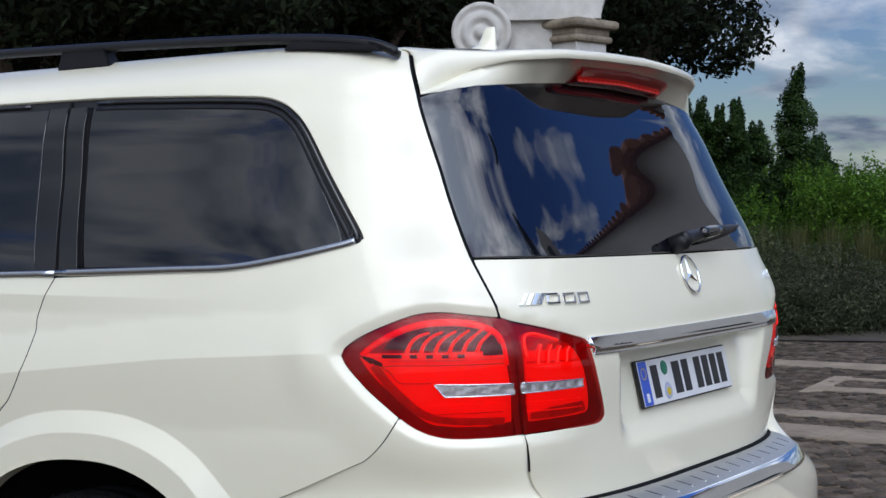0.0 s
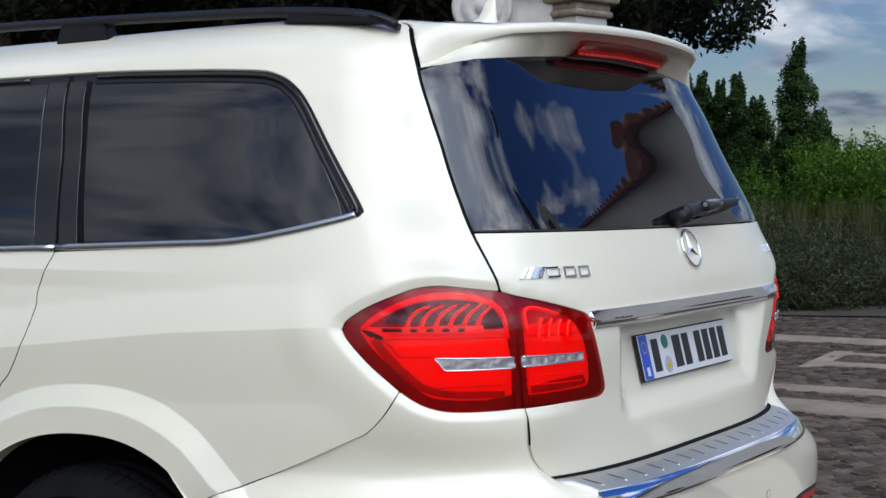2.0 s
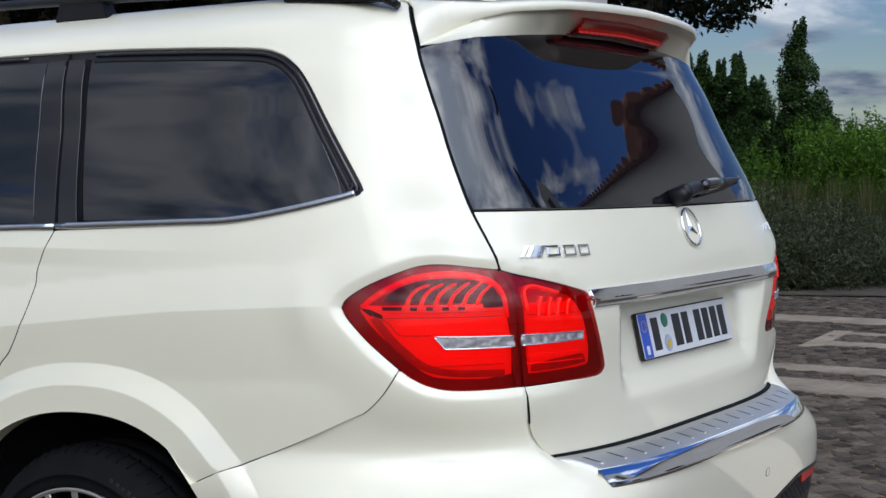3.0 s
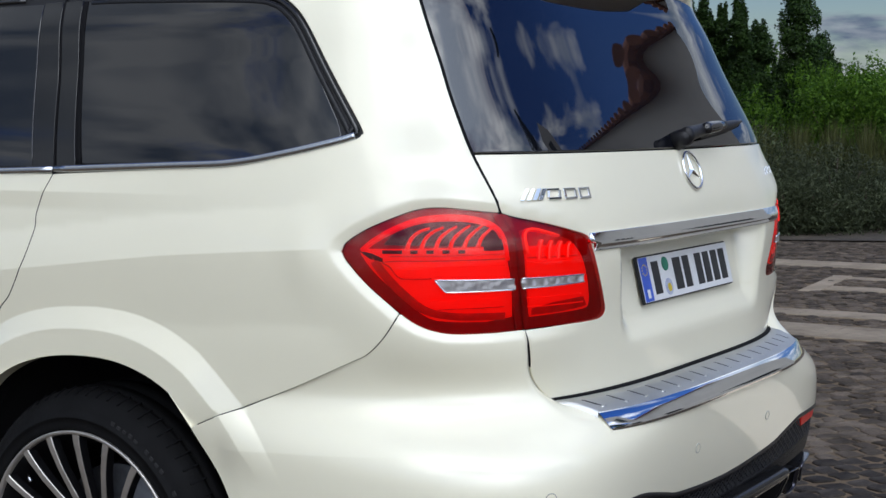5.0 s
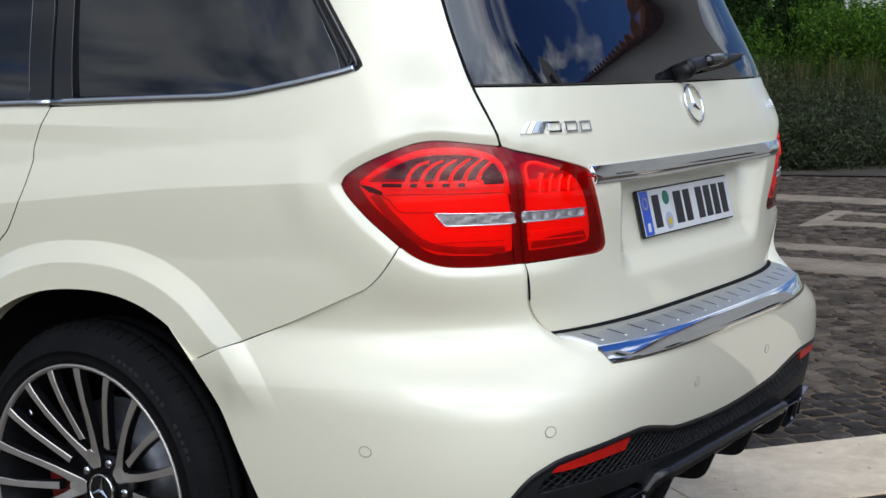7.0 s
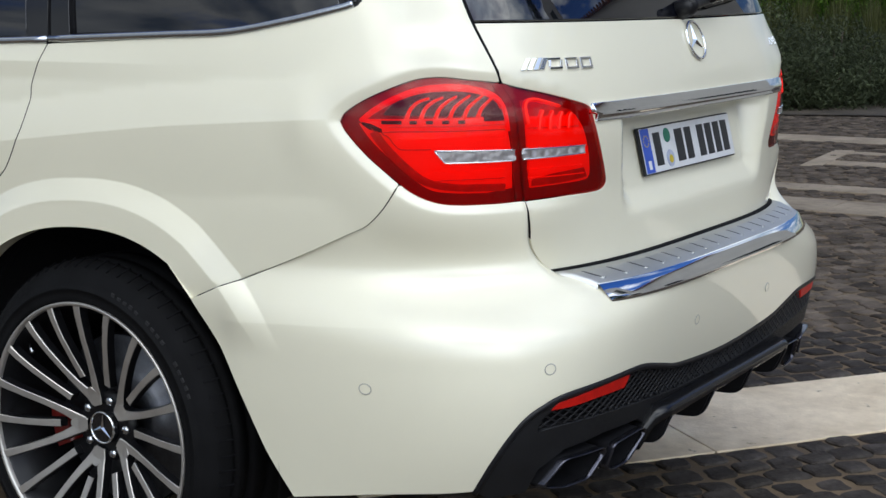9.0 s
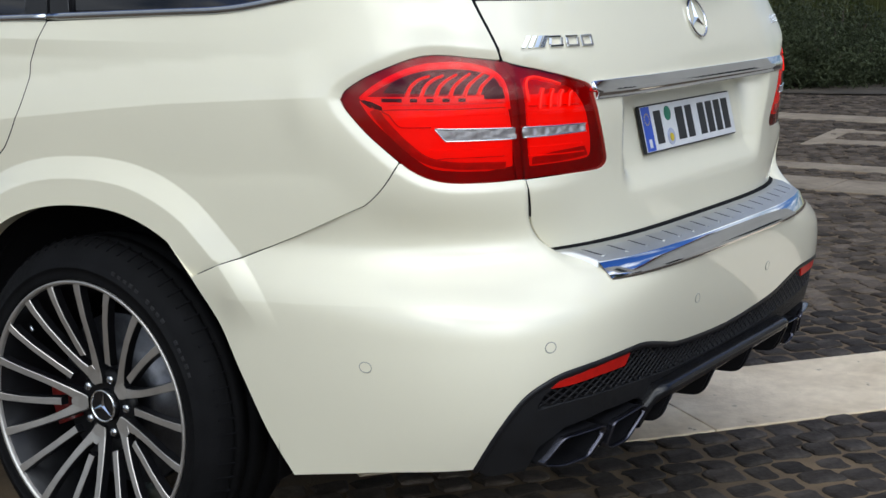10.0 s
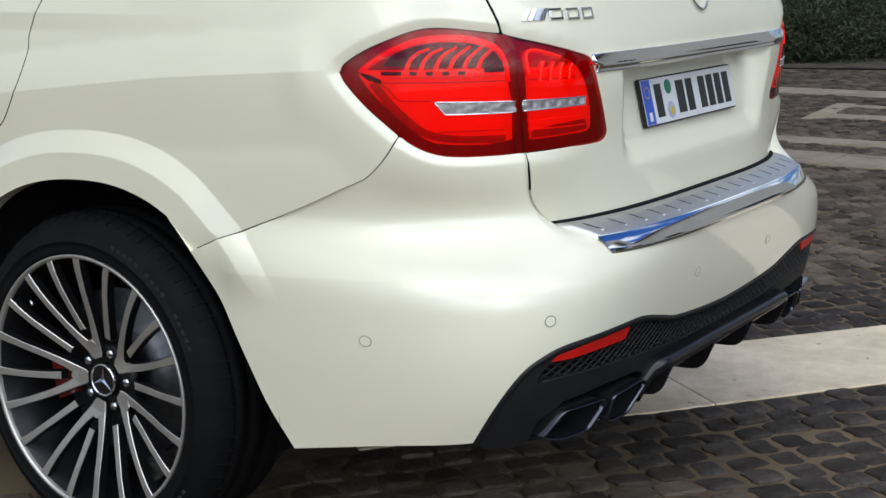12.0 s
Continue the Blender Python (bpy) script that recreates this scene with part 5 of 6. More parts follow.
def spoke(name, pts, widths, parent, x_of, depth=0.022):
    """A spoke with a flat turned face and dark flanks; pts are (radius, degrees)."""
    c = catmull([polar(r, d)[1:] for r, d in pts], 6)
    c = np.array(c)
    t = np.gradient(c, axis=0); t /= np.linalg.norm(t, axis=1, keepdims=True)
    n = np.stack([-t[:, 1], t[:, 0]], 1)
    w = np.interp(np.linspace(0, 1, len(c)), np.linspace(0, 1, len(widths)), widths)
    verts, faces, mats = [], [], []
    for i in range(len(c)):
        x = x_of(float(np.hypot(*c[i])))
        for s, dx in ((-0.62, depth), (-0.5, 0.002), (-0.42, 0.0), (0.42, 0.0), (0.5, 0.002), (0.62, depth)):
            q = c[i] + n[i] * w[i] * s
            verts.append((x + dx, q[0], q[1]))
    for i in range(len(c) - 1):
        for k in range(5):
            a = i * 6 + k
            faces.append((a, a + 1, a + 7, a + 6)); mats.append(0 if k in (1, 2, 3) else 1)
    for base in (0, (len(c) - 1) * 6):
        faces.append(tuple(base + k for k in range(6))); mats.append(1)
    me = mesh_of(name, verts, faces, False)
    bm = bmesh.new(); bm.from_mesh(me); bmesh.ops.recalc_face_normals(bm, faces=bm.faces); bm.to_mesh(me); bm.free()
    ob = put(name, me, [RIM_CUT, RIM_DARK], parent)
    me.polygons.foreach_set("material_index", mats)
    return ob


def face_x(r):
    """How far the wheel's face lies in from the rim's edge, by radius: it dishes in towards the hub."""
    return float(np.interp(r, [0.04, 0.08, 0.15, 0.22, 0.27, 0.29], [0.050, 0.045, 0.024, 0.004, -0.006, -0.008]))


def build_wheel(y, side, turn=0.0):
    w = new("wheel"); w.parent = car
    w.location = (side * 0.985, y, HUB[1])
    if side > 0:
        w.rotation_euler = (0, 0, math.pi)
    tagged(w, "dark wheel with turned spokes and a low road tyre")
    lathed("tyre", [(0.299, 0.006), (0.3045, -0.006), (0.309, -0.012), (0.3105, -0.0125), (0.318, -0.0125), (0.332, -0.0115), (0.3325, -0.013), (0.3365, -0.013), (0.337, -0.0105), (0.352, -0.005), (0.366, 0.004), (0.377, 0.014), (0.386, 0.028), (0.3915, 0.044), (0.3925, 0.052), (0.385, 0.054), (0.385, 0.060), (0.393, 0.062), (0.3937, 0.096), (0.385, 0.098), (0.385, 0.110), (0.394, 0.112), (0.394, 0.16), (0.385, 0.162), (0.385, 0.174), (0.3937, 0.176), (0.393, 0.215), (0.3915, 0.24), (0.38, 0.270), (0.35, 0.290), (0.31, 0.287), (0.299, 0.27)], RUBBER, w, "black low profile tyre")
    for k in range(72):                                # shoulder grooves of the tread
        d = 5.0 * k
        bm = bmesh.new()
        box(bm, (0.036, 0, 0.3855), (0.040, 0.0035, 0.010))
        bmesh.ops.rotate(bm, cent=(0.036, 0, 0.3855), matrix=Matrix.Rotation(radians(-24), 3, "Y"), verts=bm.verts)
        bmesh.ops.rotate(bm, cent=(0, 0, 0), matrix=Matrix.Rotation(radians(d), 3, "X"), verts=bm.verts)
        if k == 0:
            groove = part("tread_groove", bm, GAP, w)
        else:
            bm.free()
            o = groove.copy(); scene.collection.objects.link(o); o.parent = w
            o.rotation_euler = (radians(d), 0, 0)
    rim = lathed("rim", [(0.3040, -0.002), (0.3046, -0.010), (0.3030, -0.0130), (0.3000, -0.0130), (0.2960, -0.0105), (0.2950, -0.007), (0.2935, 0.002)], RIM_CUT, w, "turned aluminium rim edge")
    lathed("rim_barrel", [(0.2945, -0.002), (0.291, 0.004), (0.283, 0.03), (0.262, 0.07), (0.255, 0.16), (0.262, 0.24), (0.285, 0.262)], RIM_DARK, w)
    lathed("rim_web", [(0.086, 0.074), (0.080, 0.058), (0.064, 0.055), (0.050, 0.060), (0.0, 0.060)], RIM_DARK, w)
    for k in range(5):
        c = 37.5 + 72 * k + turn
        for s in (-1, 1):
            spoke("spoke", [(0.297, c + s * 17.3), (0.24, c + s * 17.3), (0.17, c + s * 16.6), (0.12, c + s * 14.2), (0.088, c + s * 9.5), (0.062, c + s * 2.5)], [0.020, 0.0165, 0.0165, 0.019, 0.024, 0.030], w, face_x)
        spoke("spoke", [(0.297, c), (0.24, c + 0.6), (0.18, c + 1.0), (0.125, c + 1.0)], [0.019, 0.0158, 0.0162, 0.0178], w, face_x)
        spoke("spoke", [(0.297, c - 36), (0.24, c - 35.6), (0.17, c - 35.2), (0.108, c - 35.0)], [0.019, 0.0158, 0.0162, 0.0178], w, face_x)
        spoke("spoke_root", [(0.098, c), (0.082, c), (0.066, c), (0.052, c)], [0.012, 0.034, 0.036, 0.026], w, lambda r: face_x(r) - 0.0004)
        tube("wheel_bolt", [polar(0.066, c + 36 + 72, 0.076), polar(0.066, c + 36 + 72, 0.054), polar(0.066, c + 36 + 72, 0.048)], [0.0115, 0.0115, 0.009], SATIN_CHROME, w, "steel wheel bolt", 6)
        tube("bolt_hole", [polar(0.070, c, 0.050), polar(0.070, c, 0.0465)], 0.0045, GAP, w, segs=10)
    cap = lathed("hub_cap", [(0.0385, 0.060), (0.0385, 0.046), (0.036, 0.043), (0.030, 0.0445), (0.0, 0.0435)], BLACK_GLOSS, w, "black hub cap with a chrome ring")
    lathed("hub_ring", [(0.0385, 0.046), (0.0382, 0.0415), (0.0365, 0.0405), (0.0345, 0.0415), (0.0342, 0.0445)], CHROME, w)
    for k in range(3):
        a = 90 + 120 * k - 8
        bm = bmesh.new()
        v = [bm.verts.new(q) for q in (polar(0.035, a, 0.042), polar(0.006, a + 62, 0.0425), polar(0.006, a - 62, 0.0425), (0.0395, 0, 0))]
        for f in ((0, 1, 3), (0, 3, 2), (0, 2, 1)):
            bm.faces.new([v[i] for i in f])
        bmesh.ops.recalc_face_normals(bm, faces=bm.faces)
        part("bar", bm, CHROME, w)
    lathed("brake_disc", [(0.205, 0.150), (0.205, 0.122), (0.203, 0.120), (0.135, 0.120), (0.132, 0.112), (0.090, 0.105), (0.0, 0.105)], DISC, w, "drilled steel brake disc")
    # caliper ahead of the disc
    rows = []
    for deg in np.linspace(178, 204, 12):
        rows.append([polar(r, deg, x) for r, x in ((0.155, 0.115), (0.155, 0.088), (0.168, 0.078), (0.205, 0.078), (0.220, 0.090), (0.222, 0.150))])
    loft("brake_caliper", rows, RED_PAINT, w, "red brake caliper", up=False)
    # raised marks on the tyre wall, unreadable bars
    for d0, n in ((72, 17), (-35, 9)):
        for k in range(n):
            if k in (5, 10, 11):
                continue
            d = d0 - k * 3.1
            bm = bmesh.new()
            hgt = 0.012 if k % 3 else 0.016
            box(bm, (-0.0065, 0, 0.3445), (0.003, 0.011, hgt), bevel=0.0008)
            bmesh.ops.rotate(bm, cent=(0, 0, 0), matrix=Matrix.Rotation(radians(90 - d), 3, "X"), verts=bm.verts)
            part("tyre_mark", bm, TEXT, w)
    tube("valve", [polar(0.268, 139, 0.02), polar(0.245, 139, 0.012)], [0.005, 0.004], SATIN_CHROME, w, segs=8)
    return w


left = build_wheel(HUB[0] + 0.005, -1)
right = build_wheel(HUB[0], 1, 20)


def arch_liner(sd):
    rows = []
    for t in np.linspace(radians(-8), radians(190), 40):
        rows.append([np.array((sd * x, HUB[0] + r * math.cos(t), max(HUB[1] + r * math.sin(t), 0.30))) for r, x in ((0.53, 0.955), (0.51, 0.92), (0.49, 0.62), (0.05, 0.60))])
    loft("wheel_arch_liner", rows, GAP, car, up=False)
    lip = ring(ARCH_TOP[::-1], ARCH_BACK[:-3])
    P, Nn = skin(lip[:, 0] * sd, lip[:, 1], True, bumper_form)
    inw = P.copy(); inw[:, 0] *= 0.955
    loft("arch_lip", [P - Nn * 0.002, P - Nn * 0.012, inw], PAINT, car, up=False)


for sd in (-1, 1):
    arch_liner(sd)


def underside():
    bm = bmesh.new()
    box(bm, (0, 2.1, 0.36), (1.25, 2.2, 0.10), bevel=0.02)
    part("underbody", bm, GAP, car)
    bm = bmesh.new()
    box(bm, (0, 0.58, 0.51), (1.5, 0.84, 0.08), bevel=0.02)
    part("underbody", bm, GAP, car)


underside()


def front_end():
    """The rest of the car, ahead of what is seen closely: plain doors, screen and bonnet."""
    def sec(y, W, top, belt, roofw, low=0.42):
        pts = []
        for k in range(33):
            s = -1 + 2 * k / 32
            X = abs(s)
            if X > 0.62:
                f = (X - 0.62) / 0.38
                z = belt + (low - belt) * f; x = W * (1 - 0.03 * f * f)
            else:
                f = X / 0.62
                z = belt + (top - belt) * (1 - f ** 3.2) ; x = (roofw + (W - roofw) * f ** 5) * min(1, f ** 0.75)
            pts.append(np.array((math.copysign(x, s), y, z)))
        return pts
    rows = [sec(2.36, 0.945, 1.815, 1.26, 0.82), sec(2.9, 0.95, 1.80, 1.24, 0.82), sec(3.35, 0.95, 1.70, 1.22, 0.80), sec(3.85, 0.95, 1.28, 1.18, 0.84), sec(4.4, 0.94, 1.20, 1.10, 0.84), sec(4.85, 0.90, 1.10, 1.02, 0.80), sec(5.03, 0.82, 1.00, 0.92, 0.72), sec(5.08, 0.76, 0.90, 0.84, 0.66)]
    loft("front_body", rows, PAINT, car)
    loft("front_face", [rows[-1], [p * np.array((0.9, 1, 0.9)) + np.array((0, 0.02, 0.05)) for p in rows[-1]], [np.array((p[0] * 0.5, 5.10, 0.65)) for p in rows[-1]]], BLACK_GRAIN, car, up=False)


front_end()
for y in (HUB[0] + 3.075,):
    for sd, src in ((-1, left), (1, right)):
        made = {}
        for o in (src, *src.children_recursive):
            if o.name.startswith(("tread_groove", "tyre_mark")):
                continue
            made[o] = o.copy(); scene.collection.objects.link(made[o]); made[o].parent = made.get(o.parent, o.parent)
        made[src].location = (sd * 0.985, y, HUB[1])


# ---- ground: dark cobbles with bands of pale slabs ----
SAND = mat("joint_sand", (0.135, 0.092, 0.050), rough=0.95, vary=0.45, scale=2.5, bump=0.4, bscale=120)
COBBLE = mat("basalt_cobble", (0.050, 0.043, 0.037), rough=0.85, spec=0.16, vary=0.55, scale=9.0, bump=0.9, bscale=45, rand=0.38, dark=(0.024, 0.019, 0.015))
# the same basalt made paler: sunlight beyond the car is in its colour
COBBLE_SUNLIT = mat("basalt_cobble_far", (0.092, 0.073, 0.056), rough=0.85, spec=0.16, vary=0.55, scale=6.0, bump=0.8, bscale=45, dark=(0.038, 0.030, 0.022))
SLAB_FAR = mat("worn_grey_slab", (0.34, 0.28, 0.21), rough=0.9, spec=0.2, vary=0.25, scale=2.2, bump=0.35, bscale=60, rand=0.12, dark=(0.20, 0.16, 0.115))
SLAB = mat("pale_travertine", (0.80, 0.68, 0.50), rough=0.85, spec=0.25, vary=0.2, scale=2.6, bump=0.35, bscale=60, rand=0.08, dark=(0.58, 0.46, 0.31))


def speckled(mt, scale, lo, hi, depth):
    """Small dark pits and bits of dirt with a shape of their own."""
    nt = mt.node_tree
    N, L = nt.nodes.new, nt.links.new
    b = nt.nodes["Principled BSDF"]
    src = b.inputs["Base Color"].links[0].from_socket
    co, n, r, mx = N("ShaderNodeTexCoord"), N("ShaderNodeTexNoise"), N("ShaderNodeMapRange"), N("ShaderNodeMix")
    n.inputs["Scale"].default_value, n.inputs["Detail"].default_value, n.inputs["Roughness"].default_value = scale, 5.0, 0.7
    r.inputs["From Min"].default_value, r.inputs["From Max"].default_value = lo, hi
    r.inputs["To Min"].default_value, r.inputs["To Max"].default_value = 1.0, depth
    mx.data_type, mx.blend_type = "RGBA", "MULTIPLY"
    mx.inputs["Factor"].default_value = 1.0
    L(co.outputs["Object"], n.inputs["Vector"]); L(n.outputs["Fac"], r.inputs["Value"])
    L(src, mx.inputs["A"]); L(r.outputs[0], mx.inputs["B"]); L(mx.outputs["Result"], b.inputs["Base Color"])


speckled(SLAB, 16.0, 0.64, 0.70, 0.45)
speckled(SLAB_FAR, 9.0, 0.60, 0.70, 0.55)
ground = put("ground", mesh_of("ground", [(-400, -400, -0.003), (400, -400, -0.003), (400, 400, -0.003), (-400, 400, -0.003)], [(0, 1, 2, 3)], False), SAND, None)
tagged(ground, "sandy ground between the cobbles of a courtyard", "ground", kind="structure")
pavement = thing("pavement", "dark basalt cobbles with bands of pale stone slabs", "pavement", kind="structure")
D, NRM = np.array((0.797, -0.604)), np.array((0.604, 0.797))
BANDS_X = [(5.74, 6.30), (6.72, 7.04), (8.33, 8.62), (9.18, 9.38), (10.12, 10.66)]


def band_end(a):
    """Two of the bands begin at a slanted end stone."""
    return 2.72 if 8.0 < a < 9.5 else 99.0


def in_band(x, y, pad=0.0):
    t = 0.604 * x + 0.797 * y
    if 0.732 - pad < t < 1.333 + pad and 0.05 < x < 5.74:
        return True
    return any(a - pad < x < b + pad and y < band_end(a) + pad for a, b in BANDS_X)


def seen(x, y, pad=0.0):
    """The part of the court that the camera's way overlooks."""
    return y < 0.86 * (x + 3.2) - 0.9 + pad and y > 0.20 * (x + 3.2) - 1.5 - pad


def stone(rng, rx, ry, h=0.02):
    """A worn cobble: a squarish, uneven cushion with chipped corners."""
    turns = [q + 90 * k for k in range(4) for q in (14, 37, 54, 76)]
    n = len(turns)
    verts, faces = [], []
    ph = rng.uniform(0, 6.28, 3)
    rad = []
    for d in turns:
        t = radians(d)
        c, s = math.cos(t), math.sin(t)
        q = (abs(c) ** 7 + abs(s) ** 7) ** (-1 / 7) * (1 + 0.07 * math.sin(2 * t + ph[0]) + 0.06 * math.sin(3 * t + ph[1]) + rng.normal(0, 0.035))
        rad.append((q * c * rx, q * s * ry))
    tilt = rng.normal(0, 0.035, 2)
    for f, z in ((1.0, -0.018), (0.975, h * 0.55), (0.82, h)):
        for x, y in rad:
            verts.append((x * f, y * f, z + (x * tilt[0] + y * tilt[1]) * (z > 0)))
    verts.append((0, 0, h * 1.05))
    for r in range(2):
        for k in range(n):
            a, b = r * n + k, r * n + (k + 1) % n
            faces.append((a, b, b + n, a + n))
    for k in range(n):
        faces.append((2 * n + k, 2 * n + (k + 1) % n, 3 * n))
    return verts, faces


def cobbles():
    rng = np.random.default_rng(5)
    near = 0
    shapes, low = [], []
    for k in range(14):
        v, f = stone(rng, 0.0500 * rng.uniform(0.9, 1.10), 0.0455 * rng.uniform(0.9, 1.06), 0.0085 * rng.uniform(0.7, 1.3))
        me = mesh_of("cobble", v, f, False)
        me.materials.append(COBBLE)
        shapes.append((me, np.array(v), np.array([q for q in f if len(q) == 4]), np.array([q for q in f if len(q) == 3])))
    allv, quads, tris, base = [], [], [], 0
    row = 0
    for t in sorted([0.732 - 0.056 - 0.104 * k for k in range(122)] + [1.333 + 0.056 + 0.104 * k for k in range(140)]):
        row += 1
        s = -13 + (row % 2) * 0.055 + rng.uniform(-0.02, 0.02)
        while s < 18:
            step = rng.uniform(0.102, 0.130)
            s += step
            x, y = D * (s - step / 2) + NRM * (t + rng.normal(0, 0.006))
            if in_band(x, y, 0.030) or x > 14.2 or x < -5.5 or y < -4.0 or y > 8.0 or (y > 4.5 and -5.5 < x < 1.0):
                continue
            me, v, q4, q3 = shapes[rng.integers(len(shapes))]
            ang = math.atan2(D[1], D[0]) + rng.normal(0, 0.07) + (math.pi if rng.random() < 0.5 else 0)
            sx, sy = step / 0.115 * rng.uniform(0.96, 1.04), rng.uniform(0.95, 1.05)
            z = rng.normal(-0.0045, 0.0018)
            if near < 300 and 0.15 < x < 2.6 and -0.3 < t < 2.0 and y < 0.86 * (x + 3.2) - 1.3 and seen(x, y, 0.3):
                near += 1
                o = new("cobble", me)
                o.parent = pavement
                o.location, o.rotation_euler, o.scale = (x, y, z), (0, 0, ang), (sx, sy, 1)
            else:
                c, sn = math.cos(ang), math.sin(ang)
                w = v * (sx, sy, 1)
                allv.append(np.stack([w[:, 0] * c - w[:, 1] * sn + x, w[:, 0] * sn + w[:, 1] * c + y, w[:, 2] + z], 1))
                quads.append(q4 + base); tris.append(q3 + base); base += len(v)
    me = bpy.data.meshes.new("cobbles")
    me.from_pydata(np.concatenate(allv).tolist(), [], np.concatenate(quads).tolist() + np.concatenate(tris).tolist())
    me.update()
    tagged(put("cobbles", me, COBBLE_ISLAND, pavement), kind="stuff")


def island(mt):
    """Lets each joined piece vary a little by its island."""
    nt = mt.node_tree
    N, L = nt.nodes.new, nt.links.new
    b = nt.nodes["Principled BSDF"]
    src = b.inputs["Base Color"].links[0].from_socket
    g, hs, mr = N("ShaderNodeNewGeometry"), N("ShaderNodeHueSaturation"), N("ShaderNodeMapRange")
    mr.inputs["To Min"].default_value, mr.inputs["To Max"].default_value = 0.5, 1.7
    L(g.outputs["Random Per Island"], mr.inputs["Value"]); L(mr.outputs[0], hs.inputs["Value"]); L(src, hs.inputs["Color"]); L(hs.outputs[0], b.inputs["Base Color"])
    return mt


COBBLE_ISLAND = island(COBBLE_SUNLIT)
cobbles()


def slab(c, ax, ay, lx, ly, rng, up=0.0, mt=None):
    bm = bmesh.new()
    box(bm, (0, 0, -0.012), (lx - 0.003, ly - 0.003, 0.030), bevel=0.004)
    m = Matrix.Translation((c[0], c[1], up + rng.normal(0.0, 0.0012))) @ Matrix(((ax[0], ay[0], 0), (ax[1], ay[1], 0), (0, 0, 1))).to_4x4()
    bmesh.ops.transform(bm, matrix=m, verts=bm.verts)
    part("slab", bm, mt or SLAB, pavement)


def slabs():
    rng = np.random.default_rng(9)
    s = -0.72
    while s < 7.2:
        l = 1.05 + rng.uniform(-0.1, 0.1)
        c = D * (s + l / 2) + NRM * 1.0325
        if c[0] < 5.6:
            slab(c, D, NRM, l, 0.601, rng)
        s += l
    for a, b in BANDS_X:
        y = -2.0
        while y < 7:
            l = rng.uniform(0.8, 1.1)
            if seen((a + b) / 2, y + l / 2, 1.2) and y < band_end(a) - 0.1:
                l = min(l, band_end(a) - y)
                slab(((a + b) / 2, y + l / 2), (1, 0), (0, 1), b - a, l, rng, 0.0, SLAB_FAR)
            y += l
    d = np.array((0.995, 0.10))
    slab((8.76, 2.66), d, np.array((-d[1], d[0])), 1.28, 0.17, rng, 0.006, SLAB_FAR)


slabs()

# ---- planting ----
def leaf_cloud(name, blobs, count, size, material, parent, seed, spread=1.0, up=0.0, slim=0.45):
    """Many small leaves in uneven clumps round the given centres (x, y, z, rx, ry, rz)."""
    rng = np.random.default_rng(seed)
    blobs = np.array(blobs, float)
    vol = (blobs[:, 3] * blobs[:, 4] * blobs[:, 5]) ** 0.67
    pick = rng.choice(len(blobs), count, p=vol / vol.sum())
    d = rng.normal(size=(count, 3)); d /= np.linalg.norm(d, axis=1, keepdims=True)
    r = rng.uniform(0.45, 1.0, count) ** 0.6 * (1 + 0.16 * np.sin(d[:, 0] * 7 + pick) * np.cos(d[:, 2] * 6 + pick * 2)) * rng.choice([1.0, 1.0, 1.0, 1.12], count)
    c = blobs[pick, :3] + d * r[:, None] * blobs[pick, 3:]
    nrm = d * spread + rng.normal(size=(count, 3)) * 0.8 + np.array((0, 0, up)); nrm /= np.linalg.norm(nrm, axis=1, keepdims=True)
    t = np.cross(nrm, rng.normal(size=(count, 3))); t /= np.linalg.norm(t, axis=1, keepdims=True)
    b = np.cross(nrm, t)
    l = size * rng.uniform(0.6, 1.4, count)[:, None]
    v = np.stack([c - t * l, c + b * l * slim - nrm * l * 0.1, c + t * l, c - b * l * slim - nrm * l * 0.1], 1).reshape(-1, 3)
    f = np.arange(count * 4).reshape(-1, 4)
    me = bpy.data.meshes.new(name)
    me.from_pydata(v.tolist(), [], f.tolist())
    me.update()
    return put(name, me, material, parent)


def foliage(name, color, tip, trans=0.25, rough=0.5):
    m = bpy.data.materials.new(name)
    m.use_nodes = True
    nt = m.node_tree
    N, L = nt.nodes.new, nt.links.new
    b = nt.nodes["Principled BSDF"]
    g, r = N("ShaderNodeNewGeometry"), N("ShaderNodeValToRGB")
    r.color_ramp.elements[0].color, r.color_ramp.elements[1].color = (*color, 1), (*tip, 1)
    L(g.outputs["Random Per Island"], r.inputs[0])
    n, mx = N("ShaderNodeTexNoise"), N("ShaderNodeMix")
    n.inputs["Scale"].default_value = 1.7
    co = N("ShaderNodeTexCoord"); L(co.outputs["Object"], n.inputs["Vector"])
    mx.data_type, mx.blend_type = "RGBA", "MULTIPLY"
    mx.inputs["Factor"].default_value = 0.7
    mr = N("ShaderNodeMapRange"); mr.inputs["From Min"].default_value, mr.inputs["From Max"].default_value = 0.3, 0.7
    mr.inputs["To Min"].default_value, mr.inputs["To Max"].default_value = 0.45, 1.35
    L(n.outputs["Fac"], mr.inputs["Value"]); L(r.outputs[0], mx.inputs["A"]); L(mr.outputs[0], mx.inputs["B"])
    L(mx.outputs["Result"], b.inputs["Base Color"])
    b.inputs["Roughness"].default_value = rough
    b.inputs["Specular IOR Level"].default_value = 0.15
    b.inputs["Transmission Weight"].default_value = 0.0
    tr, ms = N("ShaderNodeBsdfTranslucent"), N("ShaderNodeMixShader")
    L(mx.outputs["Result"], tr.inputs["Color"])
    ms.inputs[0].default_value = trans
    out = nt.nodes["Material Output"]
    L(b.outputs[0], ms.inputs[1]); L(tr.outputs[0], ms.inputs[2]); L(ms.outputs[0], out.inputs[0])
    return m


BARK = mat("bark", (0.11, 0.085, 0.065), rough=0.9, vary=0.5, scale=6, bump=0.8, bscale=30)
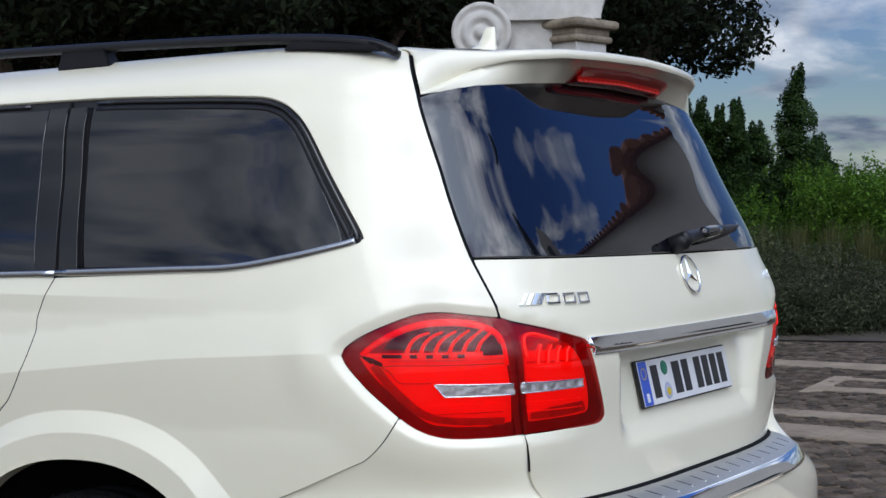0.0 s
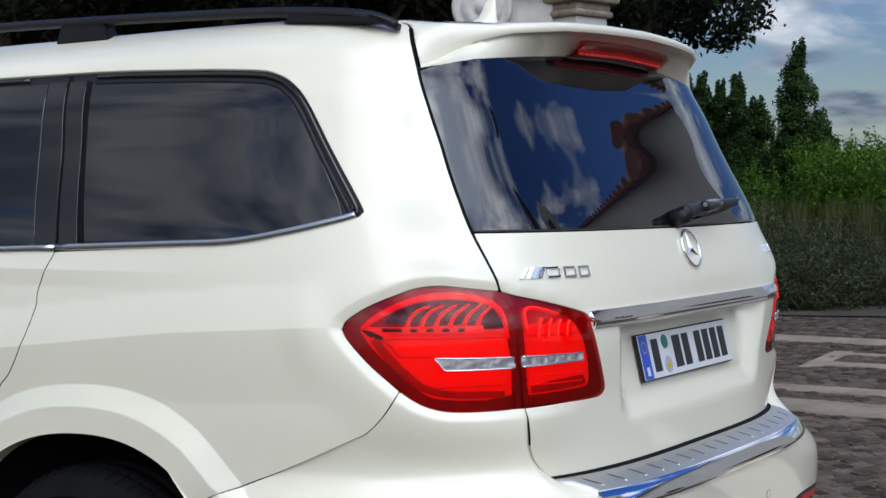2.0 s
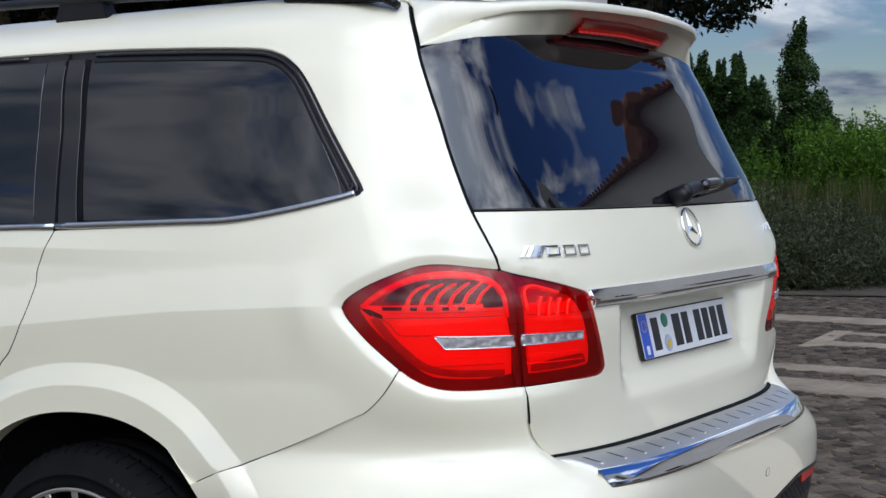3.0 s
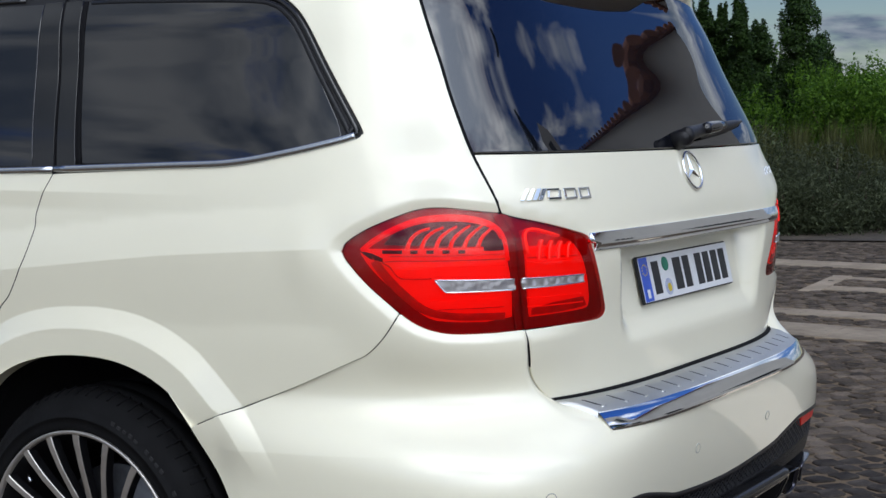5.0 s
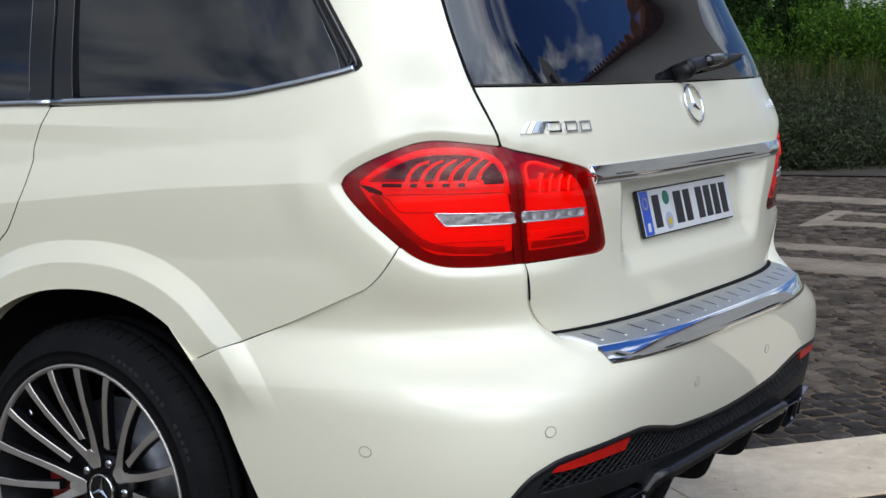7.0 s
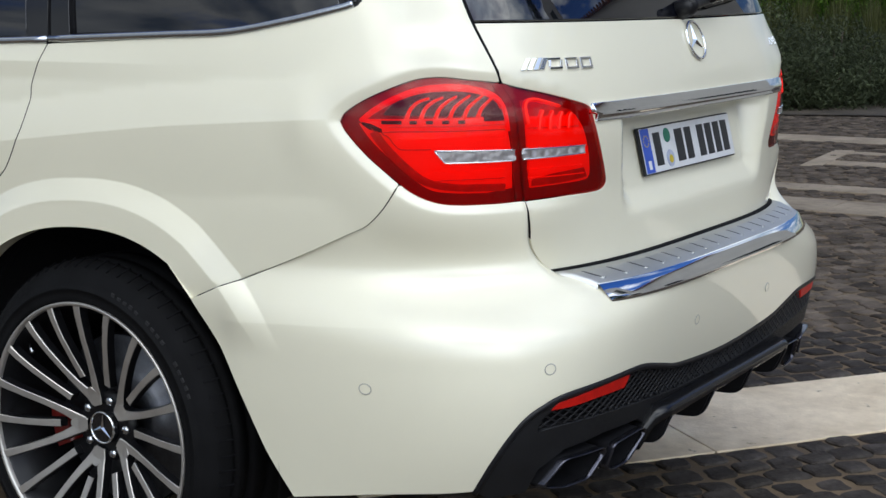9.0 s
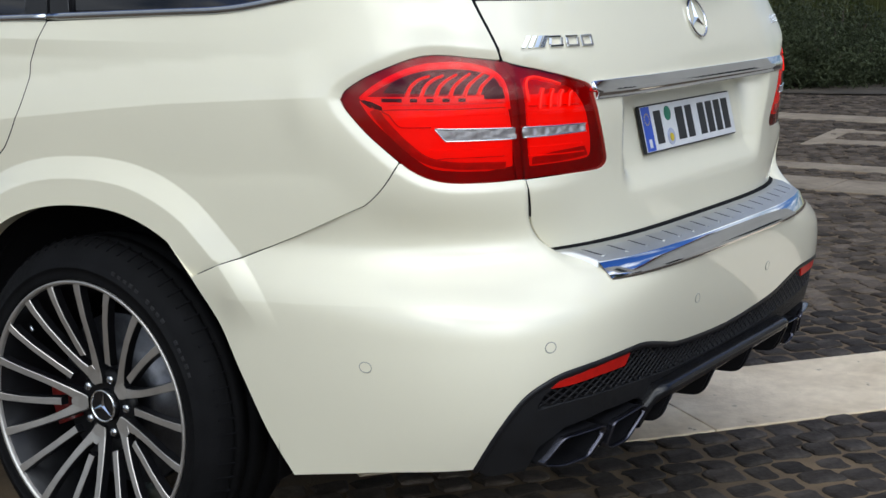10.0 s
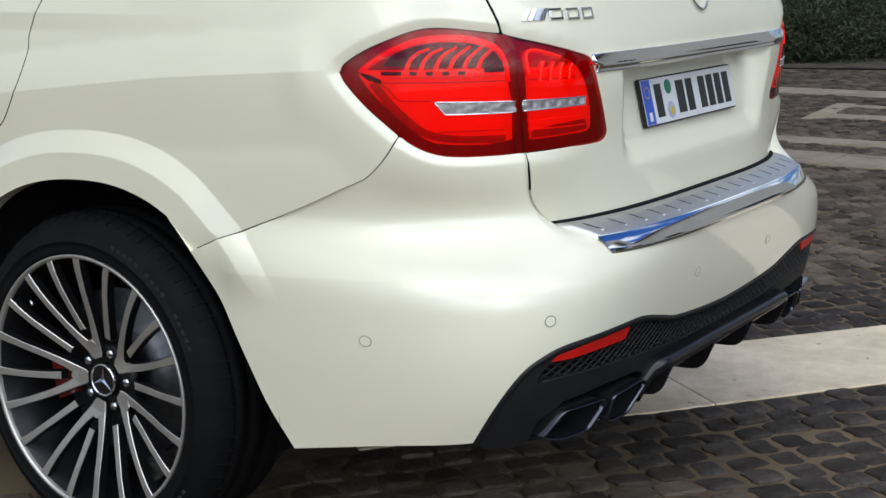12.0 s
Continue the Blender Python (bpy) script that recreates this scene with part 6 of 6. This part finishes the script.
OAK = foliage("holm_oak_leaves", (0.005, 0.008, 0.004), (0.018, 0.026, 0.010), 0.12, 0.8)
CYPRESS = foliage("cypress_leaves", (0.010, 0.024, 0.006), (0.042, 0.085, 0.016), 0.2)
LAUREL = foliage("laurel_leaves", (0.026, 0.070, 0.008), (0.14, 0.27, 0.028), 0.38)
LAVENDER = foliage("grey_green_leaves", (0.030, 0.040, 0.018), (0.10, 0.12, 0.062), 0.2)
GRASS = foliage("dry_grass", (0.045, 0.055, 0.016), (0.11, 0.115, 0.040), 0.3)
EYE0 = np.array((-3.249, -1.297))


def along(px, dist):
    """A place on the ground in the direction of a bearing in degrees from +y towards +x."""
    return EYE0 + dist * np.array((math.sin(radians(px)), math.cos(radians(px))))


def limb(bm_paths, name, parent):
    """Tapered trunk and limbs as one mesh of swept rings."""
    verts, faces = [], []
    for path, r0, r1 in bm_paths:
        P = np.array(catmull(path, 4)); n = len(P)
        T = np.gradient(P, axis=0); T /= np.linalg.norm(T, axis=1, keepdims=True)
        base = len(verts)
        for i in range(n):
            u = np.cross(T[i], (0.3, 0.9, 0.1)); u /= np.linalg.norm(u); w = np.cross(T[i], u)
            r = r0 + (r1 - r0) * i / (n - 1)
            for k in range(9):
                t = 2 * math.pi * k / 9
                verts.append(P[i] + (u * math.cos(t) + w * math.sin(t)) * r * (1 + 0.1 * math.sin(3 * t + i)))
        for i in range(n - 1):
            for k in range(9):
                a, b2 = base + i * 9 + k, base + i * 9 + (k + 1) % 9
                faces.append((a, b2, b2 + 9, a + 9))
    return put(name, mesh_of(name, verts, faces), BARK, parent)


def oak(bearing, dist, height, radius, low, seed, count=9000, label="dark evergreen oak with a dense spreading crown", size=0.085):
    rng = np.random.default_rng(seed)
    x, y = along(bearing, dist)
    t = thing("oak_tree", label, "tree", group="oaks behind the car", at=(x, y, 0))
    paths = [([(0, 0, -0.1), (0.08, 0.05, low * 0.6), (0.02, 0.1, low + 0.6), (0.1, 0, height * 0.7)], 0.26, 0.06)]
    blobs = []
    for k in range(16):
        a = k * 2.399
        rr = radius * math.sqrt((k + 0.6) / 16) * 0.8
        z = low + (height - low) * (0.18 + 0.64 * (1 - (rr / radius) ** 2) * rng.uniform(0.35, 1.0) + 0.12 * rng.random())
        cx, cy = rr * math.cos(a), rr * math.sin(a)
        s = radius * rng.uniform(0.28, 0.42)
        blobs.append((cx, cy, z, s, s, s * 0.75))
        if k % 2 == 0:
            paths.append(([(0.03, 0.05, low * 0.8 + 0.1 * k / 4), (cx * 0.45, cy * 0.45, (low + z) / 2), (cx, cy, z)], 0.09, 0.02))
    limb(paths, "trunk", t)
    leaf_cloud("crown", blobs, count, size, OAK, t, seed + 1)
    return t


oak(42.0, 17.0, 8.0, 4.2, 1.2, 11, 50000, size=0.065)
oak(50.5, 18.5, 8.5, 4.4, 1.2, 12, 50000, size=0.065)
oak(46.0, 25.0, 9.0, 4.8, 0.6, 16, 30000, size=0.10)
oak(55.0, 26.0, 9.0, 4.8, 0.6, 17, 30000, size=0.10)
oak(56.5, 20.0, 8.5, 3.6, 1.4, 13, 44000, size=0.06)
oak(63.6, 22.0, 9.0, 2.2, 0.9, 14, 36000, size=0.055)
oak(65.0, 21.0, 8.0, 1.75, 3.9, 15, 20000, "dark evergreen oak with an overhanging ragged crown", 0.05)


def cypress(bearing, dist, height, width, seed, count=34000):
    rng = np.random.default_rng(seed)
    x, y = along(bearing, dist)
    t = thing("cypress_tree", "slender dark green cypress with a ragged tip", "tree", group="cypresses along the court", at=(x, y, 0))
    limb([([(0, 0, -0.1), (0.02, 0.01, height * 0.4), (0.0, 0.03, height * 0.9)], 0.08, 0.015)], "trunk", t)
    blobs = []
    for k in range(34):
        f = 0.03 + 0.93 * k / 33
        w = width * 0.36 * min(1, (1.04 - f) * 4.0) ** 0.8 * (1.35 - 0.45 * min(1, f * 1.6))
        a = rng.uniform(0, 6.28); o = w * 0.5
        blobs.append((o * math.cos(a), o * math.sin(a), height * f, w * rng.uniform(0.7, 1.0), w * rng.uniform(0.7, 1.0), height * 0.05))
    for k in range(22):                                # upright side shoots give it a ragged outline
        a = rng.uniform(0, 6.28); f = rng.uniform(0.22, 0.90); w = width * 0.40 * min(1, (1.06 - f) * 3.2) * (1.3 - 0.4 * f)
        blobs.append((w * math.cos(a), w * math.sin(a), height * f, width * 0.07, width * 0.07, height * rng.uniform(0.04, 0.075)))
    for k in range(3):                                 # split tips
        a = k * 2.1 + rng.uniform(0, 1)
        blobs.append((width * 0.10 * math.cos(a), width * 0.10 * math.sin(a), height * (0.95 + 0.015 * k), width * 0.06, width * 0.06, height * 0.035))
    leaf_cloud("crown", blobs, count, 0.030, CYPRESS, t, seed + 1, up=0.6, slim=0.5)


def shrub(bearing, dist, height, width, seed, material, name, label, group, count=3500, size=0.06, slim=0.45, shoots=0):
    rng = np.random.default_rng(seed)
    x, y = along(bearing, dist)
    t = thing(name, label, "shrub", group=group, at=(x, y, 0))
    paths, blobs = [], []
    for k in range(9):
        a = k * 2.4; r = width * 0.42 * math.sqrt((k + 0.4) / 9)
        z = height * rng.uniform(0.45, 0.86) * (1 - 0.35 * (r / (width * 0.5)) ** 2)
        cx, cy = r * math.cos(a), r * math.sin(a)
        paths.append(([(cx * 0.1, cy * 0.1, -0.05), (cx * 0.5, cy * 0.5, z * 0.5), (cx, cy, z)], 0.03, 0.008))
        s = width * rng.uniform(0.2, 0.3)
        blobs.append((cx, cy, z, s, s, height * rng.uniform(0.18, 0.26)))
        blobs.append((cx * 1.1, cy * 1.1, z * 0.45, s * 1.1, s * 1.1, height * 0.28))
    for k in range(shoots):                            # upright new shoots stand out of the top
        a = rng.uniform(0, 6.28); r = width * 0.5 * math.sqrt(rng.random())
        blobs.append((r * math.cos(a), r * math.sin(a), height * rng.uniform(0.74, 0.98), 0.07, 0.07, height * rng.uniform(0.06, 0.12)))
    limb(paths, "stem", t)
    leaf_cloud("foliage", blobs, count, size, material, t, seed + 1, slim=slim)


for b, d, h, w, s in ((70.72, 27, 4.15, 0.95, 31), (68.40, 27, 3.58, 0.62, 32), (67.78, 28, 3.55, 0.6, 33), (67.10, 28, 3.70, 0.7, 34), (66.1, 31, 4.65, 0.9, 35), (71.5, 28, 2.95, 0.9, 36), (69.15, 29, 3.3, 0.9, 37), (129.0, 8.55, 8.3, 1.0, 38)):
    cypress(b, d, h, w, s)
for k, (b, d, h, w) in enumerate(((67.0, 30, 3.3, 1.4), (69.1, 31, 3.15, 1.5), (69.75, 30.5, 2.75, 1.3), (68.0, 24.6, 1.9, 1.8), (71.9, 26, 2.35, 1.5), (72.6, 25, 2.25, 1.8), (73.4, 26, 2.35, 1.8), (74.5, 25, 2.3, 2.0), (72.2, 28, 2.5, 1.6), (70.2, 32, 2.6, 2.0), (65.9, 29, 2.6, 2.0), (74.0, 28, 2.55, 1.8))):
    shrub(b, d, h, w, 50 + k, LAUREL, "laurel_bush", "fresh green leafy bush in the border", "green bushes", 14000, 0.036, shoots=16)
for k, (b, d, h, w) in enumerate(((69.9, 18.6, 1.30, 1.6), (71.1, 18.4, 0.95, 1.3), (72.0, 18.8, 1.15, 1.5), (68.3, 19.2, 1.2, 1.8), (73.3, 19.0, 0.80, 1.3), (70.5, 18.0, 0.7, 0.9), (74.6, 19.8, 0.7, 1.2))):
    shrub(b, d, h, w, 70 + k, LAVENDER, "lavender_bush", "grey green rounded bush beside the cobbles", "grey bushes", 9000, 0.03, 0.25)


def grasses():
    rng = np.random.default_rng(77)
    n = 16000
    be = rng.uniform(66, 77, n); di = rng.uniform(20.3, 24.5, n)
    x = EYE0[0] + di * np.sin(np.radians(be)); y = EYE0[1] + di * np.cos(np.radians(be))
    h = rng.uniform(0.6, 1.5, n) * (0.75 + 0.25 * np.sin(be * 5))
    a = rng.uniform(0, 6.28, n); lean = rng.normal(0.12, 0.18, n) * h
    w = rng.uniform(0.008, 0.018, n)
    bx, by = np.cos(a) * w, np.sin(a) * w
    lx, ly = np.cos(a + 1.2) * lean, np.sin(a + 1.2) * lean
    v = np.stack([np.stack([x - bx, y - by, 0 * x], 1), np.stack([x + bx, y + by, 0 * x], 1), np.stack([x + lx * 0.4 + bx * 0.7, y + ly * 0.4 + by * 0.7, h * 0.6], 1), np.stack([x + lx, y + ly, h], 1), np.stack([x + lx * 0.4 - bx * 0.7, y + ly * 0.4 - by * 0.7, h * 0.6], 1)], 1).reshape(-1, 3)
    i = np.arange(n)[:, None] * 5
    f = (i + np.array([[0, 1, 2, 4]])).tolist() + (i + np.array([[4, 2, 3]])).tolist()
    me = bpy.data.meshes.new("dry_grass"); me.from_pydata(v.tolist(), [], f); me.update()
    tagged(put("dry_grass", me, GRASS, None), "tall dry yellow green grass behind the bushes", "grass", kind="stuff")
    soil = put("bed_soil", mesh_of("bed_soil", [(*along(62, 17.2), 0.02), (*along(80, 17.2), 0.02), (*along(80, 60), 0.02), (*along(62, 60), 0.02)], [(0, 1, 2, 3)], False), mat("bed_soil", (0.07, 0.055, 0.038), rough=0.95, vary=0.5, scale=3, bump=0.5, bscale=40), None)
    tagged(soil, "dark soil of the planted border", "soil", kind="structure")


grasses()

# ---- gate pillar of white plaster ----
PLASTER = mat("white_plaster", (0.56, 0.54, 0.50), rough=0.85, vary=0.14, scale=1.6, bump=0.3, bscale=40, dark=(0.38, 0.36, 0.32))
STONE = mat("weathered_cornice", (0.30, 0.25, 0.18), rough=0.85, vary=0.35, scale=3.0, bump=0.5, bscale=50, dark=(0.13, 0.105, 0.075))


def pillar():
    x, y = along(62.2, 15.0)
    t = thing("gate_pillar", "white plastered gate pillar with stone cornice and scroll", "pillar", at=(x, y, 0))
    turn = Matrix.Rotation(radians(-62.6 + 49), 4, "Z")
    def block(name, c, s, mt, bev=0.015, label=""):
        bm = bmesh.new(); box(bm, c, s, bevel=bev)
        bmesh.ops.transform(bm, matrix=turn, verts=bm.verts)
        return part(name, bm, mt, t, label)
    w = 0.47
    block("shaft", (0, 0, 1.60), (w, w, 3.20), PLASTER)
    block("cornice", (0, 0, 3.235), (w + 0.10, w + 0.10, 0.07), STONE, 0.03, "weathered stone cornice")
    block("cornice", (0, 0, 3.305), (w + 0.05, w + 0.05, 0.08), STONE, 0.02)
    block("cornice", (0, 0, 3.385), (w + 0.20, w + 0.20, 0.09), STONE, 0.035)
    # upper block with a flaring arch on one side
    bm = bmesh.new()
    prof = [(-0.80, 3.43), (0.27, 3.43), (0.285, 3.55), (0.33, 3.70), (0.42, 3.86), (0.56, 4.0), (0.56, 4.35), (-0.80, 4.35)]
    lo = [bm.verts.new((a, -0.24, z)) for a, z in prof]; hi = [bm.verts.new((a, 0.24, z)) for a, z in prof]
    bm.faces.new(lo); bm.faces.new(hi[::-1])
    for i in range(len(prof)):
        j = (i + 1) % len(prof)
        bm.faces.new((lo[i], hi[i], hi[j], lo[j]))
    bmesh.ops.recalc_face_normals(bm, faces=bm.faces)
    bmesh.ops.transform(bm, matrix=Matrix.Rotation(radians(-62.6), 4, "Z"), verts=bm.verts)
    part("arch_block", bm, PLASTER, t)
    # low wall and scroll beside it
    rows = []
    for r, d in ((0.0, -0.30), (0.055, -0.30), (0.06, -0.27), (0.10, -0.265), (0.115, -0.30), (0.17, -0.305), (0.185, -0.27), (0.215, -0.268), (0.23, -0.30), (0.262, -0.295), (0.27, -0.27), (0.27, 0.2)):
        rows.append([np.array((-0.93 + 1.14 * r * math.cos(k), d, 3.31 + 1.14 * r * math.sin(k))) for k in np.linspace(0, 2 * math.pi, 41)])
    sc = loft("scroll", rows, PLASTER, t, "round plaster scroll", up=True)
    rot = Matrix.Rotation(radians(-62.6), 4, "Z")
    sc.data.transform(rot)
    bm = bmesh.new(); box(bm, (-0.62, 0.02, 1.72), (0.80, 0.36, 3.44), bevel=0.01)
    bmesh.ops.transform(bm, matrix=rot, verts=bm.verts)
    part("side_wall", bm, PLASTER, t)


pillar()


# ---- the house beside the court, seen as a reflection ----
def house():
    wall_mt = mat("ochre_white_render", (0.72, 0.69, 0.63), rough=0.9, vary=0.12, scale=0.8, bump=0.2, bscale=20)
    tile_mt = mat("terracotta_tile", (0.28, 0.11, 0.055), rough=0.85, vary=0.4, scale=5, rand=0.3)
    wood = mat("dark_shutter_wood", (0.05, 0.06, 0.05), rough=0.6, vary=0.3, scale=10)
    t = thing("house", "pale rendered house with a terracotta tiled eave beside the court", "house", at=(0, 0, 0))
    o = Vector(HOUSE_AT)
    ax = Vector((math.cos(radians(HOUSE_TURN)), math.sin(radians(HOUSE_TURN)), 0)); ay = Vector((-ax.y, ax.x, 0))
    m = Matrix.Translation(o) @ Matrix((ax, ay, Vector((0, 0, 1)))).transposed().to_4x4()
    L_, Dp, H = 6.2, 5.0, 5.15
    bm = bmesh.new(); box(bm, (L_ / 2, -Dp / 2, H / 2), (L_, Dp, H), bevel=0.02); bmesh.ops.transform(bm, matrix=m, verts=bm.verts)
    part("wall", bm, wall_mt, t)
    bm = bmesh.new()
    v = [bm.verts.new(q) for q in ((-0.1, 0.12, H), (L_ + 0.1, 0.12, H), (L_ + 0.1, -Dp / 2, H + 0.5), (-0.1, -Dp / 2, H + 0.5), (-0.1, -Dp - 0.12, H), (L_ + 0.1, -Dp - 0.12, H), (-0.1, 0.12, H - 0.06), (L_ + 0.1, 0.12, H - 0.06), (-0.1, -Dp - 0.12, H - 0.06), (L_ + 0.1, -Dp - 0.12, H - 0.06))]
    for f in ((0, 1, 2, 3), (3, 2, 5, 4), (0, 6, 7, 1), (4, 5, 9, 8), (6, 8, 9, 7), (0, 3, 4, 8, 6), (1, 7, 9, 5, 2)):
        bm.faces.new([v[i] for i in f])
    bmesh.ops.recalc_face_normals(bm, faces=bm.faces); bmesh.ops.transform(bm, matrix=m, verts=bm.verts)
    roof_ob = part("roof", bm, tile_mt, t)
    bm = bmesh.new(); bmesh.ops.create_cone(bm, cap_ends=True, segments=10, radius1=0.085, radius2=0.07, depth=0.9)
    bmesh.ops.rotate(bm, cent=(0, 0, 0), matrix=Matrix.Rotation(radians(90 - 11), 3, "X"), verts=bm.verts)
    tile = part("roof_tile", bm, tile_mt, roof_ob)
    tile.matrix_basis = m @ Matrix.Translation((0.0, -0.22, H + 0.10))
    for k in range(1, 27):
        c = tile.copy(); scene.collection.objects.link(c); c.parent = roof_ob
        c.matrix_basis = m @ Matrix.Translation((k * 0.238, -0.22, H + 0.10))
    for k in range(2):
        for z in (1.0,):
            bm = bmesh.new(); box(bm, (1.6 + 2.6 * k, 0.0, z + 0.7), (1.0, 0.12, 1.4), bevel=0.01); bmesh.ops.transform(bm, matrix=m, verts=bm.verts)
            w = part("window", bm, wood, t)
            bm = bmesh.new(); box(bm, (1.6 + 2.6 * k, 0.06, z + 0.7), (0.84, 0.03, 1.22), bevel=0.004); bmesh.ops.transform(bm, matrix=m, verts=bm.verts)
            part("pane", bm, GLASS, w)
    # a low white wing with tall windows, in line with the house
    bm = bmesh.new(); box(bm, (-3.27, -Dp / 2, 1.45), (6.46, Dp, 2.9), bevel=0.02); bmesh.ops.transform(bm, matrix=m, verts=bm.verts)
    wing = part("wing", bm, mat("white_render", (0.78, 0.76, 0.72), rough=0.9, vary=0.08, scale=0.9, bump=0.2, bscale=20), t, "low white rendered wing")
    for k in range(3):
        bm = bmesh.new(); box(bm, (-1.2 - 2.1 * k, 0.0, 1.35), (0.9, 0.12, 1.5), bevel=0.01); bmesh.ops.transform(bm, matrix=m, verts=bm.verts)
        w = part("window", bm, wood, wing)
        bm = bmesh.new(); box(bm, (-1.2 - 2.1 * k, 0.06, 1.35), (0.76, 0.03, 1.34), bevel=0.004); bmesh.ops.transform(bm, matrix=m, verts=bm.verts)
        part("pane", bm, GLASS, w)
    # a slender bell gable rises over the wing
    bm = bmesh.new()
    prof = [(-1.35, 2.9), (-0.12, 2.9), (-0.12, 7.4), (-0.74, 8.2), (-1.35, 7.4)]
    lo = [bm.verts.new((x, -0.15, z)) for x, z in prof]; hi = [bm.verts.new((x, -0.75, z)) for x, z in prof]
    bm.faces.new(lo); bm.faces.new(hi[::-1])
    for i in range(len(prof)):
        j = (i + 1) % len(prof)
        bm.faces.new((lo[i], hi[i], hi[j], lo[j]))
    bmesh.ops.recalc_face_normals(bm, faces=bm.faces)
    bmesh.ops.transform(bm, matrix=m, verts=bm.verts)
    gable = part("bell_gable", bm, wall_mt, t, "slender white bell gable")
    bm = bmesh.new(); box(bm, (-0.74, -0.13, 6.2), (0.5, 0.06, 1.4), bevel=0.01); bmesh.ops.transform(bm, matrix=m, verts=bm.verts)
    part("shutter", bm, wood, gable)


def garden_wall():
    """A white wall that closes the court behind the camera, with a stone coping."""
    t = thing("wall_south", "white rendered court wall with a stone coping", "wall", kind="structure")
    d = Vector((-24.0, -2.5, 0)); l = d.length; d.normalize()
    m = Matrix.Translation((19.8, -13.4, 0)) @ Matrix((d, Vector((-d.y, d.x, 0)), Vector((0, 0, 1)))).transposed().to_4x4()
    for name, c, s, mt in (("wall", (l / 2, 0, 1.25), (l, 0.3, 2.5), mat("court_wall_render", (0.74, 0.72, 0.67), rough=0.9, vary=0.12, scale=0.8, bump=0.2, bscale=20)), ("coping", (l / 2, 0, 2.55), (l, 0.42, 0.1), SLAB)):
        bm = bmesh.new(); box(bm, c, s, bevel=0.015); bmesh.ops.transform(bm, matrix=m, verts=bm.verts)
        part(name, bm, mt, t)


garden_wall()
HOUSE_AT, HOUSE_TURN = (5.99, -6.47, 0.0), 52.2
house()
